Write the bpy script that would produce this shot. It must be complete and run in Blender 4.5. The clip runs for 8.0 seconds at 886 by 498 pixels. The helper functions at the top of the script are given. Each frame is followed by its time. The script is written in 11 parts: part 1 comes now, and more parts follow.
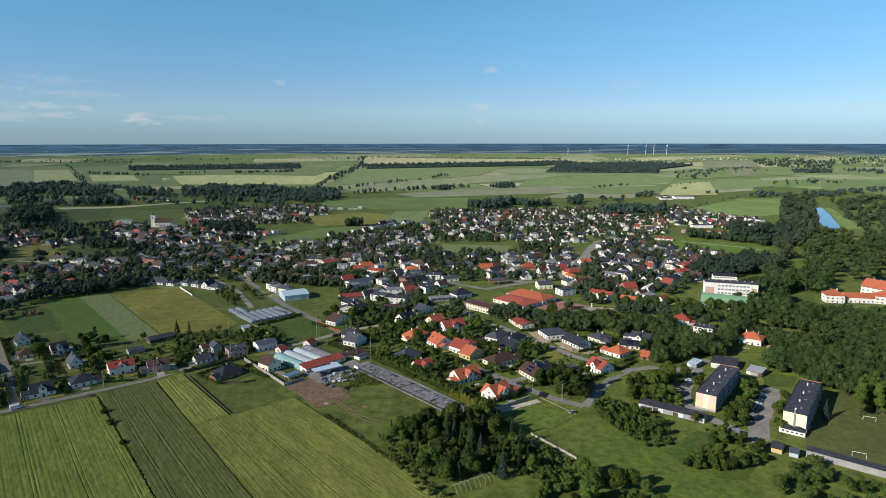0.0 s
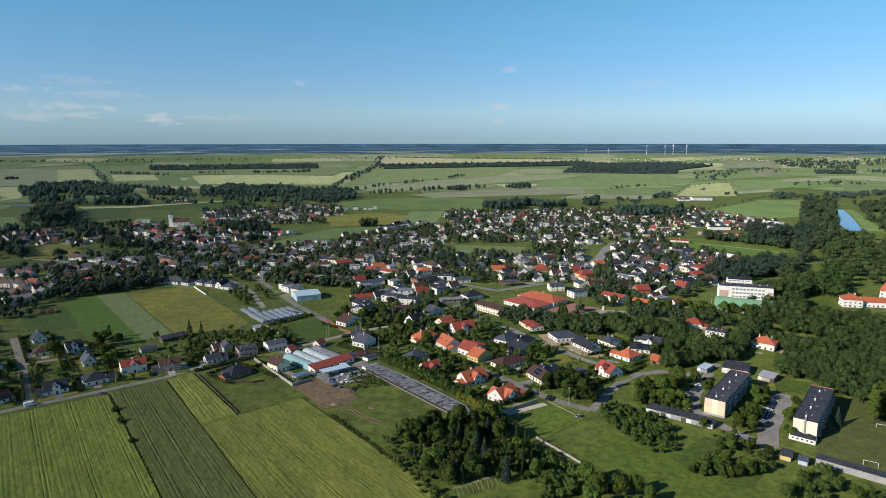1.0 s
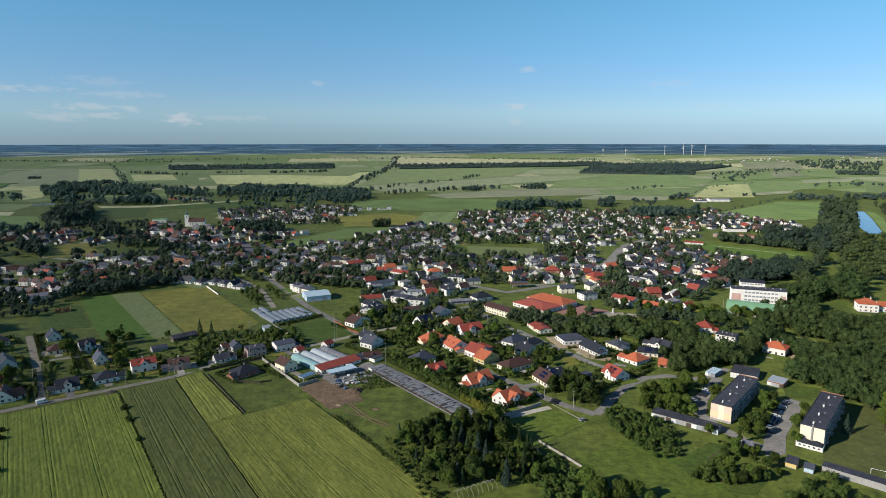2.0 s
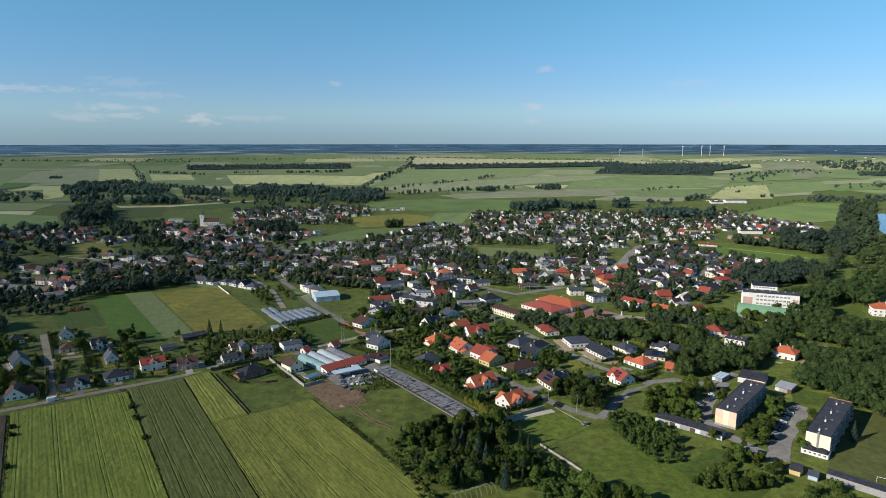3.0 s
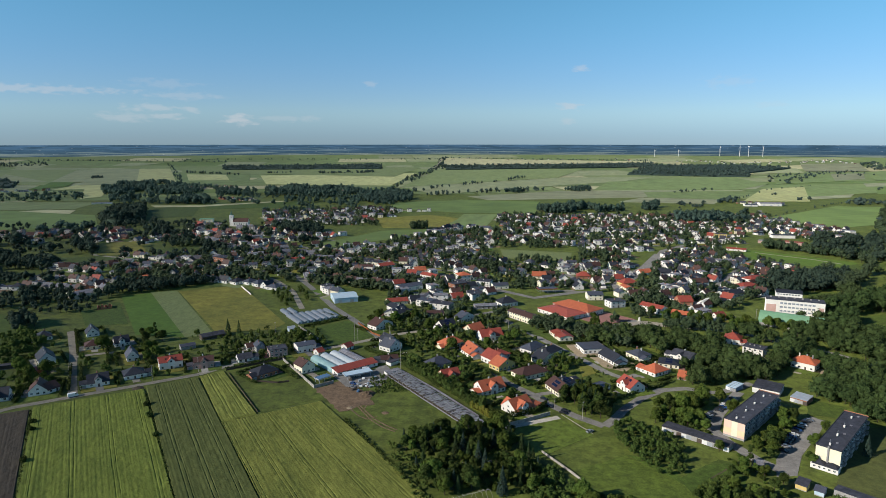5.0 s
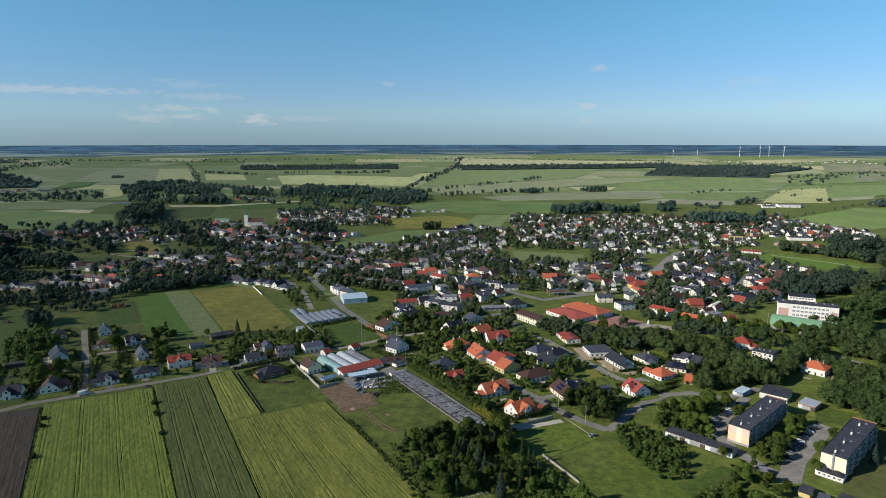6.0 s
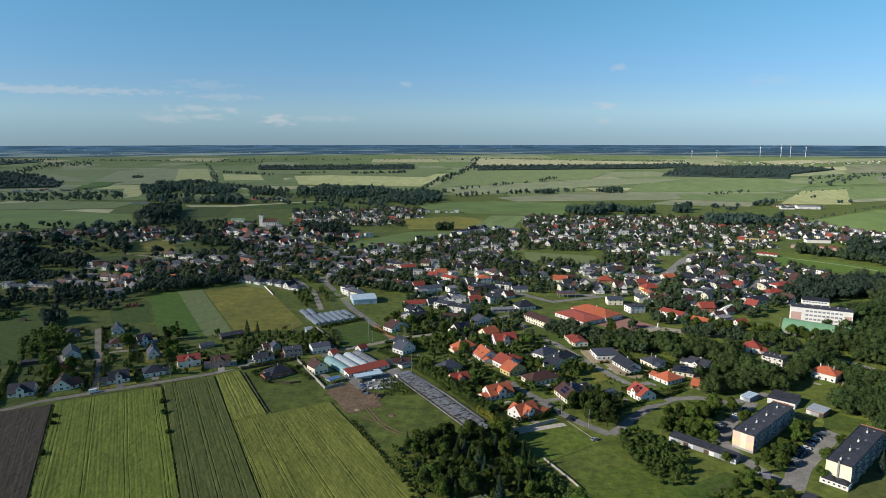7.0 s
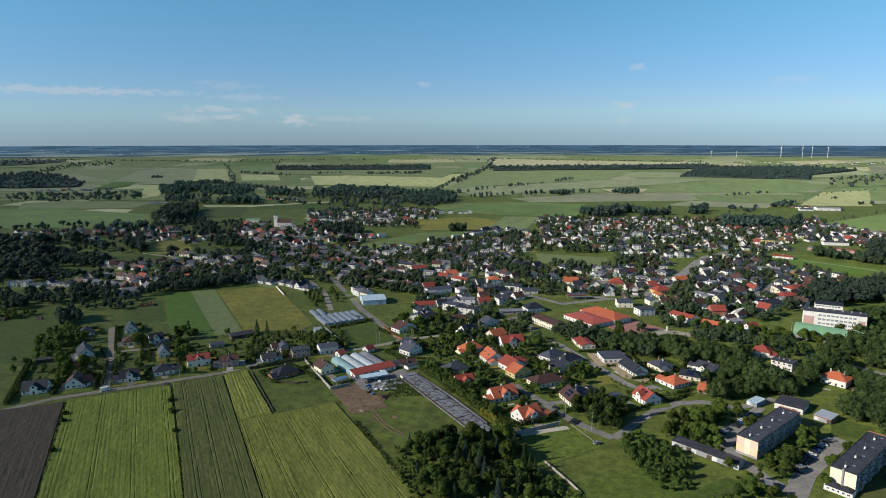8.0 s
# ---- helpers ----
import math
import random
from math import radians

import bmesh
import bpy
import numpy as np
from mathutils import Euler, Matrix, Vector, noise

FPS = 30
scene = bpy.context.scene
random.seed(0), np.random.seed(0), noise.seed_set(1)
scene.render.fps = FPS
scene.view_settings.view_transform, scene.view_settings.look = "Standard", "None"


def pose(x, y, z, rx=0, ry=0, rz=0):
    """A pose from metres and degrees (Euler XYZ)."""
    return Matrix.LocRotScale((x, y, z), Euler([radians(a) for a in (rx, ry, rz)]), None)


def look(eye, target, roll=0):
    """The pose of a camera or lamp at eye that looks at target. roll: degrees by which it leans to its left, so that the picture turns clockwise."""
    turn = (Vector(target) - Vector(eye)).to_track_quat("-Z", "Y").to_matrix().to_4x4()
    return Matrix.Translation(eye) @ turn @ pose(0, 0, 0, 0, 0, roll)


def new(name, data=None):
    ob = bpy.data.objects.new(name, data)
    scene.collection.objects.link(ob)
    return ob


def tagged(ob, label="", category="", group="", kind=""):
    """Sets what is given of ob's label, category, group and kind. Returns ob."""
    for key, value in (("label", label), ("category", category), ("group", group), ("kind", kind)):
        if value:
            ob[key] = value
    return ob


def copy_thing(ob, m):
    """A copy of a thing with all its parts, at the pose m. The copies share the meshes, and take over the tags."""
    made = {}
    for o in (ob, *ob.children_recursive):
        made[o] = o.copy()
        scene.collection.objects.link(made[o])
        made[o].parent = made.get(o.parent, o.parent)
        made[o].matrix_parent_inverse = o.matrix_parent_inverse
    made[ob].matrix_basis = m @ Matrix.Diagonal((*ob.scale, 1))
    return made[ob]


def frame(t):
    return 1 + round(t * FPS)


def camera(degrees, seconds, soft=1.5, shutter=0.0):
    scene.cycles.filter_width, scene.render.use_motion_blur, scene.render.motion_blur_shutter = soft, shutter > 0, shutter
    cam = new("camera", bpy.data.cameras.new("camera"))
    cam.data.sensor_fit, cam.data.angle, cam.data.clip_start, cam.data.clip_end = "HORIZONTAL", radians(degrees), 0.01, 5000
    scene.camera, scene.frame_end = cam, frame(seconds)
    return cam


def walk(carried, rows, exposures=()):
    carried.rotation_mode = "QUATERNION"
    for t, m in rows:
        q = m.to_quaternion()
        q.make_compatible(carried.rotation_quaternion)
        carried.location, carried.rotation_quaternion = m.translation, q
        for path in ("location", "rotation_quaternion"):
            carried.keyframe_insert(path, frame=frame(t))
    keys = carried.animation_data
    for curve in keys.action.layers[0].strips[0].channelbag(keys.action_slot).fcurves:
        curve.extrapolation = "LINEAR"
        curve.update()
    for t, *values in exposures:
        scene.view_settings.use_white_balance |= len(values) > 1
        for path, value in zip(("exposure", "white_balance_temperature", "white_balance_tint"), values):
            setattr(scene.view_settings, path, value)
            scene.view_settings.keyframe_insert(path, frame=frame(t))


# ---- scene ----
cam = camera(70.5, 8.0, soft=0.5)
PATH = [
    (0.0, pose(0.05, -0.03, 140.26, 80.181, 0.071, 0.006)),
    (0.5, pose(2.78, 0.09, 140.87, 80.181, 0.056, 0.831)),
    (1.0, pose(5.69, 0.11, 141.52, 80.181, 0.044, 1.627)),
    (1.5, pose(8.78, 0.06, 142.20, 80.181, 0.033, 2.403)),
    (3.0, pose(18.78, -0.10, 144.33, 80.181, 0.010, 4.672)),
    (3.5, pose(22.29, -0.08, 145.05, 80.181, 0.007, 5.427)),
    (4.0, pose(25.85, -0.01, 145.77, 80.181, 0.004, 6.186)),
    (4.5, pose(29.46, 0.13, 146.49, 80.181, 0.004, 6.952)),
    (6.0, pose(40.37, 0.85, 148.65, 80.181, 0.013, 9.296)),
    (6.5, pose(44.02, 1.14, 149.38, 80.181, 0.020, 10.088)),
    (7.0, pose(47.65, 1.39, 150.13, 80.181, 0.028, 10.881)),
    (7.5, pose(51.28, 1.58, 150.90, 80.181, 0.038, 11.670)),
    (8.0, pose(54.90, 1.66, 151.70, 80.181, 0.050, 12.451)),
]
walk(cam, PATH, exposures=[(0.0, -0.05), (8.0, -0.1)])

# ---- world, sun ----
SUN_AZ = 31.0      # degrees by which the shadows turn from +x towards +y
SUN_EL = 27.0
world = bpy.data.worlds.new("world")
scene.world = world
world.use_nodes = True
wn, wl = world.node_tree.nodes, world.node_tree.links
wn.clear()
sky = wn.new("ShaderNodeTexSky")
sky.sky_type = "NISHITA"
sky.sun_disc = False
sky.sun_elevation = radians(SUN_EL)
sky.sun_rotation = radians(270 - SUN_AZ)
sky.altitude = 200
sky.air_density = 1.0
sky.dust_density = 0.15
sky.ozone_density = 4.0
wout = wn.new("ShaderNodeOutputWorld")
wbg = wn.new("ShaderNodeBackground")
wbg.inputs["Strength"].default_value = 0.15
wl.new(wbg.outputs[0], wout.inputs[0])
wco = wn.new("ShaderNodeTexCoord")
wnoise = wn.new("ShaderNodeTexNoise")
wnoise.inputs["Scale"].default_value = 60
wnoise.inputs["Detail"].default_value = 5
wmap = wn.new("ShaderNodeMapping")
wmap.inputs["Scale"].default_value = (1, 1, 3)
wl.new(wco.outputs["Generated"], wmap.inputs[0])
wl.new(wmap.outputs[0], wnoise.inputs["Vector"])
cover = None


def cloud(azimuth, height, wide, tall, dense):
    """A small cloud in the sky: degrees right of +y, degrees up, half sizes in degrees, cover."""
    global cover
    a, e = radians(azimuth), radians(height)
    c = Vector((math.sin(a) * math.cos(e), math.cos(a) * math.cos(e), math.sin(e)))
    sub = wn.new("ShaderNodeVectorMath")
    sub.operation = "SUBTRACT"
    wl.new(wco.outputs["Generated"], sub.inputs[0])
    sub.inputs[1].default_value = c
    mul = wn.new("ShaderNodeVectorMath")
    mul.operation = "MULTIPLY"
    wl.new(sub.outputs[0], mul.inputs[0])
    mul.inputs[1].default_value = (1 / radians(wide), 1 / radians(wide), 1 / radians(tall))
    ln = wn.new("ShaderNodeVectorMath")
    ln.operation = "LENGTH"
    wl.new(mul.outputs[0], ln.inputs[0])
    add = wn.new("ShaderNodeMath")
    add.operation = "MULTIPLY_ADD"
    wl.new(wnoise.outputs["Fac"], add.inputs[0])
    add.inputs[1].default_value = 2.6
    add.inputs[2].default_value = -1.3
    tot = wn.new("ShaderNodeMath")
    tot.operation = "ADD"
    wl.new(ln.outputs["Value"], tot.inputs[0])
    wl.new(add.outputs[0], tot.inputs[1])
    rng = wn.new("ShaderNodeMapRange")
    rng.interpolation_type = "SMOOTHSTEP"
    rng.inputs["From Min"].default_value = 1.1
    rng.inputs["From Max"].default_value = 0.2
    rng.inputs["To Max"].default_value = dense
    wl.new(tot.outputs[0], rng.inputs["Value"])
    if cover is None:
        cover = rng.outputs[0]
    else:
        mx = wn.new("ShaderNodeMath")
        mx.operation = "MAXIMUM"
        wl.new(cover, mx.inputs[0])
        wl.new(rng.outputs[0], mx.inputs[1])
        cover = mx.outputs[0]


cloud(-25.3, 1.79, 1.55, 0.50, 0.55)
cloud(4.3, 6.11, 0.77, 0.29, 0.40)
cloud(3.4, 2.97, 1.01, 0.41, 0.45)
cloud(3.3, 1.69, 0.93, 0.33, 0.25)
cloud(-32.1, 2.60, 2.32, 0.37, 0.35)
cloud(-31.1, 2.00, 1.55, 0.33, 0.35)
cloud(-29.2, 2.46, 0.93, 0.33, 0.35)
cloud(-29.8, 3.64, 3.49, 0.37, 0.22)
cloud(-34.2, 1.85, 2.32, 0.41, 0.30)
cloud(-21.8, 1.88, 3.10, 0.33, 0.20)
cloud(16.2, 4.67, 2.32, 0.58, 0.14)
cloud(33.5, 2.49, 2.71, 0.58, 0.20)
cloud(-14.1, 4.94, 0.70, 0.29, 0.25)
cloud(-43.4, 3.84, 12.78, 0.37, 0.38)
cloud(-31.0, 4.50, 3.10, 0.41, 0.16)
cloud(-31.4, 4.62, 3.10, 0.37, 0.15)
cloud(19.2, 2.84, 1.55, 0.29, 0.12)
cloud(16.2, 4.69, 2.32, 0.58, 0.16)
wsep = wn.new("ShaderNodeSeparateXYZ")
wl.new(wco.outputs["Generated"], wsep.inputs[0])
whi = wn.new("ShaderNodeMapRange")
whi.inputs["From Min"].default_value = 0.0
whi.inputs["From Max"].default_value = 0.5
wl.new(wsep.outputs["Z"], whi.inputs["Value"])
wair = wn.new("ShaderNodeValToRGB")
wair.color_ramp.interpolation = "EASE"
we = wair.color_ramp.elements
we[0].position, we[0].color = 0.0, (0.34, 0.51, 0.83, 1)
we[1].position, we[1].color = 1.0, (0.36, 0.52, 0.55, 1)
for at, tone in ((0.1, (0.52, 0.65, 0.83, 1)), (0.45, (0.52, 0.84, 0.87, 1))):
    wk = we.new(at)
    wk.color = tone
wl.new(whi.outputs[0], wair.inputs[0])
wtint = wn.new("ShaderNodeMix")
wtint.data_type = "RGBA"
wtint.blend_type = "MULTIPLY"
wtint.inputs["Factor"].default_value = 1.0
wl.new(sky.outputs[0], wtint.inputs[6])
wl.new(wair.outputs[0], wtint.inputs[7])
wmix = wn.new("ShaderNodeMix")
wmix.data_type = "RGBA"
wl.new(cover, wmix.inputs["Factor"])
wl.new(wtint.outputs[2], wmix.inputs[6])
wmix.inputs[7].default_value = (4.2, 4.4, 4.7, 1)
wl.new(wmix.outputs[2], wbg.inputs["Color"])

sun_data = bpy.data.lights.new("sun", "SUN")
sun_data.energy = 5.0
sun_data.angle = radians(0.53)
sun_data.color = (1.0, 0.93, 0.83)
sun = new("sun", sun_data)
sa, se = radians(SUN_AZ), radians(SUN_EL)
sun.matrix_world = look((-math.cos(sa) * math.cos(se) * 900, -math.sin(sa) * math.cos(se) * 900, math.sin(se) * 900), (0, 0, 0))


# ---- materials ----
def mat(name, colour, second=None, rough=0.85, grain=4.0, patch=0.15, bump=0.0, metal=0.0, vary=0.12, spec=0.3, detail=4.0, island=0.0, through_light=0.0, streak=None, mottle=0.0):
    """A procedural surface: two colours mixed by a large patchy and a fine grainy noise (scales per metre), with variation from object to object."""
    m = bpy.data.materials.new(name)
    m.use_nodes = True
    n, l = m.node_tree.nodes, m.node_tree.links
    p = n["Principled BSDF"]
    p.inputs["Roughness"].default_value = rough
    p.inputs["Metallic"].default_value = metal
    p.inputs["Diffuse Roughness"].default_value = 0.3 if through_light else 0.7 if rough > 0.8 else 0.2
    p.inputs["Specular IOR Level"].default_value = spec
    second = second or tuple(c * 0.62 for c in colour)
    co = n.new("ShaderNodeTexCoord")
    src = co.outputs["Object"]
    if streak:
        mp = n.new("ShaderNodeMapping")
        mp.inputs["Rotation"].default_value = (0, 0, radians(streak[0]))
        mp.inputs["Scale"].default_value = (streak[1], 1, 1)
        l.new(src, mp.inputs[0])
        src = mp.outputs[0]
    big = n.new("ShaderNodeTexNoise")
    big.inputs["Scale"].default_value = patch
    big.inputs["Detail"].default_value = detail
    l.new(src, big.inputs["Vector"])
    small = n.new("ShaderNodeTexNoise")
    small.inputs["Scale"].default_value = grain
    small.inputs["Detail"].default_value = 5
    l.new(src, small.inputs["Vector"])
    mixf = n.new("ShaderNodeMath")
    mixf.operation = "MULTIPLY_ADD"
    l.new(small.outputs["Fac"], mixf.inputs[0])
    mixf.inputs[1].default_value = 0.9
    l.new(big.outputs["Fac"], mixf.inputs[2])
    rng = n.new("ShaderNodeMapRange")
    rng.inputs["From Min"].default_value = 0.62
    rng.inputs["From Max"].default_value = 1.25
    l.new(mixf.outputs[0], rng.inputs["Value"])
    mix = n.new("ShaderNodeMix")
    mix.data_type = "RGBA"
    l.new(rng.outputs[0], mix.inputs["Factor"])
    mix.inputs[6].default_value = (*second, 1)
    mix.inputs[7].default_value = (*colour, 1)
    col = mix.outputs[2]
    if mottle:
        mid = n.new("ShaderNodeTexNoise")
        mid.inputs["Scale"].default_value = math.sqrt(grain * patch)
        mid.inputs["Detail"].default_value = 7
        mid.inputs["Roughness"].default_value = 0.7
        l.new(src, mid.inputs["Vector"])
        mr = n.new("ShaderNodeMapRange")
        mr.inputs["From Min"].default_value = 0.3
        mr.inputs["From Max"].default_value = 0.7
        mr.inputs["To Min"].default_value = 1 - mottle
        mr.inputs["To Max"].default_value = 1 + mottle
        l.new(mid.outputs["Fac"], mr.inputs["Value"])
        mm = n.new("ShaderNodeMix")
        mm.data_type = "RGBA"
        mm.blend_type = "MULTIPLY"
        mm.inputs["Factor"].default_value = 1.0
        l.new(col, mm.inputs[6])
        l.new(mr.outputs[0], mm.inputs[7])
        col = mm.outputs[2]
    if vary or island:
        hsv = n.new("ShaderNodeHueSaturation")
        if island:
            geo = n.new("ShaderNodeNewGeometry")
            rnd, amount = geo.outputs["Random Per Island"], island
        else:
            info = n.new("ShaderNodeObjectInfo")
            rnd, amount = info.outputs["Random"], vary
        val = n.new("ShaderNodeMapRange")
        l.new(rnd, val.inputs["Value"])
        val.inputs["To Min"].default_value = 1 - amount
        val.inputs["To Max"].default_value = 1 + amount
        l.new(val.outputs[0], hsv.inputs["Value"])
        l.new(col, hsv.inputs["Color"])
        if through_light:
            hue = n.new("ShaderNodeMapRange")
            info2 = n.new("ShaderNodeObjectInfo")
            l.new(info2.outputs["Random"], hue.inputs["Value"])
            hue.inputs["To Min"].default_value = 0.492
            hue.inputs["To Max"].default_value = 0.515
            l.new(hue.outputs[0], hsv.inputs["Hue"])
        col = hsv.outputs["Color"]
    l.new(col, p.inputs["Base Color"])
    if bump:
        b = n.new("ShaderNodeBump")
        b.inputs["Strength"].default_value = bump
        b.inputs["Distance"].default_value = 0.7 if through_light else 0.1
        l.new(small.outputs["Fac"], b.inputs["Height"])
        l.new(b.outputs[0], p.inputs["Normal"])
    if through_light:
        tr = n.new("ShaderNodeBsdfTranslucent")
        l.new(col, tr.inputs["Color"])
        ms = n.new("ShaderNodeMixShader")
        ms.inputs[0].default_value = through_light
        l.new(p.outputs[0], ms.inputs[1])
        l.new(tr.outputs[0], ms.inputs[2])
        l.new(ms.outputs[0], n["Material Output"].inputs[0])
    return m


def tiles(name, colour, second, rough=0.6, step=0.34):
    """Roof tiles: courses down the slope as a fine relief over patchy weathered colour."""
    m = mat(name, colour, second, rough=rough, grain=2.2, patch=0.35, vary=0.1, spec=0.35)
    n, l = m.node_tree.nodes, m.node_tree.links
    co = n.new("ShaderNodeTexCoord")
    wv = n.new("ShaderNodeTexWave")
    wv.bands_direction = "Z"
    wv.inputs["Scale"].default_value = 0.314 / (step * 0.6)
    wv.inputs["Distortion"].default_value = 0.4
    l.new(co.outputs["Object"], wv.inputs["Vector"])
    b = n.new("ShaderNodeBump")
    b.inputs["Strength"].default_value = 0.5
    b.inputs["Distance"].default_value = 0.05
    l.new(wv.outputs["Fac"], b.inputs["Height"])
    l.new(b.outputs[0], n["Principled BSDF"].inputs["Normal"])
    return m


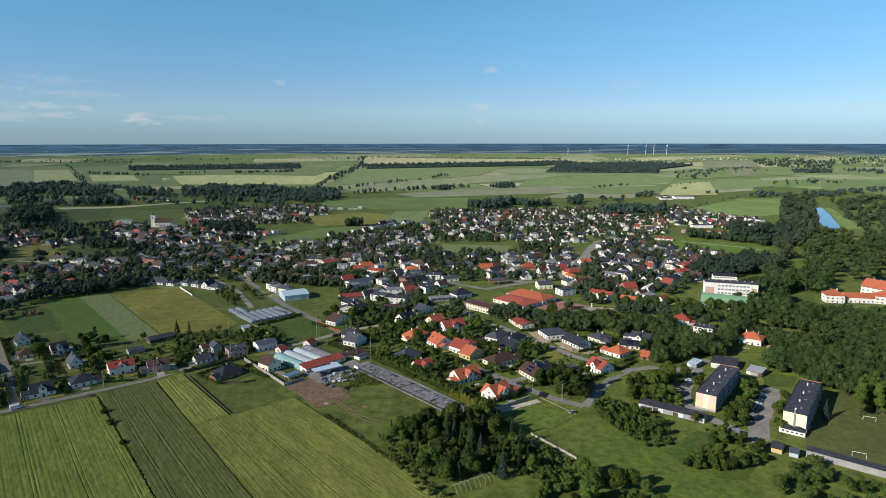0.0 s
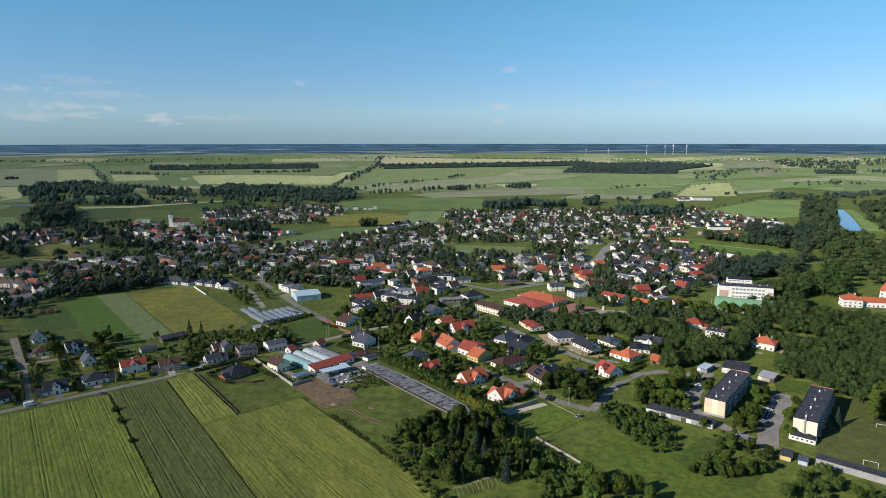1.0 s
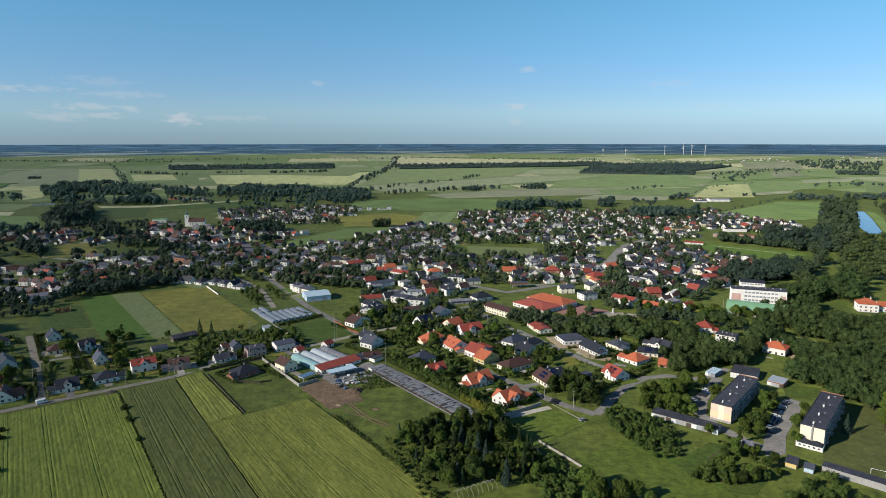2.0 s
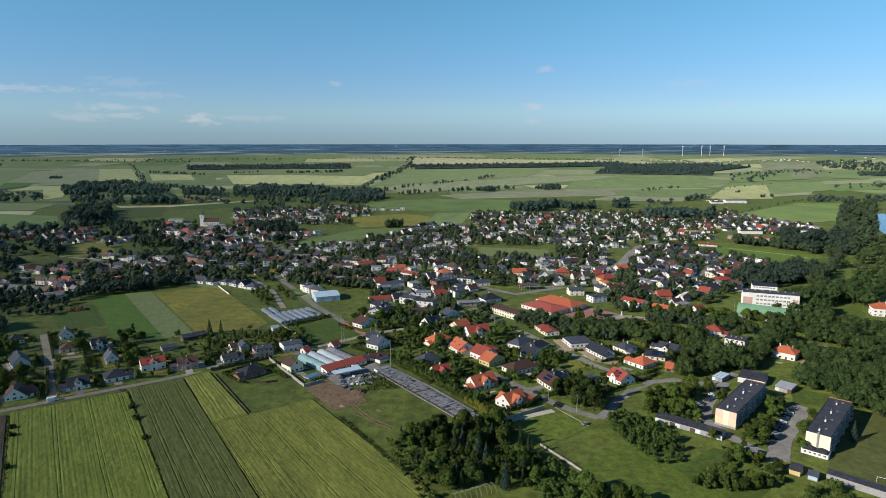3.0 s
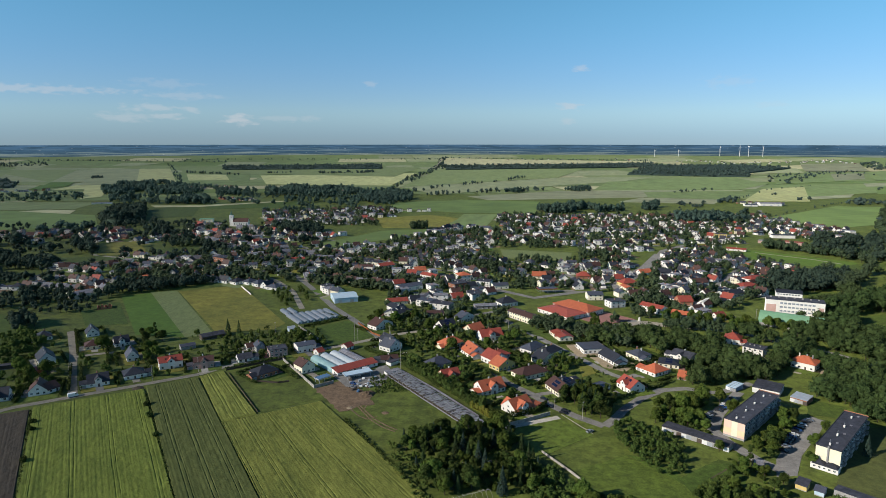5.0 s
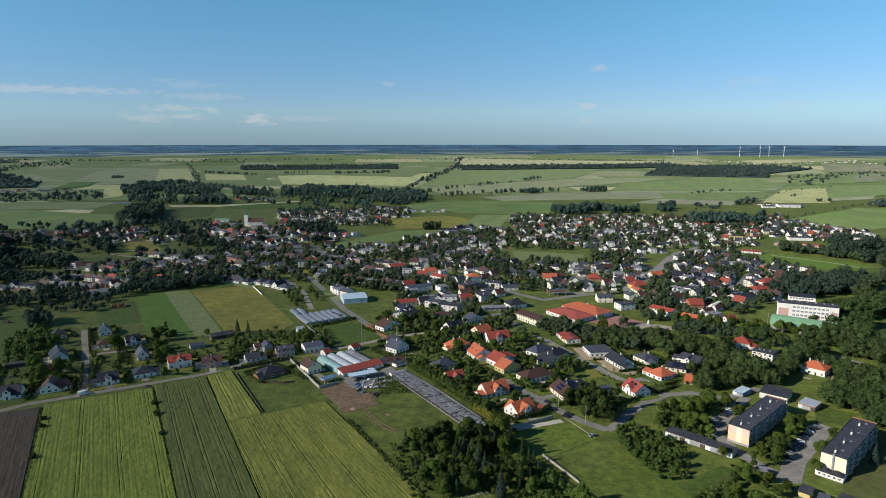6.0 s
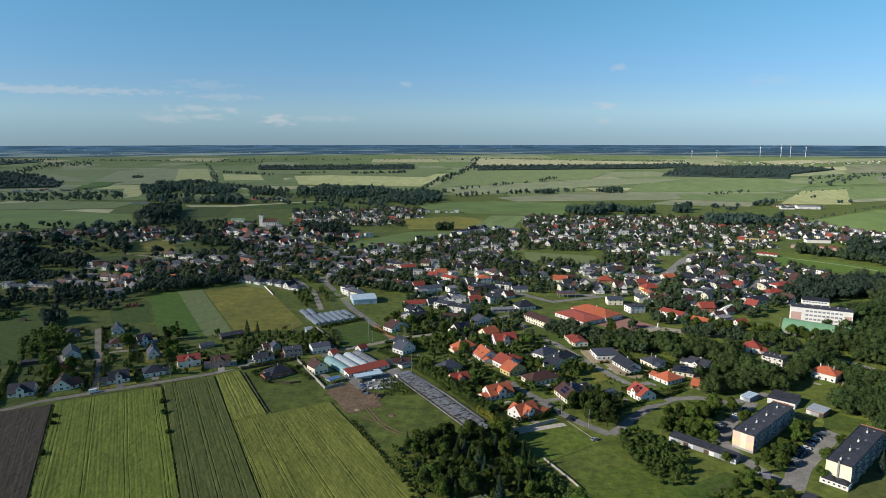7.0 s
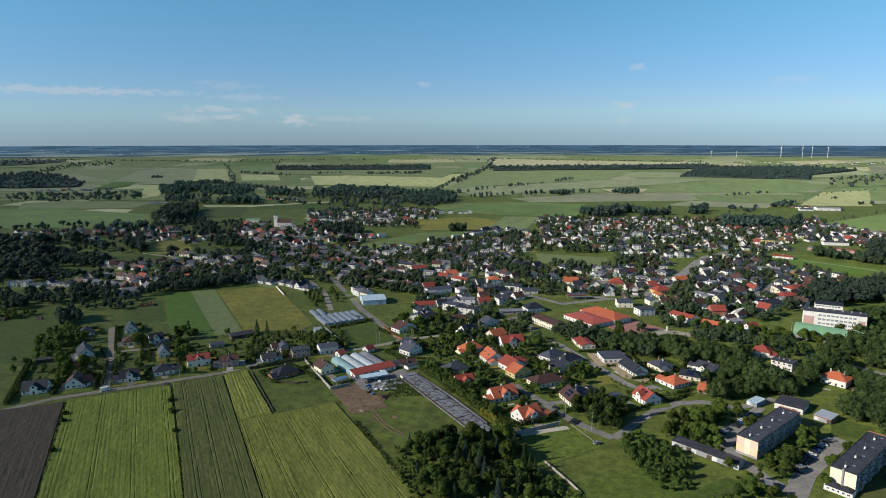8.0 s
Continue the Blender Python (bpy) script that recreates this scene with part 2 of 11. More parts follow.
M = {
    "ground": mat("meadow_grass", (0.1090, 0.1334, 0.0238), (0.0525, 0.0731, 0.0134), grain=0.6, patch=0.035, bump=0.9, vary=0, detail=10, mottle=0.55),
    "lawn": mat("lawn_grass", (0.0713, 0.1024, 0.0177), (0.0431, 0.0654, 0.0118), grain=1.6, patch=0.06, bump=0.8, mottle=0.5),
    "lawn_dark": mat("dark_lawn", (0.0679, 0.1062, 0.0158), (0.0422, 0.0701, 0.0108), grain=1.6, patch=0.08, bump=0.8, mottle=0.5),
    "meadow_mown": mat("mown_meadow", (0.0945, 0.1292, 0.0187), (0.0615, 0.0888, 0.0132), grain=1.2, patch=0.06, bump=0.8, mottle=0.55),
    "lawn_dry": mat("dry_sports_lawn", (0.082, 0.092, 0.026), (0.05, 0.06, 0.018), grain=1.4, patch=0.05, bump=0.8, mottle=0.35),
    "turf": mat("sports_turf", (0.0893, 0.1424, 0.0201), (0.0670, 0.1128, 0.0154), grain=0.8, patch=0.05, mottle=0.2),
    "crop_gold": mat("ripening_barley", (0.2224, 0.2321, 0.0540), (0.1037, 0.1244, 0.0301), grain=0.9, patch=0.03, bump=0.9, streak=(0, 5), spec=0.1, mottle=0.35),
    "crop_fresh": mat("green_barley", (0.1846, 0.2159, 0.0432), (0.0861, 0.1157, 0.0241), grain=0.9, patch=0.03, bump=0.9, streak=(0, 5), spec=0.1, mottle=0.35),
    "crop_grey": mat("grey_green_rye", (0.1240, 0.1386, 0.0444), (0.0704, 0.0873, 0.0267), grain=0.9, patch=0.03, bump=0.8, streak=(0, 5), spec=0.1, mottle=0.3),
    "crop_green": mat("green_crop", (0.0875, 0.1562, 0.0200), (0.0640, 0.1210, 0.0154), grain=0.7, patch=0.04, bump=0.5, mottle=0.25),
    "crop_bluish": mat("blue_green_crop", (0.1688, 0.2000, 0.0771), (0.1242, 0.1550, 0.0559), grain=0.5, patch=0.05, bump=0.5, streak=(35, 3), mottle=0.25),
    "meadow_gold": mat("hay_meadow", (0.2094, 0.1889, 0.0330), (0.1104, 0.1170, 0.0217), grain=0.5, patch=0.02, bump=0.5, detail=7, mottle=0.4),
    "soil": mat("tilled_soil", (0.0861, 0.0672, 0.0451), (0.0492, 0.0385, 0.0271), grain=1.2, patch=0.05, bump=0.8, streak=(0, 6), mottle=0.35),
    # far crops and grass, with extra blue in the colours for distance haze
    "far_pale": mat("hazed_pale_far_field", (0.2663, 0.2843, 0.1496), (0.1926, 0.2203, 0.1155), grain=0.03, patch=0.004, streak=(15, 3), mottle=0.2),
    "far_gold": mat("hazed_golden_far_field", (0.3951, 0.3672, 0.2088), (0.2961, 0.2916, 0.1629), grain=0.03, patch=0.004, streak=(15, 4), mottle=0.2),
    "far_green": mat("hazed_green_far_field", (0.1522, 0.1989, 0.0718), (0.1187, 0.1607, 0.0572), grain=0.03, patch=0.004, streak=(-20, 3), mottle=0.25),
    "far_lush": mat("hazed_lush_far_meadow", (0.1361, 0.1938, 0.0540), (0.1021, 0.1488, 0.0432), grain=0.03, patch=0.006, mottle=0.2),
    "far_grey": mat("hazed_greyish_far_field", (0.1818, 0.2210, 0.0852), (0.1368, 0.1741, 0.0673), grain=0.03, patch=0.005, streak=(10, 4), mottle=0.2),
    "far_yellow": mat("hazed_yellow_green_far_field", (0.3884, 0.3900, 0.1729), (0.2855, 0.3035, 0.1373), grain=0.03, patch=0.004, streak=(40, 5), mottle=0.3),
    "far_brown": mat("hazed_dry_far_meadow", (0.2316, 0.2346, 0.1429), (0.1717, 0.1877, 0.1070), grain=0.03, patch=0.006, mottle=0.3),
    "asphalt": mat("asphalt", (0.215, 0.205, 0.19), (0.13, 0.125, 0.118), grain=1.5, patch=0.08, rough=0.9, mottle=0.3),
    "gravel": mat("gravel_track", (0.3, 0.27, 0.22), (0.2, 0.18, 0.145), grain=1.5, patch=0.1, rough=0.95, mottle=0.3),
    "dirt": mat("bare_dirt", (0.1938, 0.1287, 0.0800), (0.1071, 0.0753, 0.0480), grain=0.8, patch=0.09, bump=0.8, rough=0.95, detail=8, mottle=0.45),
    "sand": mat("sandy_ground", (0.34, 0.27, 0.18), (0.24, 0.19, 0.12), grain=0.8, patch=0.1, bump=0.4, mottle=0.3),
    "concrete": mat("concrete", (0.42, 0.39, 0.34), (0.29, 0.27, 0.235), grain=1.2, patch=0.2, mottle=0.25),
    "paving_red": mat("red_paving", (0.26, 0.13, 0.11), (0.19, 0.1, 0.085), grain=1.5, patch=0.1),
    "white": mat("white_render", (0.852, 0.817, 0.754), (0.721, 0.69, 0.632), grain=0.9, patch=0.25, vary=0.06),
    "cream": mat("cream_render", (0.865, 0.796, 0.62), (0.762, 0.694, 0.53), grain=0.9, patch=0.25, vary=0.06),
    "yellow": mat("yellow_render", (0.7, 0.55, 0.22), (0.6, 0.47, 0.18), grain=0.9, patch=0.25),
    "pale_yellow": mat("pale_yellow_render", (0.86, 0.7, 0.46), (0.8, 0.63, 0.4), grain=0.9, patch=0.25, vary=0.02),
    "pink": mat("pink_render", (0.6, 0.4, 0.34), (0.5, 0.33, 0.28), grain=0.9, patch=0.25),
    "peach": mat("peach_render", (0.86, 0.62, 0.5), (0.8, 0.56, 0.44), grain=0.9, patch=0.25, vary=0.02),
    "grey": mat("grey_render", (0.414, 0.402, 0.38), (0.299, 0.287, 0.276), grain=0.9, patch=0.25),
    "brick": mat("brick_masonry", (0.42, 0.19, 0.11), (0.28, 0.12, 0.07), grain=3.0, patch=0.4),
    # roof_dark, roof_grey, roof_felt, roof_fibre: blue added for sky reflection and haze
    "roof_dark": tiles("anthracite_tiles", (0.0348, 0.0374, 0.0494), (0.0209, 0.0230, 0.0306)),
    "roof_grey": tiles("grey_roofing", (0.0820, 0.0894, 0.1179), (0.0512, 0.0554, 0.0722)),
    "roof_red": tiles("red_tiles", (0.36, 0.078, 0.05), (0.25, 0.054, 0.038)),
    "roof_orange": tiles("orange_tiles", (0.55, 0.155, 0.072), (0.4, 0.108, 0.052)),
    "roof_redbrown": tiles("red_brown_roofing", (0.42, 0.1, 0.066), (0.3, 0.072, 0.05)),
    "roof_brown": tiles("brown_tiles", (0.0975, 0.0482, 0.038), (0.0638, 0.0333, 0.0274)),
    "roof_felt": mat("bitumen_felt", (0.0624, 0.0643, 0.0805), (0.0360, 0.0371, 0.0468), grain=0.7, patch=0.2, rough=0.8, mottle=0.35),
    "slat_grey": mat("weathered_grey_slats", (0.3, 0.31, 0.32), (0.19, 0.2, 0.21), grain=0.9, patch=0.3, rough=0.7, mottle=0.4),
    "roof_fibre": mat("fibre_cement", (0.2340, 0.2316, 0.2585), (0.1495, 0.1500, 0.1697), grain=0.8, patch=0.2, mottle=0.35),
    "steel": mat("galvanised_sheet", (0.5, 0.53, 0.56), (0.38, 0.41, 0.44), grain=0.8, patch=0.3, rough=0.45, metal=0.3),
    "blue_sheet": mat("blue_sheet", (0.11, 0.204, 0.35), (0.077, 0.145, 0.252), grain=0.8, patch=0.3, rough=0.4),
    "pale_blue": mat("pale_blue_cladding", (0.5, 0.62, 0.7), (0.42, 0.53, 0.61), grain=0.8, patch=0.3, rough=0.45),
    "green_sheet": mat("green_sheet", (0.1950, 0.3645, 0.2175), (0.1500, 0.2835, 0.1668), grain=0.6, patch=0.15, rough=0.5),
    "film_white": mat("white_film", (0.46, 0.5, 0.52), (0.36, 0.4, 0.43), grain=0.6, patch=0.2, rough=0.4),
    "film_cyan": mat("turquoise_film", (0.33, 0.5, 0.5), (0.25, 0.41, 0.42), grain=0.6, patch=0.2, rough=0.4),
    "film_grey": mat("grey_film", (0.24, 0.256, 0.288), (0.176, 0.192, 0.216), grain=0.6, patch=0.2, rough=0.3, spec=0.5),
    "wood": mat("weathered_wood", (0.13, 0.1, 0.075), (0.08, 0.062, 0.048), grain=2.0, patch=0.3),
    "wood_orange": mat("stained_wood", (0.45, 0.17, 0.06), (0.33, 0.12, 0.045), grain=2.0, patch=0.3),
    "trim_white": mat("white_trim", (0.8, 0.8, 0.78), (0.72, 0.72, 0.7), grain=2.0, patch=0.3, rough=0.5),
    "glass": mat("window_glass", (0.03, 0.036, 0.042), (0.02, 0.024, 0.03), rough=0.12, spec=0.7, grain=0.5, patch=0.1),
    # paler grey-blue panes for the school windows
    "glass_pale": mat("pale_window_glass", (0.3, 0.33, 0.37), (0.2, 0.22, 0.25), rough=0.15, spec=0.6, grain=0.5, patch=0.2),
    "solar": mat("solar_panel", (0.012, 0.02, 0.06), (0.01, 0.015, 0.04), rough=0.15, spec=0.6, grain=0.5, patch=0.1),
    "bark": mat("bark", (0.07, 0.0525, 0.0385), (0.042, 0.0315, 0.0238), grain=3, patch=0.5),
    "leaf_dark": mat("dark_foliage", (0.0702, 0.097, 0.0227), (0.034, 0.0514, 0.0131), grain=1.6, patch=0.3, vary=0.3, through_light=0.096, spec=0.08, bump=0.7),
    "leaf": mat("foliage", (0.108, 0.15, 0.0288), (0.0538, 0.0833, 0.0164), grain=1.6, patch=0.3, vary=0.3, through_light=0.11, spec=0.08, bump=0.7),
    "leaf_light": mat("light_foliage", (0.12, 0.16, 0.0313), (0.0658, 0.0929, 0.0174), grain=1.6, patch=0.3, vary=0.25, through_light=0.12, spec=0.08, bump=0.7),
    "leaf_blue": mat("blue_spruce_needles", (0.05, 0.08, 0.06), (0.028, 0.048, 0.036), grain=0.8, patch=0.4, vary=0.2, through_light=0.09, spec=0.08),
    "leaf_yellow": mat("yellow_foliage", (0.245, 0.234, 0.03), (0.158, 0.156, 0.022), grain=0.8, patch=0.4, vary=0.1, through_light=0.2),
    "conifer": mat("conifer_needles", (0.046, 0.07, 0.025), (0.022, 0.038, 0.014), grain=1.6, patch=0.4, vary=0.3, through_light=0.072, spec=0.08, bump=0.7),
    # blue raised in this foliage to imitate haze over the town
    "wood_mass": mat("wood_foliage", (0.0820, 0.1142, 0.0562), (0.0340, 0.0510, 0.0266), grain=1.1, patch=0.07, island=0.24, through_light=0.09, spec=0.08, bump=0.8),
    # bluer than real leaves: some haze of distance is in this colour
    "wood_belt": mat("hazed_belt_foliage", (0.0782, 0.1242, 0.0935), (0.0368, 0.0621, 0.0495), grain=0.5, patch=0.03, island=0.24, through_light=0.08, spec=0.08, bump=0.6),
    "wood_park": mat("park_tree_foliage", (0.0779, 0.1101, 0.0399), (0.0328, 0.0516, 0.0190), grain=1.1, patch=0.05, island=0.24, through_light=0.11, spec=0.08, bump=0.8),
    "wood_near": mat("thicket_foliage", (0.098, 0.138, 0.031), (0.038, 0.058, 0.015), grain=1.6, patch=0.1, island=0.26, through_light=0.11, spec=0.08, bump=0.8),
    # aerial haze of the far woods is put into the foliage colour
    "wood_far": mat("hazed_far_foliage", (0.0806, 0.1170, 0.0945), (0.0468, 0.0715, 0.0621), grain=0.05, patch=0.005, island=0.3, through_light=0.12, spec=0.08),
    # copy for the right-hand woods, their sunlit look put into the colour
    "wood_bright": mat("sunlit_wood_foliage", (0.0702, 0.1053, 0.0325), (0.0284, 0.0459, 0.0156), grain=1.1, patch=0.07, island=0.24, through_light=0.11, spec=0.08, bump=0.8),
    # dark trees; shaded sides of the left woods and haze blue are painted in
    "wood_dark": mat("dark_shaded_wood_foliage", (0.0520, 0.0785, 0.0540), (0.0220, 0.0357, 0.0256), grain=1.1, patch=0.07, island=0.24, through_light=0.072, spec=0.08, bump=0.8),
    "thuja": mat("thuja_hedge", (0.0638, 0.0873, 0.021), (0.0319, 0.0485, 0.0123), grain=1.6, patch=0.4, vary=0.2, through_light=0.09, spec=0.08, bump=0.7),
    "weeds": mat("tall_weeds", (0.0797, 0.102, 0.0227), (0.0426, 0.0601, 0.014), grain=0.8, patch=0.2, vary=0.2, island=0.35, through_light=0.096, spec=0.08),
    "water": mat("river_water", (0.06, 0.1, 0.14), (0.05, 0.085, 0.12), rough=0.08, spec=0.8, grain=0.05, patch=0.01),
    "paint_white": mat("white_car_paint", (0.75, 0.75, 0.75), (0.7, 0.7, 0.7), rough=0.25, spec=0.6, vary=0.05),
    "paint_dark": mat("dark_car_paint", (0.03, 0.032, 0.04), (0.025, 0.027, 0.034), rough=0.25, spec=0.6, vary=0.3),
    "paint_silver": mat("silver_car_paint", (0.4, 0.41, 0.43), (0.36, 0.37, 0.39), rough=0.3, metal=0.5, vary=0.2),
    "paint_blue": mat("blue_car_paint", (0.03, 0.08, 0.25), (0.025, 0.07, 0.2), rough=0.25, spec=0.6, vary=0.2),
    "paint_red": mat("red_car_paint", (0.35, 0.02, 0.02), (0.3, 0.018, 0.018), rough=0.25, spec=0.6, vary=0.2),
    "rubber": mat("tyre_rubber", (0.02, 0.02, 0.02), (0.015, 0.015, 0.015)),
    "copper": mat("verdigris_copper", (0.13, 0.24, 0.19), (0.09, 0.17, 0.14), grain=1.5),
}


# ---- mesh helpers ----
def smooth(a, b, v):
    k = min(1.0, max(0.0, (v - a) / (b - a)))
    return k * k * (3 - 2 * k)


def ground_z(x, y):
    """The land is flat for some kilometres and rises gently towards the horizon."""
    return 40.0 * smooth(3600, 4880, math.hypot(x, y))


class Shape:
    """Collects faces for one mesh."""

    def __init__(self):
        self.v, self.f, self.m = [], [], []

    def poly(self, pts, mi=0):
        k = len(self.v)
        self.v += [tuple(p) for p in pts]
        self.f.append(tuple(range(k, k + len(pts))))
        self.m.append(mi)

    def box(self, x0, x1, y0, y1, z0, z1, mi=0):
        k = len(self.v)
        self.v += [(x0, y0, z0), (x1, y0, z0), (x1, y1, z0), (x0, y1, z0), (x0, y0, z1), (x1, y0, z1), (x1, y1, z1), (x0, y1, z1)]
        for q in ((3, 2, 1, 0), (4, 5, 6, 7), (0, 1, 5, 4), (1, 2, 6, 5), (2, 3, 7, 6), (3, 0, 4, 7)):
            self.f.append(tuple(k + i for i in q))
            self.m.append(mi)
        return self

    def extrude_x(self, prof, x0, x1, mi=0):
        """A closed profile of (y, z) points, drawn out along x."""
        k, n = len(self.v), len(prof)
        self.v += [(x0, *p) for p in prof] + [(x1, *p) for p in prof]
        for i in range(n):
            j = (i + 1) % n
            self.f.append((k + i, k + j, k + n + j, k + n + i))
            self.m.append(mi)
        self.f += [tuple(k + i for i in reversed(range(n))), tuple(k + n + i for i in range(n))]
        self.m += [mi, mi]
        return self

    def extrude_y(self, prof, y0, y1, mi=0):
        k, n = len(self.v), len(prof)
        self.v += [(p[0], y0, p[1]) for p in prof] + [(p[0], y1, p[1]) for p in prof]
        for i in range(n):
            j = (i + 1) % n
            self.f.append((k + j, k + i, k + n + i, k + n + j))
            self.m.append(mi)
        self.f += [tuple(k + i for i in range(n)), tuple(k + n + i for i in reversed(range(n)))]
        self.m += [mi, mi]
        return self

    def tube(self, a, b, r0, r1, n=6, mi=0, cap=True):
        a, b = Vector(a), Vector(b)
        q = (b - a).to_track_quat("Z", "Y")
        k = len(self.v)
        for c, r in ((a, r0), (b, r1)):
            for i in range(n):
                w = 2 * math.pi * i / n
                self.v.append(tuple(c + q @ Vector((r * math.cos(w), r * math.sin(w), 0))))
        for i in range(n):
            j = (i + 1) % n
            self.f.append((k + i, k + j, k + n + j, k + n + i))
            self.m.append(mi)
        if cap:
            self.f += [tuple(k + i for i in reversed(range(n))), tuple(k + n + i for i in range(n))]
            self.m += [mi, mi]
        return self

    def mesh(self, name, *mats):
        me = bpy.data.meshes.new(name)
        me.from_pydata(self.v, [], self.f)
        for m in mats:
            me.materials.append(M[m])
        if len(mats) > 1:
            me.polygons.foreach_set("material_index", self.m)
        me.update()
        return me


def part(name, me, parent, m=None, label=""):
    ob = new(name, me)
    ob.parent = parent
    if m is not None:
        ob.matrix_basis = m
    return tagged(ob, label)


def thing(name, x, y, rot, label, category, group="", z=None):
    ob = new(name)
    ob.matrix_basis = pose(x, y, ground_z(x, y) if z is None else z, 0, 0, rot)
    return tagged(ob, label, category, group)


def structure(name, me, label="", category=""):
    return tagged(new(name, me), label, category, kind="structure")


def clearing(step, gap, *pts):
    """Keeps a meadow free of houses and trees."""
    xs, ys = [p[0] for p in pts], [p[1] for p in pts]
    x = min(xs) + step / 2
    while x < max(xs):
        y = min(ys) + step / 2
        while y < max(ys):
            if inside((x, y), pts):
                TAKEN.append((x, y, gap))
            y += step
        x += step


TAKEN = []      # places of buildings and roads, kept free of plants


def free(x, y, gap=0.0):
    for a, b, r in TAKEN:
        if abs(x - a) < r + gap and abs(y - b) < r + gap and math.hypot(x - a, y - b) < r + gap:
            return False
    return True


# ---- ground ----
def build_ground():
    rings = [0, 60, 120, 180, 240, 300, 400, 500, 650, 800, 1000, 1300, 1700, 2200, 2800, 3400, 3600, 3800, 4000, 4200, 4400, 4600, 4750, 4880, 4960]
    n = 96
    v, f = [(0, 0, 0)], []
    for r in rings[1:]:
        for i in range(n):
            w = 2 * math.pi * i / n
            v.append((r * math.cos(w), r * math.sin(w), ground_z(r, 0)))
    for i in range(n):
        f.append((0, 1 + i, 1 + (i + 1) % n))
    for k in range(len(rings) - 2):
        for i in range(n):
            j = (i + 1) % n
            a, b = 1 + k * n, 1 + (k + 1) * n
            f.append((a + i, b + i, b + j, a + j))
    me = bpy.data.meshes.new("ground")
    me.from_pydata(v, [], f)
    me.materials.append(M["ground"])
    # far land takes the far-field green with its painted haze
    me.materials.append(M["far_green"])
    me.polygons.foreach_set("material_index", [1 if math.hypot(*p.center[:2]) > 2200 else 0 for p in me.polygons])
    structure("ground", me, "wide flat meadow land with mixed green grass", "ground")


build_ground()


def build_backdrop():
    """Far wooded horizon, a glowing ring beyond the land with the haze painted in."""
    m = bpy.data.materials.new("hazed_horizon_glow")
    m.use_nodes = True
    n, l = m.node_tree.nodes, m.node_tree.links
    n.remove(n["Principled BSDF"])
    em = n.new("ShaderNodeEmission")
    co = n.new("ShaderNodeTexCoord")
    def waves(flat, tall, detail):
        mp = n.new("ShaderNodeMapping")
        mp.inputs["Scale"].default_value = (flat, flat, tall)
        l.new(co.outputs["Object"], mp.inputs[0])
        no = n.new("ShaderNodeTexNoise")
        no.inputs["Scale"].default_value = 1.0
        no.inputs["Detail"].default_value = detail
        l.new(mp.outputs[0], no.inputs["Vector"])
        return no.outputs["Fac"]

    def blend(kind, factor, a, c):
        mx = n.new("ShaderNodeMix")
        mx.data_type = "RGBA"
        mx.blend_type = kind
        if isinstance(factor, float):
            mx.inputs["Factor"].default_value = factor
        else:
            l.new(factor, mx.inputs["Factor"])
        for i, q in ((6, a), (7, c)):
            if isinstance(q, tuple):
                mx.inputs[i].default_value = q
            else:
                l.new(q, mx.inputs[i])
        return mx.outputs[2]

    def between(value, lo, hi):
        mr = n.new("ShaderNodeMapRange")
        mr.inputs["From Min"].default_value = lo
        mr.inputs["From Max"].default_value = hi
        l.new(value, mr.inputs["Value"])
        return mr.outputs[0]

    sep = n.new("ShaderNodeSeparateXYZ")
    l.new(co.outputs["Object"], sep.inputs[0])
    # painted haze: woods and land turn bluer and paler with height
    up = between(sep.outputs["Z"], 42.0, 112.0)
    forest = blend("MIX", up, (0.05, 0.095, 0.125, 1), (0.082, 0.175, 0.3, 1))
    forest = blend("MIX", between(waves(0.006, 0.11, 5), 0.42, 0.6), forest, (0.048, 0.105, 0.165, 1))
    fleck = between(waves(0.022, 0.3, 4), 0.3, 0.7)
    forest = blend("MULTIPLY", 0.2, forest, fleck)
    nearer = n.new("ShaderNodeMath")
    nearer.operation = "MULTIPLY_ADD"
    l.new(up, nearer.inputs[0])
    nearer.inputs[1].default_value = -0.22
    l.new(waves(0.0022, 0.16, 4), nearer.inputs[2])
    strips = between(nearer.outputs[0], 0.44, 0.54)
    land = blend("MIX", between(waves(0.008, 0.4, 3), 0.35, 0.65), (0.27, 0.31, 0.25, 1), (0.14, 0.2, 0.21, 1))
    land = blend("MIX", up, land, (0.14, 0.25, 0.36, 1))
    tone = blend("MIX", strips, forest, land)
    villages = between(waves(0.03, 0.35, 2), 0.71, 0.74)
    ra = n.new("ShaderNodeMix")
    ra.data_type = "RGBA"
    l.new(villages, ra.inputs["Factor"])
    l.new(tone, ra.inputs[6])
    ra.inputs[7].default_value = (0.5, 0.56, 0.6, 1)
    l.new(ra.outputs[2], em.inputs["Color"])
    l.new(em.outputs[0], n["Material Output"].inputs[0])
    v, f = [], []
    count = 360
    for i in range(count):
        w = 2 * math.pi * i / count
        x, y = 4900 * math.cos(w), 4900 * math.sin(w)
        top = 116.5 + 2.0 * noise.noise((x * 0.0008, y * 0.0008, 3.0)) + 0.8 * noise.noise((x * 0.006, y * 0.006, 7.0))
        v += [(x, y, 10), (x, y, top)]
    for i in range(count):
        j = (i + 1) % count
        f.append((2 * i, 2 * j, 2 * j + 1, 2 * i + 1))
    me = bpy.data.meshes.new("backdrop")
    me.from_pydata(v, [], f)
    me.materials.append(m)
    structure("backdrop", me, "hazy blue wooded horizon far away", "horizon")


build_backdrop()

LAYER = [0.02]


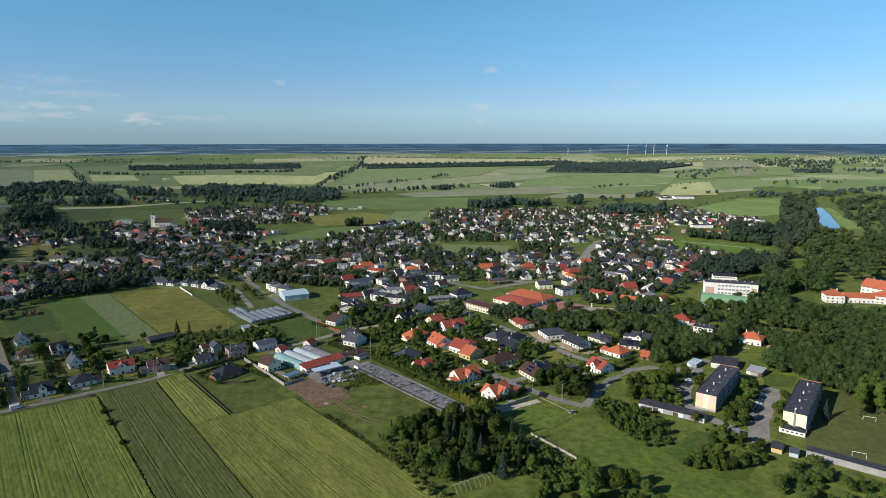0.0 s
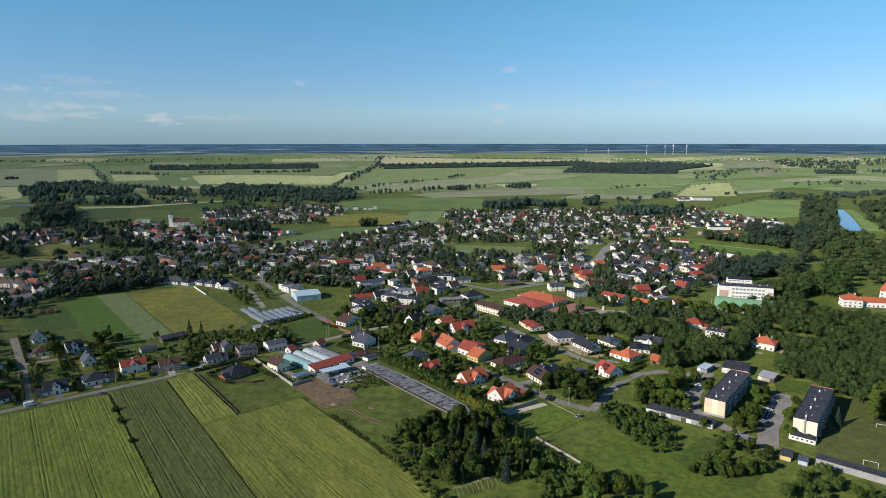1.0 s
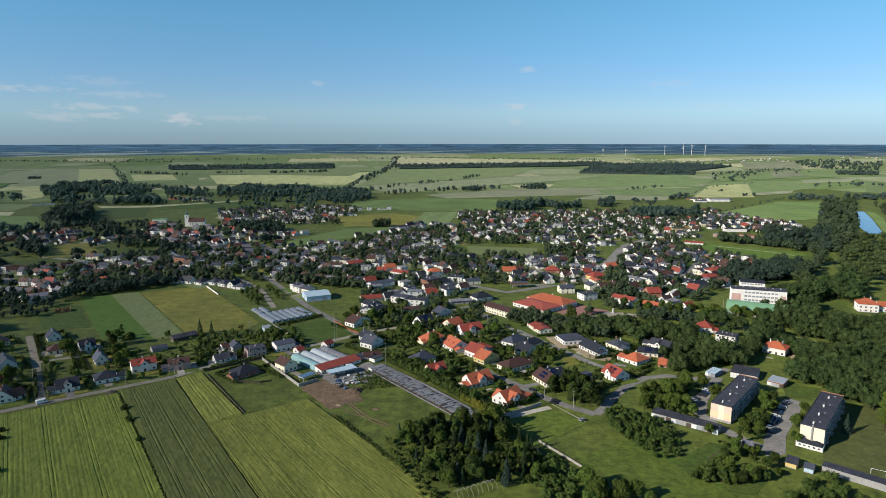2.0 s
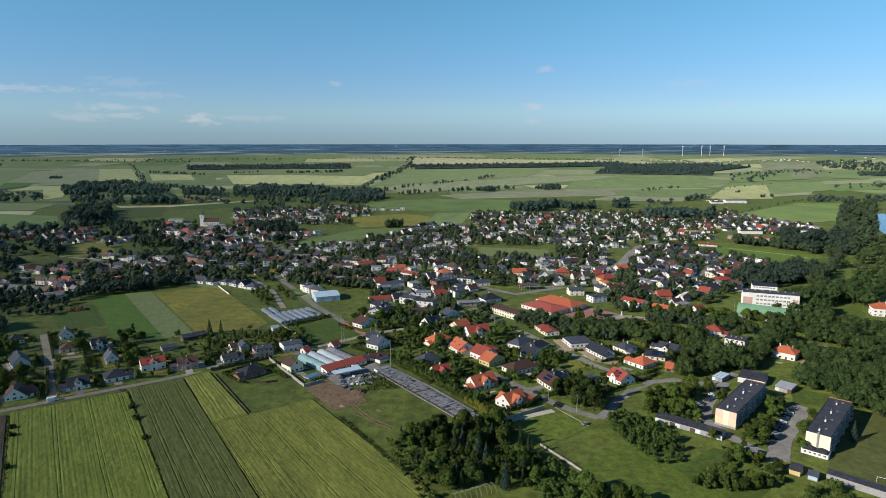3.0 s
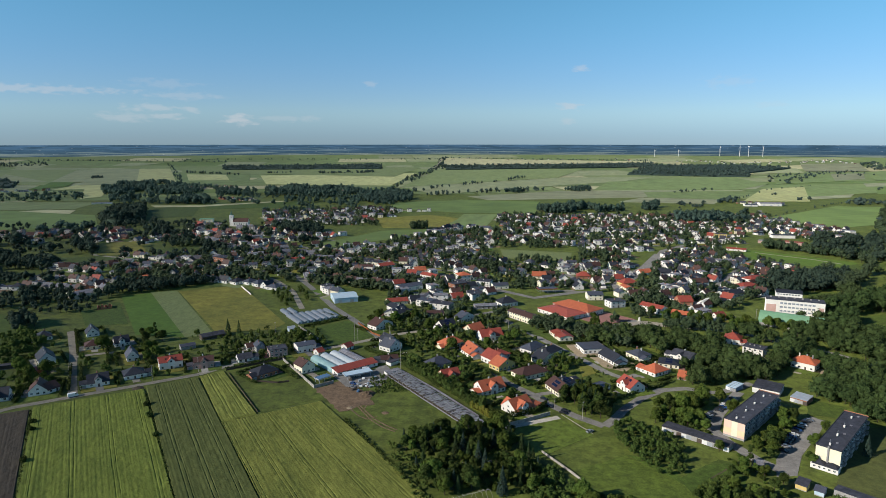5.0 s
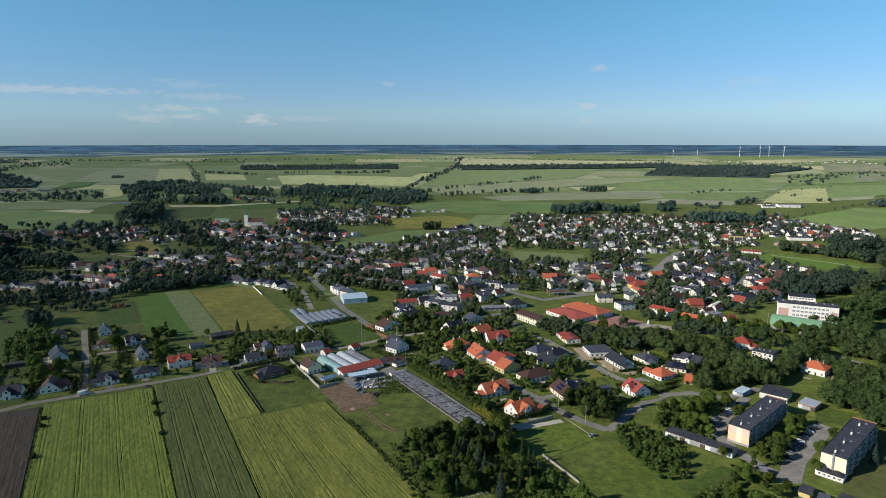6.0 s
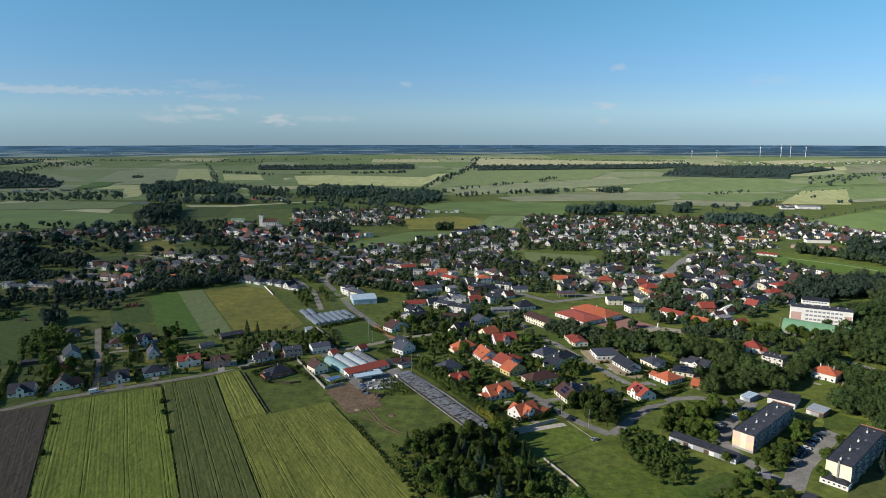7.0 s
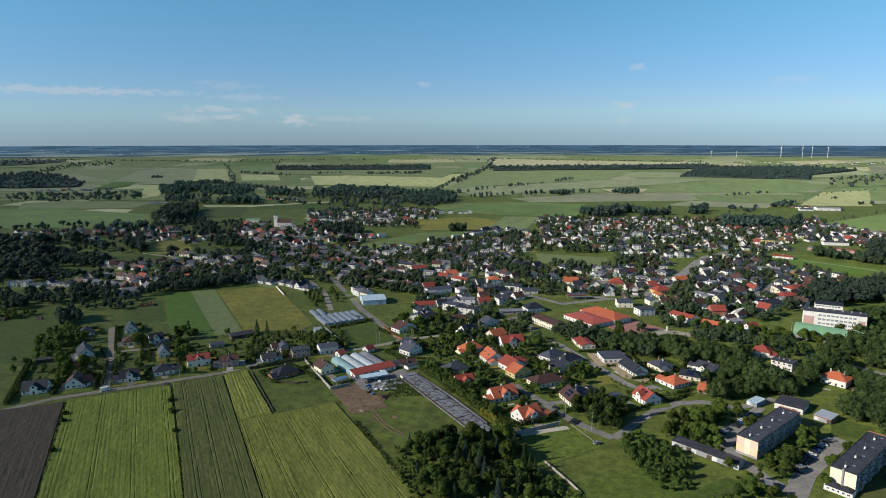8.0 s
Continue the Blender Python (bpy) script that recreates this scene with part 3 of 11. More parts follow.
def ragged(pts, amount, step=2.0):
    """An outline broken into short uneven steps."""
    out = []
    for i, p in enumerate(pts):
        a, c = Vector(p), Vector(pts[(i + 1) % len(pts)])
        n = max(1, int((c - a).length / step))
        for k in range(n):
            q = a.lerp(c, k / n)
            w = Vector((noise.noise((q.x * 0.16, q.y * 0.16, 1.0)) + 0.5 * noise.noise((q.x * 0.5, q.y * 0.5, 1.0)), noise.noise((q.x * 0.16, q.y * 0.16, 5.0)) + 0.5 * noise.noise((q.x * 0.5, q.y * 0.5, 5.0))))
            q = q + w * amount
            out.append((q.x, q.y))
    return out


def field(mt, label, *pts, name="field", category="field", lift=None, rough=0.0):
    """A plot of land: a low sheet with an edge, its corners given in order."""
    LAYER[0] = LAYER[0] + 0.004 if lift is None else LAYER[0]
    far = max(math.hypot(*p) for p in pts)
    z = (0.02 + LAYER[0] * 0.25 + (far / 1500.0) ** 2 * 0.25) if lift is None else lift
    if rough:
        pts = ragged(pts, rough)
    s = Shape()
    c = Vector((sum(p[0] for p in pts) / len(pts), sum(p[1] for p in pts) / len(pts)))
    # a fan of small steps, so that far plots follow the rise of the land
    steps = 8 if far > 3300 else 1
    if len(pts) == 4 and steps > 1:
        a, b, d, e = [Vector(p) for p in pts]
        for i in range(steps):
            for j in range(steps):
                q = []
                for u, w in ((i, j), (i + 1, j), (i + 1, j + 1), (i, j + 1)):
                    u, w = u / steps, w / steps
                    p = (a * (1 - u) + b * u) * (1 - w) + (e * (1 - u) + d * u) * w
                    q.append((p.x, p.y, ground_z(*p) + z))
                s.poly(q)
    else:
        s.poly([(p[0], p[1], ground_z(*p) + z) for p in pts])
        n = len(pts)
        for i in range(n):
            p, q = pts[i], pts[(i + 1) % n]
            s.poly([(q[0], q[1], ground_z(*q) - 0.3), (q[0], q[1], ground_z(*q) + z), (p[0], p[1], ground_z(*p) + z), (p[0], p[1], ground_z(*p) - 0.3)])
    me = s.mesh(name, mt)
    bm = bmesh.new()
    bm.from_mesh(me)
    bmesh.ops.recalc_face_normals(bm, faces=bm.faces)
    for fc in bm.faces:
        if abs(fc.normal.z) > 0.7 and fc.normal.z < 0:
            fc.normal_flip()
    bm.to_mesh(me)
    bm.free()
    return structure(name, me, label, category)


def crop(mt, label, a, b, c, d, tall, lanes, step=0.45, ruts=(0.34, 1.9), seed=1):
    """Standing crop between four corners (a, b far side; d, c near side): an uneven canopy with paired wheel lanes running from far to near."""
    a, b, c, d = [Vector(p) for p in (a, b, c, d)]
    along = ((d - a).normalized() + (c - b).normalized()) / 2
    turn = math.atan2(along.y, along.x) + math.pi / 2
    back = Matrix.Rotation(-turn, 2)
    nu = int(max((b - a).length, (c - d).length) / step) + 1
    nv = int(max((d - a).length, (c - b).length) / 1.6) + 1
    wide = ((b - a).length + (c - d).length) / 2
    v, f = [], []
    for j in range(nv + 1):
        w = j / nv
        for i in range(nu + 1):
            u = i / nu
            p = (a * (1 - u) + b * u) * (1 - w) + (d * (1 - u) + c * u) * w
            n1 = noise.noise((p.x * 0.05, p.y * 0.05, seed)) * 0.14 + noise.noise((p.x * 0.14, p.y * 0.14, seed + 3)) * 0.14 + noise.noise((p.x * 0.5, p.y * 0.3, seed)) * 0.16 + noise.noise((u * wide * 0.9, w * 3.0, seed + 5)) * 0.12
            m = u * wide
            dip = 0.0
            for lane in lanes:
                e = lane * wide + 0.35 * noise.noise((w * 4.0, lane * 9, seed))
                for off in (-ruts[1] / 2, ruts[1] / 2):
                    k = abs(m - e - off) / ruts[0]
                    if k < 1:
                        dip = max(dip, (1 - k * k) * (0.55 + 0.6 * noise.noise((w * 30.0, lane * 5 + off, seed))))
            z = (tall + n1) * (1 - 0.5 * max(0.0, min(1.0, dip)))
            if i in (0, nu) or j in (0, nv):
                z = 0.05
            q = back @ p
            v.append((q.x, q.y, z))
    for j in range(nv):
        for i in range(nu):
            k = j * (nu + 1) + i
            f.append((k, k + nu + 1, k + nu + 2, k + 1))
    me = bpy.data.meshes.new("crop_field")
    me.from_pydata(v, [], f)
    me.materials.append(M[mt])
    ob = new("crop_field", me)
    ob.matrix_basis = pose(0, 0, 0, 0, 0, math.degrees(turn))
    return tagged(ob, label, "crop field", kind="stuff")


def road(mt, wide, label, *pts, name="road", kerb=False, lift=0.05):
    """A strip along a bent line, mitred at the bends."""
    LAYER[0] += 0.002
    P = [Vector(p) for p in pts]
    s = Shape()
    left, right = [], []
    for i, p in enumerate(P):
        t = (P[min(i + 1, len(P) - 1)] - P[max(i - 1, 0)]).normalized()
        nrm = Vector((-t.y, t.x)) * wide / 2
        left.append(p + nrm)
        right.append(p - nrm)
    z = lift + LAYER[0] * 0.2
    for i in range(len(P) - 1):
        q = [left[i], right[i], right[i + 1], left[i + 1]]
        s.poly([(e.x, e.y, ground_z(*e) + z) for e in q])
        for e, g in ((left[i + 1], left[i]), (right[i], right[i + 1])):
            s.poly([(e.x, e.y, -0.2), (e.x, e.y, z), (g.x, g.y, z), (g.x, g.y, -0.2)])
        n = int((P[i + 1] - P[i]).length / wide) + 1
        for k in range(n + 1):
            p = P[i].lerp(P[i + 1], k / n)
            if p.length < 1100:
                TAKEN.append((p.x, p.y, wide * 0.55))
    return structure(name, s.mesh(name, mt), label, "road")


# ---- buildings ----
SHARED = {}


def shared(key, make):
    if key not in SHARED:
        SHARED[key] = make()
    return SHARED[key]


def window_mesh(w, h, pane="glass"):
    def make():
        s = Shape()
        s.box(-w / 2, w / 2, -0.05, 0.05, -h / 2, h / 2, 0)
        fr = 0.09
        for x0, x1 in ((-w / 2 + fr, -0.03), (0.03, w / 2 - fr)):
            s.box(x0, x1, -0.06, -0.03, -h / 2 + fr, h / 2 - fr, 1)
        s.box(-w / 2 - 0.1, w / 2 + 0.1, -0.16, 0, -h / 2 - 0.08, -h / 2, 0)
        return s.mesh("window", "trim_white", pane)
    return shared(("window", pane, round(w, 2), round(h, 2)), make)


def door_mesh(w, h, mt):
    """A leaf with one sunk panel."""
    def make():
        s = Shape()
        X, g, y0, y1, y2 = w / 2, min(0.22, w * 0.12), 0.05, -0.07, -0.03
        o = [(-X, 0), (X, 0), (X, h), (-X, h)]
        k = [(-X + g, g), (X - g, g), (X - g, h - g), (-X + g, h - g)]
        s.poly([(p[0], y0, p[1]) for p in reversed(o)])
        s.poly([(p[0], y2, p[1]) for p in k])
        for i in range(4):
            j = (i + 1) % 4
            s.poly([(o[i][0], y1, o[i][1]), (o[j][0], y1, o[j][1]), (k[j][0], y1, k[j][1]), (k[i][0], y1, k[i][1])])
            s.poly([(k[i][0], y1, k[i][1]), (k[j][0], y1, k[j][1]), (k[j][0], y2, k[j][1]), (k[i][0], y2, k[i][1])])
            s.poly([(o[j][0], y1, o[j][1]), (o[i][0], y1, o[i][1]), (o[i][0], y0, o[i][1]), (o[j][0], y0, o[j][1])])
        return s.mesh("door", mt)
    return shared(("door", w, h, mt), make)


def chimney_mesh(w, h, mt):
    def make():
        s = Shape()
        s.box(-w / 2, w / 2, -w / 2, w / 2, 0, h, 0)
        s.box(-w / 2 - 0.08, w / 2 + 0.08, -w / 2 - 0.08, w / 2 + 0.08, h - 0.25, h - 0.12, 1)
        s.box(-0.12, 0.12, -0.12, 0.12, h, h + 0.25, 1)
        return s.mesh("chimney", mt, "roof_fibre")
    return shared(("chimney", w, round(h, 1), mt), make)


def hip_roof(s, w, d, ze, zr, th=0.2):
    X, Y = w / 2, d / 2
    r = max(0.15, X - Y) if X > Y else 0.15
    ry = 0.0 if X >= Y else Y - X
    lo = [(-X, -Y, ze), (X, -Y, ze), (X, Y, ze), (-X, Y, ze)]
    hi = [(p[0], p[1], ze + th) for p in lo]
    A, B = (-r, -ry, zr + th), (r, ry, zr + th)
    s.poly(lo[::-1])
    for i in range(4):
        j = (i + 1) % 4
        s.poly([lo[i], lo[j], hi[j], hi[i]])
    s.poly([hi[0], hi[1], (r, 0, zr + th), (-r, 0, zr + th)])
    s.poly([hi[1], hi[2], (r, 0, zr + th)])
    s.poly([hi[2], hi[3], (-r, 0, zr + th), (r, 0, zr + th)])
    s.poly([hi[3], hi[0], (-r, 0, zr + th)])


def gable_profile(D, ze, zr, th=0.2):
    return [(-D, ze), (0, zr), (D, ze), (D, ze + th), (0, zr + th), (-D, ze + th)]


ROOFWORD = {"roof_dark": "dark slate-grey", "roof_grey": "grey", "roof_red": "red tiled", "roof_orange": "orange tiled", "roof_brown": "brown tiled", "roof_felt": "black felt", "roof_fibre": "grey fibre-cement", "steel": "metal", "blue_sheet": "blue metal", "pale_blue": "pale blue metal", "green_sheet": "green metal", "film_white": "white film"}
WALLWORD = {"white": "white rendered", "cream": "cream rendered", "yellow": "yellow rendered", "pink": "pink rendered", "grey": "grey rendered", "brick": "brick", "peach": "peach rendered", "wood": "wooden", "blue_sheet": "blue metal", "pale_blue": "pale blue clad", "concrete": "concrete", "steel": "metal clad"}


def house(x, y, w, d, rot, eaves, ridge, roof="gable", wall="white", roofm="roof_dark", dormer=0, chimneys=1, wins=3.0, ax="w", solar=0, name="house", label="", door=True, group="", category="house", over=0.6, skylights=0, annex=0):
    """A house: walls, roof, chimneys, windows and a door. w runs along the front, d goes back; ax tells along which the ridge runs."""
    if ax == "d":
        w, d, rot = d, w, rot + 90
    eaves, ridge = eaves * 0.94, ridge * 0.94
    kinds = {"gable": "gabled", "hip": "hipped", "flat": "flat", "mono": "lean-to"}
    label = label or "%s %s with %s %s roof" % (WALLWORD[wall], name.replace("_", " "), ROOFWORD[roofm], kinds[roof])
    h = thing(name, x, y, rot, label, category, group)
    TAKEN.append((x, y, math.hypot(w, d) / 2 * 0.9))
    X, Y = w / 2, d / 2
    s = Shape()
    if roof == "gable":
        s.extrude_x([(-Y, 0), (Y, 0), (Y, eaves), (0, ridge - 0.03), (-Y, eaves)], -X, X)
    elif roof == "mono":
        s.extrude_x([(-Y, 0), (Y, 0), (Y, ridge - 0.03), (-Y, eaves)], -X, X)
    else:
        s.box(-X, X, -Y, Y, 0, eaves)
    s.box(-X - 0.04, X + 0.04, -Y - 0.04, Y + 0.04, 0, 0.35, 1)
    part("wall", s.mesh("wall", wall, "grey"), h)
    r = Shape()
    if roof == "gable":
        k = (ridge - eaves) / Y
        r.extrude_x(gable_profile(Y + over, eaves - k * over, ridge), -X - 0.35, X + 0.35)
    elif roof == "hip":
        k = (ridge - eaves) / Y
        hip_roof(r, w + 2 * over, d + 2 * over, eaves - 0.1, ridge)
    elif roof == "mono":
        k = (ridge - eaves) / d
        r.extrude_x([(-Y - over, eaves - k * over), (Y + over, ridge + k * over), (Y + over, ridge + k * over + 0.2), (-Y - over, eaves - k * over + 0.2)], -X - 0.3, X + 0.3)
    else:
        r.box(-X - 0.25, X + 0.25, -Y - 0.25, Y + 0.25, eaves, eaves + 0.25)
        for q in ((-X - 0.25, X + 0.25, -Y - 0.25, -Y - 0.05), (-X - 0.25, X + 0.25, Y + 0.05, Y + 0.25), (-X - 0.25, -X - 0.05, -Y - 0.05, Y + 0.05), (X + 0.05, X + 0.25, -Y - 0.05, Y + 0.05)):
            r.box(*q, eaves + 0.25, eaves + 0.4)
        k = 0
    ro = part("roof", r.mesh("roof", roofm), h)
    rnd = random.Random(int(x * 31 + y * 17))
    for c in range(chimneys):
        cx = (c + 1) / (chimneys + 1) * w - X + rnd.uniform(-0.8, 0.8)
        cy = rnd.uniform(0.3, 0.9)
        zb = (ridge if roof in ("gable", "hip") else eaves) - 1.2
        part("chimney", chimney_mesh(0.7, 2.3, rnd.choice(("white", "brick", "grey"))), h, pose(cx, cy, zb))
    if dormer:
        dw = dormer
        zr = eaves + (ridge - eaves) * 0.86
        ez = zr - dw * 0.42
        q = Shape()
        q.extrude_y([(-dw / 2, 0), (dw / 2, 0), (dw / 2, ez), (0, zr - 0.03), (-dw / 2, ez)], -Y - 0.7, 0)
        dg = part("dormer", q.mesh("dormer", wall), h)
        q = Shape()
        q.extrude_y([(-dw / 2 - 0.4, ez - 0.34), (0, zr), (dw / 2 + 0.4, ez - 0.34), (dw / 2 + 0.4, ez - 0.14), (0, zr + 0.2), (-dw / 2 - 0.4, ez - 0.14)], -Y - 1.1, 0.1)
        part("dormer_roof", q.mesh("dormer_roof", roofm), dg)
        part("window", window_mesh(1.3, 1.4), dg, pose(0, -Y - 0.7, ez - 0.2))
        part("door", door_mesh(1.1, 2.1, "wood"), dg, pose(0, -Y - 0.7, 0.05))
    if annex:
        sg = 1 if annex > 0 else -1
        aw, ad = abs(annex), min(d * 0.8, 7.0)
        x0, x1 = (X + 0.003, X + aw) if sg > 0 else (-X - aw, -X - 0.003)
        ga = part("garage", Shape().box(x0, x1, -Y + 0.5, -Y + 0.5 + ad, 0, 2.6).mesh("garage", wall), h)
        if ridge - eaves > 2:
            mid, k = -Y + 0.5 + ad / 2, 0.45
            part("garage_roof", Shape().extrude_x([(p[0] + mid, p[1]) for p in gable_profile(ad / 2 + 0.4, 2.5, 2.5 + k * ad / 2)], x0 - (0.3 if sg < 0 else 0), x1 + (0.3 if sg > 0 else 0)).mesh("garage_roof", roofm), ga)
            part("garage_gable", Shape().extrude_x([(mid - ad / 2, 2.6), (mid + ad / 2, 2.6), (mid, 2.45 + k * ad / 2)], x0, x1).mesh("garage_gable", wall), ga)
        else:
            part("garage_roof", Shape().box(x0 - 0.2, x1 + 0.2, -Y + 0.3, -Y + 0.7 + ad, 2.6, 2.85).mesh("garage_roof", "roof_felt"), ga)
        part("garage_door", door_mesh(2.5, 2.1, "grey"), ga, pose((x0 + x1) / 2, -Y + 0.5, 0.05))
        part("terrace", Shape().box(-X * 0.7, X * 0.5, Y + 0.1, Y + 4, 0, 0.15).mesh("terrace", "concrete"), h)
    if skylights or solar:
        slope = math.atan2(ridge - eaves, Y)
        for i in range(skylights):
            for sgn in (-1, 1):
                q = shared(("skylight",), lambda: Shape().box(-0.4, 0.4, -0.6, 0.6, 0, 0.1).mesh("skylight", "glass"))
                part("skylight", q, ro, pose((i + 0.7) / (skylights + 0.4) * w - X, sgn * Y * 0.55, eaves + (ridge - eaves) * 0.45 + 0.22, -sgn * math.degrees(slope)))
        for i in range(solar):
            for j in range(2):
                q = shared(("solar",), lambda: Shape().box(-0.5, 0.5, -0.8, 0.8, 0, 0.06).mesh("solar_panel", "solar"))
                f = 0.3 + 0.36 * j
                part("solar_panel", q, ro, pose((i - solar / 2 + 0.5) * 1.06, -Y * (1 - f), eaves + (ridge - eaves) * f + 0.3, math.degrees(slope)))
    if wins:
        levels = max(1, int((eaves + 0.4) / 2.75))
        for sx, length, off, turn in ((0, w, Y, 0), (0, w, Y, 180), (1, d, X, 90), (1, d, X, -90)):
            n = max(1, int(length / wins))
            for lv in range(levels):
                for i in range(n):
                    u = (i + 0.5) / n * length - length / 2
                    if dormer and turn == 0 and abs(u) < dormer / 2 + 0.5:
                        continue
                    if door and lv == 0 and turn == 0 and i == n // 2 and not dormer:
                        part("door", door_mesh(1.1, 2.1, "wood"), h, pose(u, -off, 0.05))
                        continue
                    m = pose(0, 0, 0, 0, 0, turn) @ pose(u, -off, 1.55 + 2.8 * lv)
                    part("window", window_mesh(1.3 + 0.4 * ((i + lv) % 3 == 1), 1.35), h, m)
            if sx == 1 and roof == "gable" and ridge - eaves > 2.2:
                part("window", window_mesh(1.3, 1.2), h, pose(0, 0, 0, 0, 0, turn) @ pose(0, -off, eaves + 0.9))
    return h


# ---- plants ----
def ball(level):
    """Corners and faces of a round lump, open below."""
    bm = bmesh.new()
    bmesh.ops.create_icosphere(bm, subdivisions=level, radius=1.0)
    v = np.array([tuple(q.co) for q in bm.verts])
    f = np.array([[q.index for q in c.verts] for c in bm.faces if c.calc_center_median().z > -0.55])
    bm.free()
    return v, f


LUMP = {1: ball(1)}


def leaf_mesh(name, P, N, S, mats, extra=None, cores=None, fine=0):
    """Many small tilted leaf clumps: P places, N facings, S half sizes. cores: the closed leafy lumps within."""
    N = N / (np.linalg.norm(N, axis=1, keepdims=True) + 1e-9)
    ref = np.random.normal(size=N.shape)
    U = np.cross(N, ref)
    U /= np.linalg.norm(U, axis=1, keepdims=True) + 1e-9
    W = np.cross(N, U)
    S = S[:, None]
    bend = N * S * 0.3
    V = np.stack([P - U * S * 1.25 - W * S * 0.75 - bend, P + U * S * 1.25 - W * S * 0.75 - bend * 0.5, P + W * S * 1.3], axis=1).reshape(-1, 3)
    F = np.arange(len(V)).reshape(-1, 3)
    v, f = V.tolist(), F.tolist()
    if cores is not None:
        octa = np.array([(1, 0, 0), (0.3, 0.95, 0), (-0.8, 0.6, 0), (-0.8, -0.6, 0), (0.3, -0.95, 0), (0, 0, 1), (0, 0, -0.8)])
        tri = np.array([(i, (i + 1) % 5, 5) for i in range(5)] + [((i + 1) % 5, i, 6) for i in range(5)])
        if fine:
            octa, tri = LUMP[fine]
        C, R = cores
        uneven = np.random.uniform(0.8, 1.16, size=(len(C), len(octa), 1))
        cv = (C[:, None, :] + octa[None] * uneven * R[:, None, :]).reshape(-1, 3)
        cf = (len(v) + np.arange(len(C))[:, None, None] * len(octa) + tri[None]).reshape(-1, 3)
        v += cv.tolist()
        f += cf.tolist()
    mi = [0] * len(f)
    if extra:
        k = len(v)
        v += extra.v
        f += [tuple(k + i for i in q) for q in extra.f]
        mi += [1] * len(extra.f)
    me = bpy.data.meshes.new(name)
    me.from_pydata(v, [], f)
    for m in mats:
        me.materials.append(M[m])
    if extra:
        me.polygons.foreach_set("material_index", mi)
    me.polygons.foreach_set("use_smooth", [True] * len(f))
    return me


def on_lumps(rng, lumps, per):
    """Places on the outside of overlapping lumps (x, y, z, radius, squash)."""
    P, N = [], []
    C = np.array([l[:3] for l in lumps])
    R = np.array([l[3] for l in lumps])
    for c, r in zip(C, R):
        q = rng.normal(size=(per, 3))
        q /= np.linalg.norm(q, axis=1, keepdims=True)
        q[:, 2] = np.where(q[:, 2] < -0.5, -q[:, 2], q[:, 2])
        p = c + q * r * rng.uniform(0.82, 1.08, size=(per, 1))
        d = np.linalg.norm(p[:, None, :] - C[None], axis=2) / R[None]
        keep = (d > 0.78).sum(axis=1) >= len(C) - 1
        P.append(p[keep])
        N.append((q + rng.normal(scale=0.45, size=q.shape))[keep])
    return np.concatenate(P), np.concatenate(N)


def lumps_for(kind, rng):
    L = []
    if kind == "broad":
        for i in range(13):
            a, e = rng.uniform(0, 6.28), rng.uniform(-0.5, 1.0)
            r = rng.uniform(1.4, 2.3)
            q = math.sqrt(max(0.05, 1 - e * e * 0.8)) * rng.uniform(1.6, 3.2)
            L.append((q * math.cos(a), q * math.sin(a), 5.6 + e * 3.0, r))
        L.append((0, 0, 5.5, 2.8))
    elif kind == "tall":
        for i in range(14):
            a, z = rng.uniform(0, 6.28), rng.uniform(2.5, 14)
            q = rng.uniform(0.4, 1.8) * (1.25 - z / 20)
            L.append((q * math.cos(a), q * math.sin(a), z, rng.uniform(1.3, 2.0) * (1.2 - z / 26)))
    elif kind == "bush":
        for i in range(7):
            a = rng.uniform(0, 6.28)
            q = rng.uniform(0.3, 1.6)
            L.append((q * math.cos(a), q * math.sin(a), rng.uniform(0.6, 2.0), rng.uniform(0.8, 1.3)))
    elif kind == "pine":
        for i in range(11):
            a, z = rng.uniform(0, 6.28), rng.uniform(6.5, 11)
            q = rng.uniform(0.5, 2.4)
            L.append((q * math.cos(a), q * math.sin(a), z, rng.uniform(1.0, 1.7)))
    return L


TREES = {}
TREENAME = {"broad": "broadleaf tree", "tall": "tall narrow tree", "bush": "bush", "pine": "pine tree", "spruce": "spruce tree", "column": "thuja", "sapling": "young tree"}
LEAFWORD = {"leaf": "green", "leaf_dark": "dark green", "leaf_light": "light green", "leaf_blue": "bluish", "leaf_yellow": "yellow", "conifer": "dark", "thuja": "dark green"}


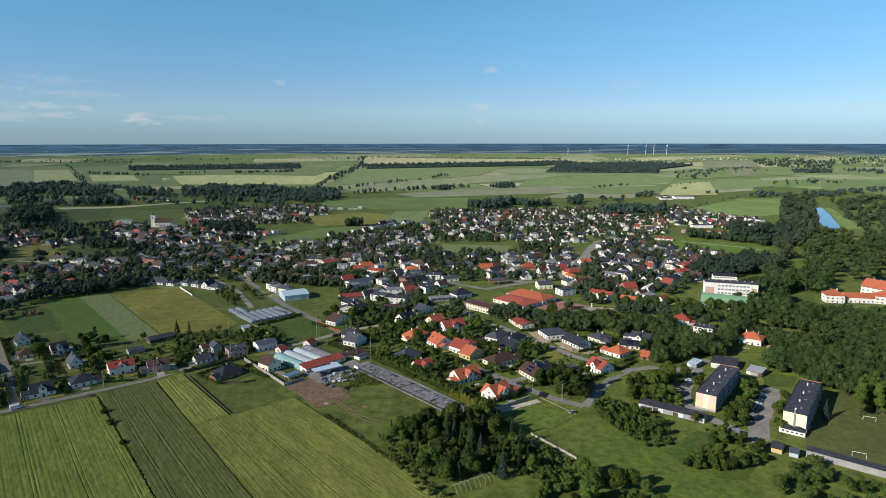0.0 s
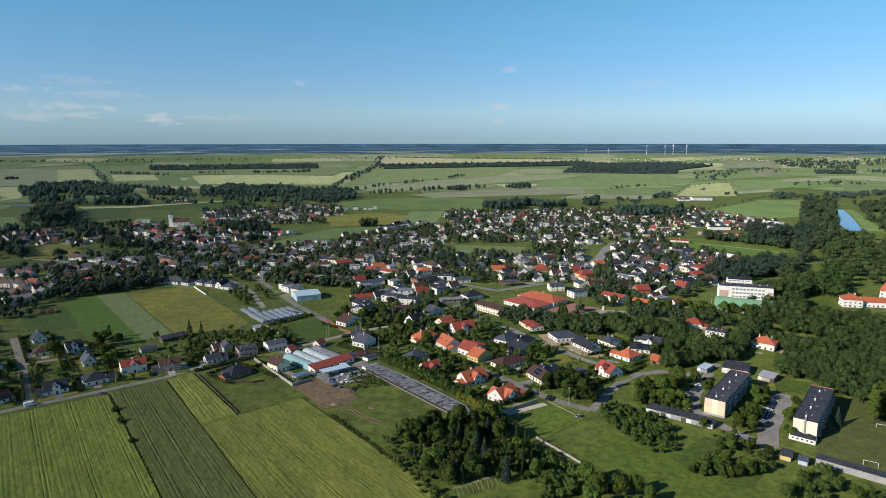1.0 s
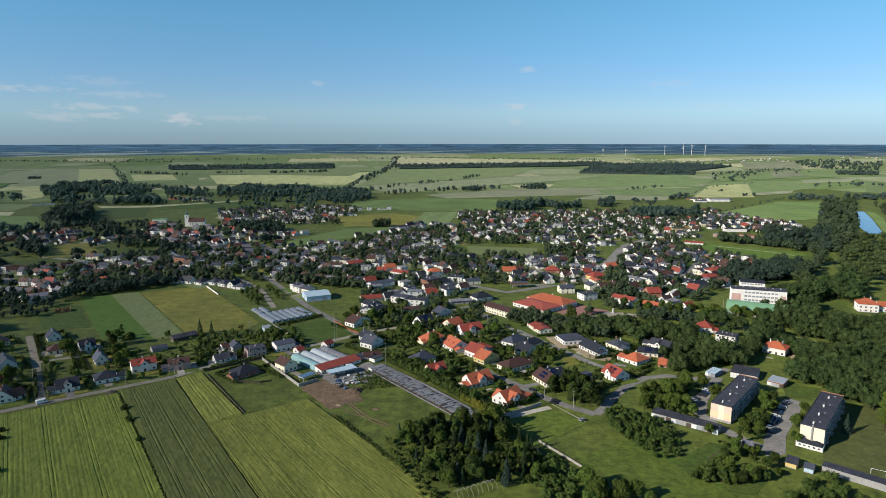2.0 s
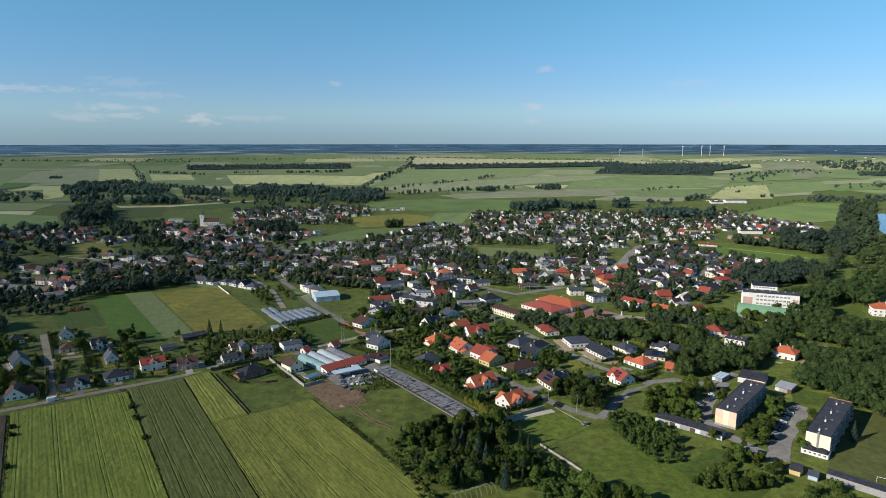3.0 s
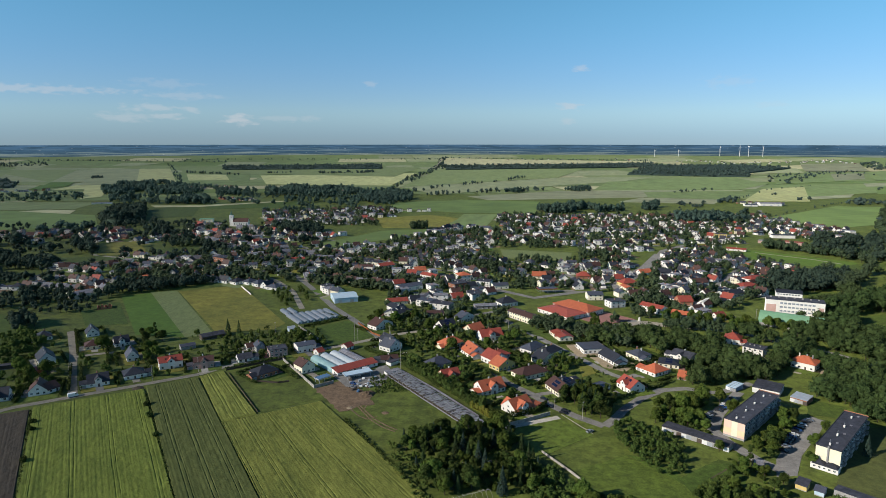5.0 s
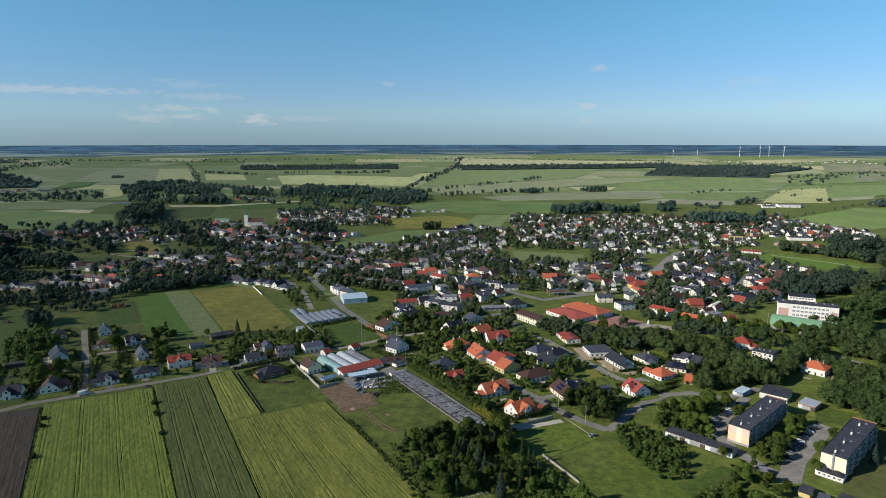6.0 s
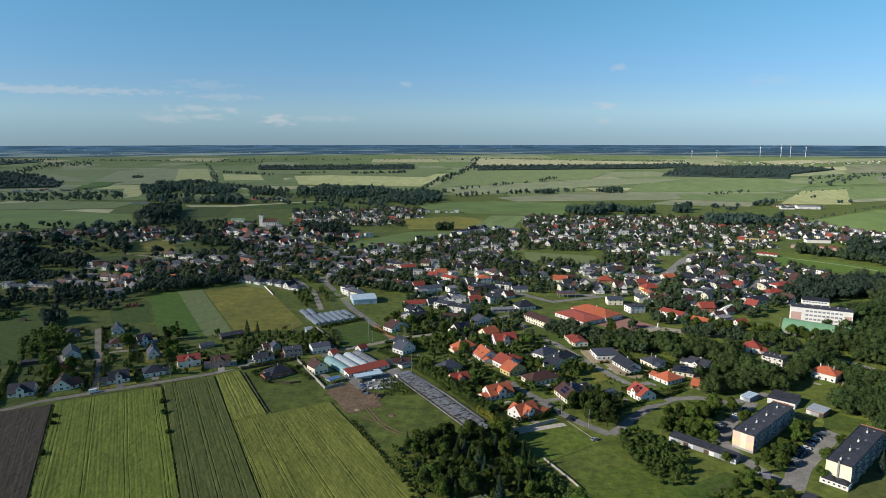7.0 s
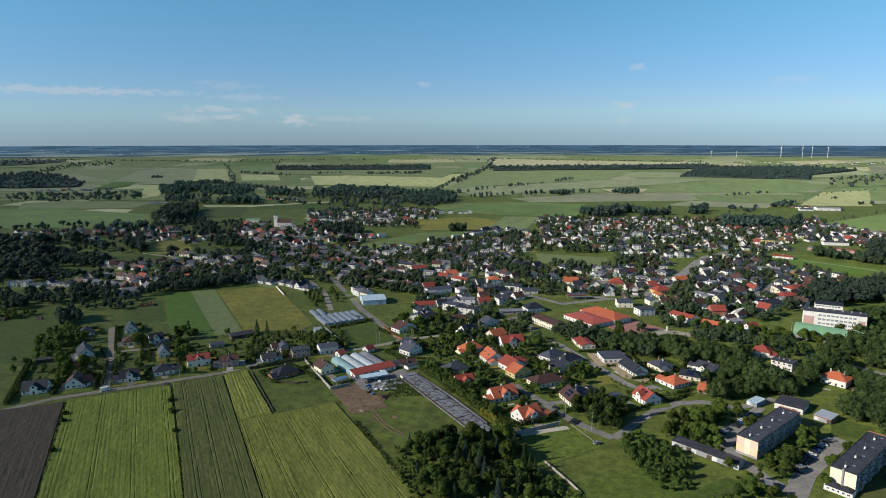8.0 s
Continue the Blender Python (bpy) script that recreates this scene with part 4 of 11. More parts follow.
def tree(kind, x, y, s=1.0, leaf="leaf", turn=None, rnd=random.Random(5)):
    var = rnd.randrange(3 if kind in ("broad", "bush") else 2)
    turn = rnd.uniform(0, 360) if turn is None else turn
    key = (kind, var, leaf)
    if key in TREES:
        m = pose(x, y, ground_z(x, y) - 0.1, 0, 0, turn) @ Matrix.Diagonal((s * rnd.uniform(0.9, 1.1), s * rnd.uniform(0.9, 1.1), s, 1))
        return copy_thing(TREES[key], m)
    rng = np.random.default_rng(len(TREES) + 11)
    np.random.seed(len(TREES) + 3)
    name = TREENAME[kind].replace(" ", "_")
    t = thing(name, x, y, turn, "%s %s with an uneven leafy crown" % (LEAFWORD[leaf], TREENAME[kind]), "bush" if kind == "bush" else "tree")
    trunk = Shape()
    if kind in ("broad", "tall", "pine", "bush", "sapling"):
        L = lumps_for("broad" if kind == "sapling" else kind, rng)
        per = {"broad": 115, "tall": 84, "bush": 66, "pine": 60, "sapling": 40}[kind]
        P, N = on_lumps(rng, L, per)
        S = rng.uniform(0.2, 0.48, size=len(P)) * {"broad": 1.0, "tall": 0.9, "bush": 0.7, "pine": 0.8, "sapling": 1.0}[kind]
        if kind == "sapling":
            P, S = P * 0.5, S * 0.5
        top = {"broad": 5.5, "tall": 12, "bush": 1.2, "pine": 9.5, "sapling": 2.8}[kind]
        r = {"broad": 0.28, "tall": 0.26, "bush": 0.08, "pine": 0.2, "sapling": 0.1}[kind]
        trunk.tube((0, 0, -0.3), (0.1, 0.05, top * 0.5), r, r * 0.75)
        trunk.tube((0.1, 0.05, top * 0.5), (0, 0, top), r * 0.75, r * 0.3)
        for i in range(4):
            q = L[i]
            k = 0.5 if kind == "sapling" else 1.0
            trunk.tube((0.05, 0, top * 0.45), (q[0] * k, q[1] * k, q[2] * k), r * 0.4, r * 0.12, 5)
    elif kind == "spruce":
        z = rng.uniform(0.6, 12.0, size=620)
        a = rng.uniform(0, 6.28, size=620)
        tier = 1 - 0.22 * np.abs(np.sin(z * 2.6))
        q = (12.4 - z) * 0.245 * tier * rng.uniform(0.72, 1.1, size=620)
        P = np.stack([q * np.cos(a), q * np.sin(a), z], axis=1)
        N = np.stack([np.cos(a), np.sin(a), np.full(620, 0.5)], axis=1) + rng.normal(scale=0.35, size=(620, 3))
        S = rng.uniform(0.2, 0.42, size=620) * (1.15 - z / 20)
        trunk.tube((0, 0, -0.3), (0, 0, 12.2), 0.2, 0.03)
    else:
        z = rng.uniform(0.1, 3.0, size=150)
        a = rng.uniform(0, 6.28, size=150)
        q = 0.55 * np.sqrt(np.clip(1.02 - (z / 3.1) ** 2, 0, 1)) * rng.uniform(0.85, 1.1, size=150)
        P = np.stack([q * np.cos(a), q * np.sin(a), z], axis=1)
        N = np.stack([np.cos(a), np.sin(a), np.full(150, 0.3)], axis=1) + rng.normal(scale=0.3, size=(150, 3))
        S = rng.uniform(0.12, 0.24, size=150)
        trunk.tube((0, 0, -0.2), (0, 0, 1.5), 0.07, 0.03)
    part("trunk", trunk.mesh("trunk", "bark"), t)
    cores = None
    if kind in ("broad", "tall", "bush", "pine"):
        cores = (np.array([q[:3] for q in L]), np.array([[q[3] * 0.72] * 3 for q in L]))
    part("crown", leaf_mesh("crown", P, N, S, [leaf], None, cores, 1), t)
    TREES[key] = t
    return t


def inside(p, poly):
    c, n = False, len(poly)
    for i in range(n):
        (x0, y0), (x1, y1) = poly[i], poly[i - 1]
        if (y0 > p[1]) != (y1 > p[1]) and p[0] < (x1 - x0) * (p[1] - y0) / (y1 - y0) + x0:
            c = not c
    return c


def scatter(poly, n, seed, gap, spread=0.0):
    """Up to n free places in a plot, no two closer than spread."""
    rnd = random.Random(seed)
    xs, ys = [p[0] for p in poly], [p[1] for p in poly]
    box = (min(xs), max(xs), min(ys), max(ys))
    near = [t for t in TAKEN if box[0] - 30 < t[0] < box[1] + 30 and box[2] - 30 < t[1] < box[3] + 30]
    out, cells = [], {}
    for _ in range(n * 12):
        if len(out) >= n:
            break
        p = (rnd.uniform(box[0], box[1]), rnd.uniform(box[2], box[3]))
        if not inside(p, poly):
            continue
        if any(abs(p[0] - a) < r + gap and abs(p[1] - b) < r + gap and math.hypot(p[0] - a, p[1] - b) < r + gap for a, b, r in near):
            continue
        if spread:
            c = (int(p[0] // spread), int(p[1] // spread))
            if any(math.hypot(p[0] - q[0], p[1] - q[1]) < spread for i in (-1, 0, 1) for j in (-1, 0, 1) for q in cells.get((c[0] + i, c[1] + j), ())):
                continue
            cells.setdefault(c, []).append(p)
        out.append(p)
    return out


def grove(kinds, small, large, n, seed, *poly, gap=1.0, spread=3.0):
    """Single trees and bushes spread over a plot. kinds: (kind, leaf) pairs."""
    rnd = random.Random(seed)
    for x, y in scatter(poly, n, seed, gap, spread):
        k, leaf = rnd.choice(kinds)
        tree(k, x, y, rnd.uniform(small, large), leaf, rnd.uniform(0, 360), rnd)


def woods(label, n, tall, seed, *poly, mt="wood_mass", quads=44, gap=2.0, spread=3.0, name="woodland", narrow=1.0, core=False, clump=0.0):
    """A wood seen from afar: many crowns of tilted leaf clumps in one mesh. core: the closed mass of stems and leaves within a dense wood. clump: trees stand in groups, so many per metre."""
    rng = np.random.default_rng(seed)
    np.random.seed(seed)
    Ps, Ns, Ss, Cs, Rs = [], [], [], [], []
    trunks = Shape()
    for x, y in scatter(poly, n, seed, gap, spread):
        h = tall * rng.uniform(0.55, 1.15)
        if clump:
            group = noise.noise((x * clump, y * clump, seed * 1.7)) + 0.5 * noise.noise((x * clump * 2.6, y * clump * 2.6, seed))
            if group < -0.08:
                continue
            h *= 0.8 + 0.5 * min(1.0, group + 0.2)
        r = h * rng.uniform(0.27, 0.42) * narrow
        z0 = ground_z(x, y)
        k = 5 if quads < 60 else 9
        a = rng.uniform(0, 6.28) + np.arange(k) * 2.4
        e = np.linspace(1.35, -0.95, k) + rng.uniform(-0.25, 0.25, size=k)
        q0 = np.cos(e) * r * rng.uniform(0.5, 0.72, size=k)
        c = np.stack([q0 * np.cos(a), q0 * np.sin(a), h * (0.47 + 0.3 * np.sin(e))], axis=1)
        c[0] = (0, 0, 0.48 * h)
        R = rng.uniform(0.42, 0.62, size=k) * (1.1 if k == 5 else 1.0)
        R[0] = 0.82
        w = rng.integers(0, k, size=quads)
        q = rng.normal(size=(quads, 3))
        q /= np.linalg.norm(q, axis=1, keepdims=True)
        q[:, 2] = np.where(q[:, 2] < -0.3, -q[:, 2], q[:, 2])
        p = c[w] + q * np.array([r, r, h * 0.44]) * R[w][:, None] * rng.uniform(0.84, 1.12, size=(quads, 1))
        p[:, 2] = np.clip(p[:, 2], 0.1, None)
        Ps.append(p + np.array([x, y, z0]))
        kc = min(k, 6)
        Cs.append(c[:kc] + np.array([x, y, z0]))
        Rs.append(np.array([r, r, h * 0.44]) * R[:kc, None] * (0.9 if quads < 100 else 0.8))
        Ns.append(q + rng.normal(scale=0.42, size=q.shape))
        Ss.append(rng.uniform(0.5, 1.0, size=quads) * h * (0.082 * math.sqrt(44 / quads) if quads < 160 else 0.046))
        trunks.tube((x, y, z0 - 0.3), (x, y, z0 + h * 0.5), h * 0.022, h * 0.012, 4, 0, False)
    if not Ps:
        return None
    if core:
        n0 = len(poly)
        cx, cy = sum(p[0] for p in poly) / n0, sum(p[1] for p in poly) / n0
        ring = [(cx + (p[0] - cx) * 0.97, cy + (p[1] - cy) * 0.97) for p in poly]
        trunks.poly([(p[0], p[1], ground_z(*p) + tall * 0.34) for p in ring])
        for i in range(n0):
            p, q = ring[i], ring[(i + 1) % n0]
            trunks.poly([(p[0], p[1], ground_z(*p) - 0.2), (q[0], q[1], ground_z(*q) - 0.2), (q[0], q[1], ground_z(*q) + tall * 0.34), (p[0], p[1], ground_z(*p) + tall * 0.34)])
    me = leaf_mesh(name, np.concatenate(Ps), np.concatenate(Ns), np.concatenate(Ss), [mt, mt if core else "bark"], trunks, (np.concatenate(Cs), np.concatenate(Rs)), 1 if quads > 160 else 0)
    return tagged(new(name, me), label, "trees", kind="stuff")


def treeline(label, n, tall, seed, *pts, mt="wood_mass", wide=6.0, quads=44, narrow=1.0):
    """A row of trees along a bent line."""
    P = [Vector(p) for p in pts]
    for i in range(len(P) - 1):
        t = (P[i + 1] - P[i]).normalized()
        q = Vector((-t.y, t.x)) * wide / 2
        share = max(1, int(n * (P[i + 1] - P[i]).length / sum((P[j + 1] - P[j]).length for j in range(len(P) - 1))))
        woods(label, share, tall, seed + i, tuple(P[i] + q), tuple(P[i + 1] + q), tuple(P[i + 1] - q), tuple(P[i] - q), mt=mt, quads=quads, gap=0.0, spread=0.0, name="tree_row", narrow=narrow)


def hedge(label, high, wide, *pts, mt="thuja", rough=0.25, name="hedge"):
    P = [Vector(p) for p in pts]
    rng = np.random.default_rng(int(abs(P[0].x) * 7 + abs(P[0].y)))
    A, B, C = [], [], []
    for i in range(len(P) - 1):
        d = P[i + 1] - P[i]
        t = d.normalized()
        nr = Vector((-t.y, t.x))
        n = int(d.length * (high * 2 + wide) * 2.6) + 4
        u = rng.uniform(0, d.length, n)
        k = rng.uniform(0, 2 * high + wide, n)
        side = np.where(k < high, -1.0, np.where(k > high + wide, 1.0, 0.0))
        off = np.where(side == 0, k - high - wide / 2, side * wide / 2)
        z = np.where(side == 0, high, np.where(side < 0, k, 2 * high + wide - k))
        z = z * (1 + rng.normal(scale=rough * 0.5, size=n))
        A.append(np.stack([P[i].x + t.x * u + nr.x * off, P[i].y + t.y * u + nr.y * off, z], axis=1) + rng.normal(scale=rough * 0.4, size=(n, 3)))
        B.append(np.stack([nr.x * side, nr.y * side, np.where(side == 0, 1.0, 0.2)], axis=1) + rng.normal(scale=0.4, size=(n, 3)))
        C.append(rng.uniform(0.3, 0.55, n))
    me = leaf_mesh(name, np.concatenate(A), np.concatenate(B), np.concatenate(C), [mt])
    ob = new(name, me)
    return tagged(ob, label, "hedge", "garden hedges")


def wall_line(mt, high, thick, label, *pts, name="garden_wall", step=4.0):
    """A wall in bays between piers, with a coping."""
    P = [Vector(p) for p in pts]
    w = thing(name, P[0].x, P[0].y, 0, label, "wall", z=0)
    for i in range(len(P) - 1):
        d = P[i + 1] - P[i]
        rot = math.degrees(math.atan2(d.y, d.x))
        n = max(1, int(d.length / step))
        for k in range(n):
            a = P[i].lerp(P[i + 1], k / n) - P[0]
            ln = d.length / n
            me = shared(("bay", mt, high, thick, round(ln, 2)), lambda: Shape().box(0.15, ln - 0.15, -thick / 2, thick / 2, 0, high).box(0.1, ln - 0.1, -thick / 2 - 0.05, thick / 2 + 0.05, high, high + 0.07).mesh("wall_panel", mt))
            part("wall_panel", me, w, pose(a.x, a.y, 0, 0, 0, rot))
            me = shared(("pier", mt, high, thick), lambda: Shape().box(-0.15, 0.15, -thick / 2 - 0.06, thick / 2 + 0.06, 0, high + 0.15).mesh("pier", mt))
            part("pier", me, w, pose(a.x, a.y, 0, 0, 0, rot))
    return w


def fence(mt, high, label, *pts, step=2.5, name="fence"):
    P = [Vector(p) for p in pts]
    w = thing(name, P[0].x, P[0].y, 0, label, "fence", z=0)
    for i in range(len(P) - 1):
        d = P[i + 1] - P[i]
        rot = math.degrees(math.atan2(d.y, d.x))
        n = max(1, int(d.length / step))
        ln = d.length / n

        def panel():
            s = Shape()
            c = int(ln / 0.3)
            front, rear = [], []
            for k in range(c):
                x0 = k * ln / c
                for x, y in ((x0 + 0.03, 0.02), (x0 + 0.04, -0.03), (x0 + 0.22, -0.03), (x0 + 0.23, 0.02)):
                    front.append((x, y))
            prof = front + [(front[-1][0], 0.05), (front[0][0], 0.05)]
            m = len(prof)
            s.v += [(x, y, 0.08) for x, y in prof] + [(x, y, high) for x, y in prof]
            for q in range(m):
                t = (q + 1) % m
                s.f.append((q, t, m + t, m + q))
            s.f.append(tuple(m + q for q in range(m)))
            s.m += [0] * len(s.f)
            return s.mesh("fence_panel", mt)
        for k in range(n):
            a = P[i].lerp(P[i + 1], k / n) - P[0]
            part("fence_panel", shared(("fence", mt, high, round(ln, 2)), panel), w, pose(a.x, a.y, 0, 0, 0, rot))
            part("post", shared(("fpost", mt, high), lambda: Shape().box(-0.06, 0.06, -0.06, 0.06, 0, high + 0.12).mesh("post", mt)), w, pose(a.x, a.y, 0, 0, 0, rot))
    return w


# ---- vehicles and street things ----
CARS = {}


def car(x, y, rot, paint="paint_silver", kind="car"):
    key = (paint, kind)
    if key in CARS:
        return copy_thing(CARS[key], pose(x, y, 0.06, 0, 0, rot))
    word = paint.split("_")[1]
    c = thing(kind, x, y, rot, "parked %s %s with dark windows" % (word, "passenger car" if kind == "car" else "delivery van"), kind, "parked cars", z=0.06)
    s = Shape()
    if kind == "car":
        prof = [(-2.15, 0.35), (2.15, 0.35), (2.2, 0.7), (2.0, 0.88), (1.0, 0.98), (0.45, 1.42), (-1.2, 1.46), (-1.95, 1.0), (-2.2, 0.9)]
        s.extrude_y([(p[0], p[1]) for p in prof], -0.88, 0.88)
        wx = (-1.35, 1.35)
    else:
        prof = [(-2.7, 0.4), (2.7, 0.4), (2.75, 0.9), (2.1, 1.25), (1.6, 2.3), (-2.6, 2.4), (-2.75, 2.2)]
        s.extrude_y(prof, -0.98, 0.98)
        wx = (-1.7, 1.7)
    part("body", s.mesh("body", paint), c)
    if kind == "car":
        side, fronts = [(-1.5, 1.0), (0.75, 1.0), (0.38, 1.36), (-1.15, 1.39)], [("windscreen", (0.98, 1.0, 0.5, 1.4)), ("rear_window", (-1.9, 1.06, -1.27, 1.45))]
        half = 0.86
    else:
        side, fronts = [(1.0, 1.35), (1.95, 1.35), (1.6, 2.05), (1.0, 2.05)], [("windscreen", (2.13, 1.3, 1.66, 2.25))]
        half = 0.96
    for q in (-1, 1):
        g = Shape().extrude_y(side, q * half if q > 0 else -half - 0.04, half + 0.04 if q > 0 else -half)
        part("side_window", g.mesh("side_window", "glass"), c, None, "dark glass")
    for nm, (xa, za, xb, zb) in fronts:
        g = Shape()
        sg = 0.02 if xa > 0 else -0.02
        g.poly([(xa + sg, -0.75, za), (xa + sg, 0.75, za), (xb + sg, 0.7, zb), (xb + sg, -0.7, zb)] if xa > 0 else [(xa + sg, 0.75, za), (xa + sg, -0.75, za), (xb + sg, -0.7, zb), (xb + sg, 0.7, zb)])
        part(nm, g.mesh(nm, "glass"), c, None, "dark glass")
    wh = shared(("wheel",), lambda: Shape().tube((0, -0.11, 0), (0, 0.11, 0), 0.33, 0.33, 12).mesh("wheel", "rubber"))
    for a in wx:
        for b in (-0.8, 0.8):
            part("wheel", wh, c, pose(a, b, 0.33))
    CARS[key] = c
    return c


def pole(x, y, high=9.0, arms=1, rot=0, kind="utility_pole"):
    p = thing(kind, x, y, rot, "slim grey concrete pole with a cross arm", "pole", "utility poles")
    part("mast", shared(("mast", high), lambda: Shape().tube((0, 0, -0.2), (0, 0, high), 0.16, 0.1, 8).mesh("mast", "concrete")), p)
    for i in range(arms):
        me = shared(("arm",), lambda: Shape().box(-0.9, 0.9, -0.06, 0.06, -0.06, 0.06).box(-0.8, -0.7, -0.05, 0.05, 0.06, 0.25).box(0.7, 0.8, -0.05, 0.05, 0.06, 0.25).mesh("cross_arm", "concrete"))
        part("cross_arm", me, p, pose(0, 0, high - 0.4 - 0.8 * i))
    return p


def goal(x, y, rot, wide=5.5, high=2.1):
    g = thing("football_goal", x, y, rot, "white tubular football goal on grass", "goal", "football goals")
    for q in (-1, 1):
        part("goal_post", Shape().tube((q * wide / 2, 0, 0), (q * wide / 2, 0, high), 0.09, 0.09, 8).mesh("goal_post", "trim_white"), g)
        part("brace", Shape().tube((q * wide / 2, 0, high), (q * wide / 2, 1.4, 0), 0.05, 0.05, 6).mesh("brace", "trim_white"), g)
    part("crossbar", Shape().tube((-wide / 2, 0, high), (wide / 2, 0, high), 0.09, 0.09, 8).mesh("crossbar", "trim_white"), g)
    return g


def turbine(x, y, high, turn):
    t = thing("wind_turbine", x, y, turn, "white wind turbine with three blades on far fields", "wind turbine", "wind turbines")
    part("tower", Shape().tube((0, 0, -5), (0, 0, high), high * 0.028, high * 0.017, 10).mesh("tower", "trim_white"), t)
    na = part("nacelle", Shape().box(-1.6, 1.6, -3, 5, high - 1.5, high + 2).mesh("nacelle", "trim_white"), t)
    for k in range(3):
        w = radians(90 + 120 * k + turn)
        L = high * 0.42
        s = Shape()
        s.tube((0, -3.5, high), (L * math.cos(w), -3.5, high + L * math.sin(w)), high * 0.012, high * 0.004, 6)
        part("blade", s.mesh("blade", "trim_white"), na)
    return t


# ---- special buildings ----
def block(x, y, long, wide, rot, high, gable, label, annex=0):
    """A three-storey block of flats with a felt roof. x runs along its length, its lit end wall looks to -x."""
    b = thing("apartment_block", x, y, rot, label, "apartment block", "apartment blocks")
    TAKEN.append((x, y, wide * 0.7))
    for k in range(-2, 3):
        a = radians(rot)
        TAKEN.append((x + math.cos(a) * long * k / 5, y + math.sin(a) * long * k / 5, wide * 0.75))
    X, Y = long / 2, wide / 2
    s = Shape()
    s.box(-X, X, -Y, Y, 0, high)
    s.box(-X - 0.05, X + 0.05, -Y - 0.05, Y + 0.05, 0, 1.1, 1)
    part("wall", s.mesh("wall", gable, "grey"), b)
    # grey sheets over both long walls paint in the shade of these sides
    for q in (-1, 1):
        part("side_cladding", Shape().box(-X + 0.3, X - 0.3, q * Y - 0.02, q * Y + 0.02, 1.12, high).mesh("side_cladding", "grey"), b, None, "long side wall with its shade painted grey")
    r = Shape()
    r.box(-X - 0.2, X + 0.2, -Y - 0.2, Y + 0.2, high, high + 0.2)
    for q in ((-X - 0.2, X + 0.2, -Y - 0.2, -Y), (-X - 0.2, X + 0.2, Y, Y + 0.2), (-X - 0.2, -X, -Y, Y), (X, X + 0.2, -Y, Y)):
        r.box(*q, high + 0.2, high + 0.42)
    ro = part("roof", r.mesh("roof", "roof_felt"), b)
    part("parapet", Shape().box(X - 0.1, X + 0.25, -Y - 0.22, Y + 0.22, high + 0.42, high + 0.75).mesh("parapet", "brick"), ro, None, "brick fire wall edge")
    for k in (-0.86, -0.35, 0.15, 0.7):
        c = part("chimney", Shape().box(-0.55, 0.55, -0.3, 0.3, 0, 0.8).box(-0.62, 0.62, -0.37, 0.37, 0.8, 0.9).mesh("chimney", "white"), ro, pose(X * k, 0.4, high + 0.2))
        part("aerial", Shape().tube((0, 0, 0.9), (0, 0, 2.8), 0.04, 0.03, 5).tube((-0.6, 0, 2.4), (0.6, 0, 2.4), 0.03, 0.03, 5).tube((-0.4, 0, 1.9), (0.4, 0, 1.9), 0.03, 0.03, 5).mesh("aerial", "steel"), c)
        part("roof_hatch", Shape().box(-0.5, 0.5, -0.5, 0.5, 0, 0.35).mesh("roof_hatch", "roof_fibre"), ro, pose(X * k + 4, -1.6, high + 0.2))
    if annex:
        an = part("entrance_annex", Shape().box(-X - 4.2, -X, -Y - 0.4, Y + 0.6, 0, 2.3).mesh("entrance_annex", "white"), b)
        for q in (-0.5, 0.5):
            s = Shape()
            hip_roof(s, 4.8, wide / 2 + 0.4, 2.3, 3.9)
            part("annex_roof", s.mesh("annex_roof", "roof_dark"), an, pose(-X - 2.0, q * wide / 2, 0))
        for k in range(5):
            part("window", window_mesh(1.1, 0.9), an, pose(0, 0, 0, 0, 0, -90) @ pose((k - 2) * 2.0, -X - 4.2, 1.3))
        part("flue", Shape().box(-X - 0.5, -X, -0.35, 0.35, 2.0, high + 0.9).mesh("flue", "grey"), b)
    else:
        part("end_panel", Shape().box(-X - 0.03, -X, -1.5, 1.3, 1.1, high).mesh("end_panel", "cream"), b, None, "pale cream stripe")
        for y0, y1 in ((-Y, -1.5), (1.3, Y)):
            part("end_panel", Shape().box(-X - 0.03, -X, y0 + 0.02, y1 - 0.02, 2.2, high * 0.55).mesh("end_panel", "pale_yellow"), b, None, "pale yellow square")
    levels = 3
    lv_h = (high - 1.4) / levels
    n = int(long / 3.4)
    bal = shared(("balcony",), lambda: Shape().box(-1.5, 1.5, -1.2, 0, -0.12, 0.05).box(-1.5, 1.5, -1.22, -1.15, 0.05, 1.0).box(-1.5, -1.44, -1.2, 0, 0.05, 1.0).box(1.44, 1.5, -1.2, 0, 0.05, 1.0).mesh("balcony", "grey"))
    for lv in range(levels):
        z = 1.4 + lv_h * lv
        for i in range(n):
            u = (i + 0.5) / n * long - X
            for turn in (0, 180):
                m = pose(0, 0, 0, 0, 0, turn) @ pose(u, -Y, z + 1.5)
                part("window", window_mesh(1.7, 1.45), b, m @ pose(0, -0.03, 0))
                if turn == 0 and i % 3 == 1:
                    part("balcony", bal, b, pose(u, -Y, z + 0.1))
    for i in range(0, n, 3):
        part("door", door_mesh(1.5, 2.2, "wood"), b, pose(0, 0, 0, 0, 0, 180) @ pose((i + 0.9) / n * long - X, -Y, 0.1))
    return b


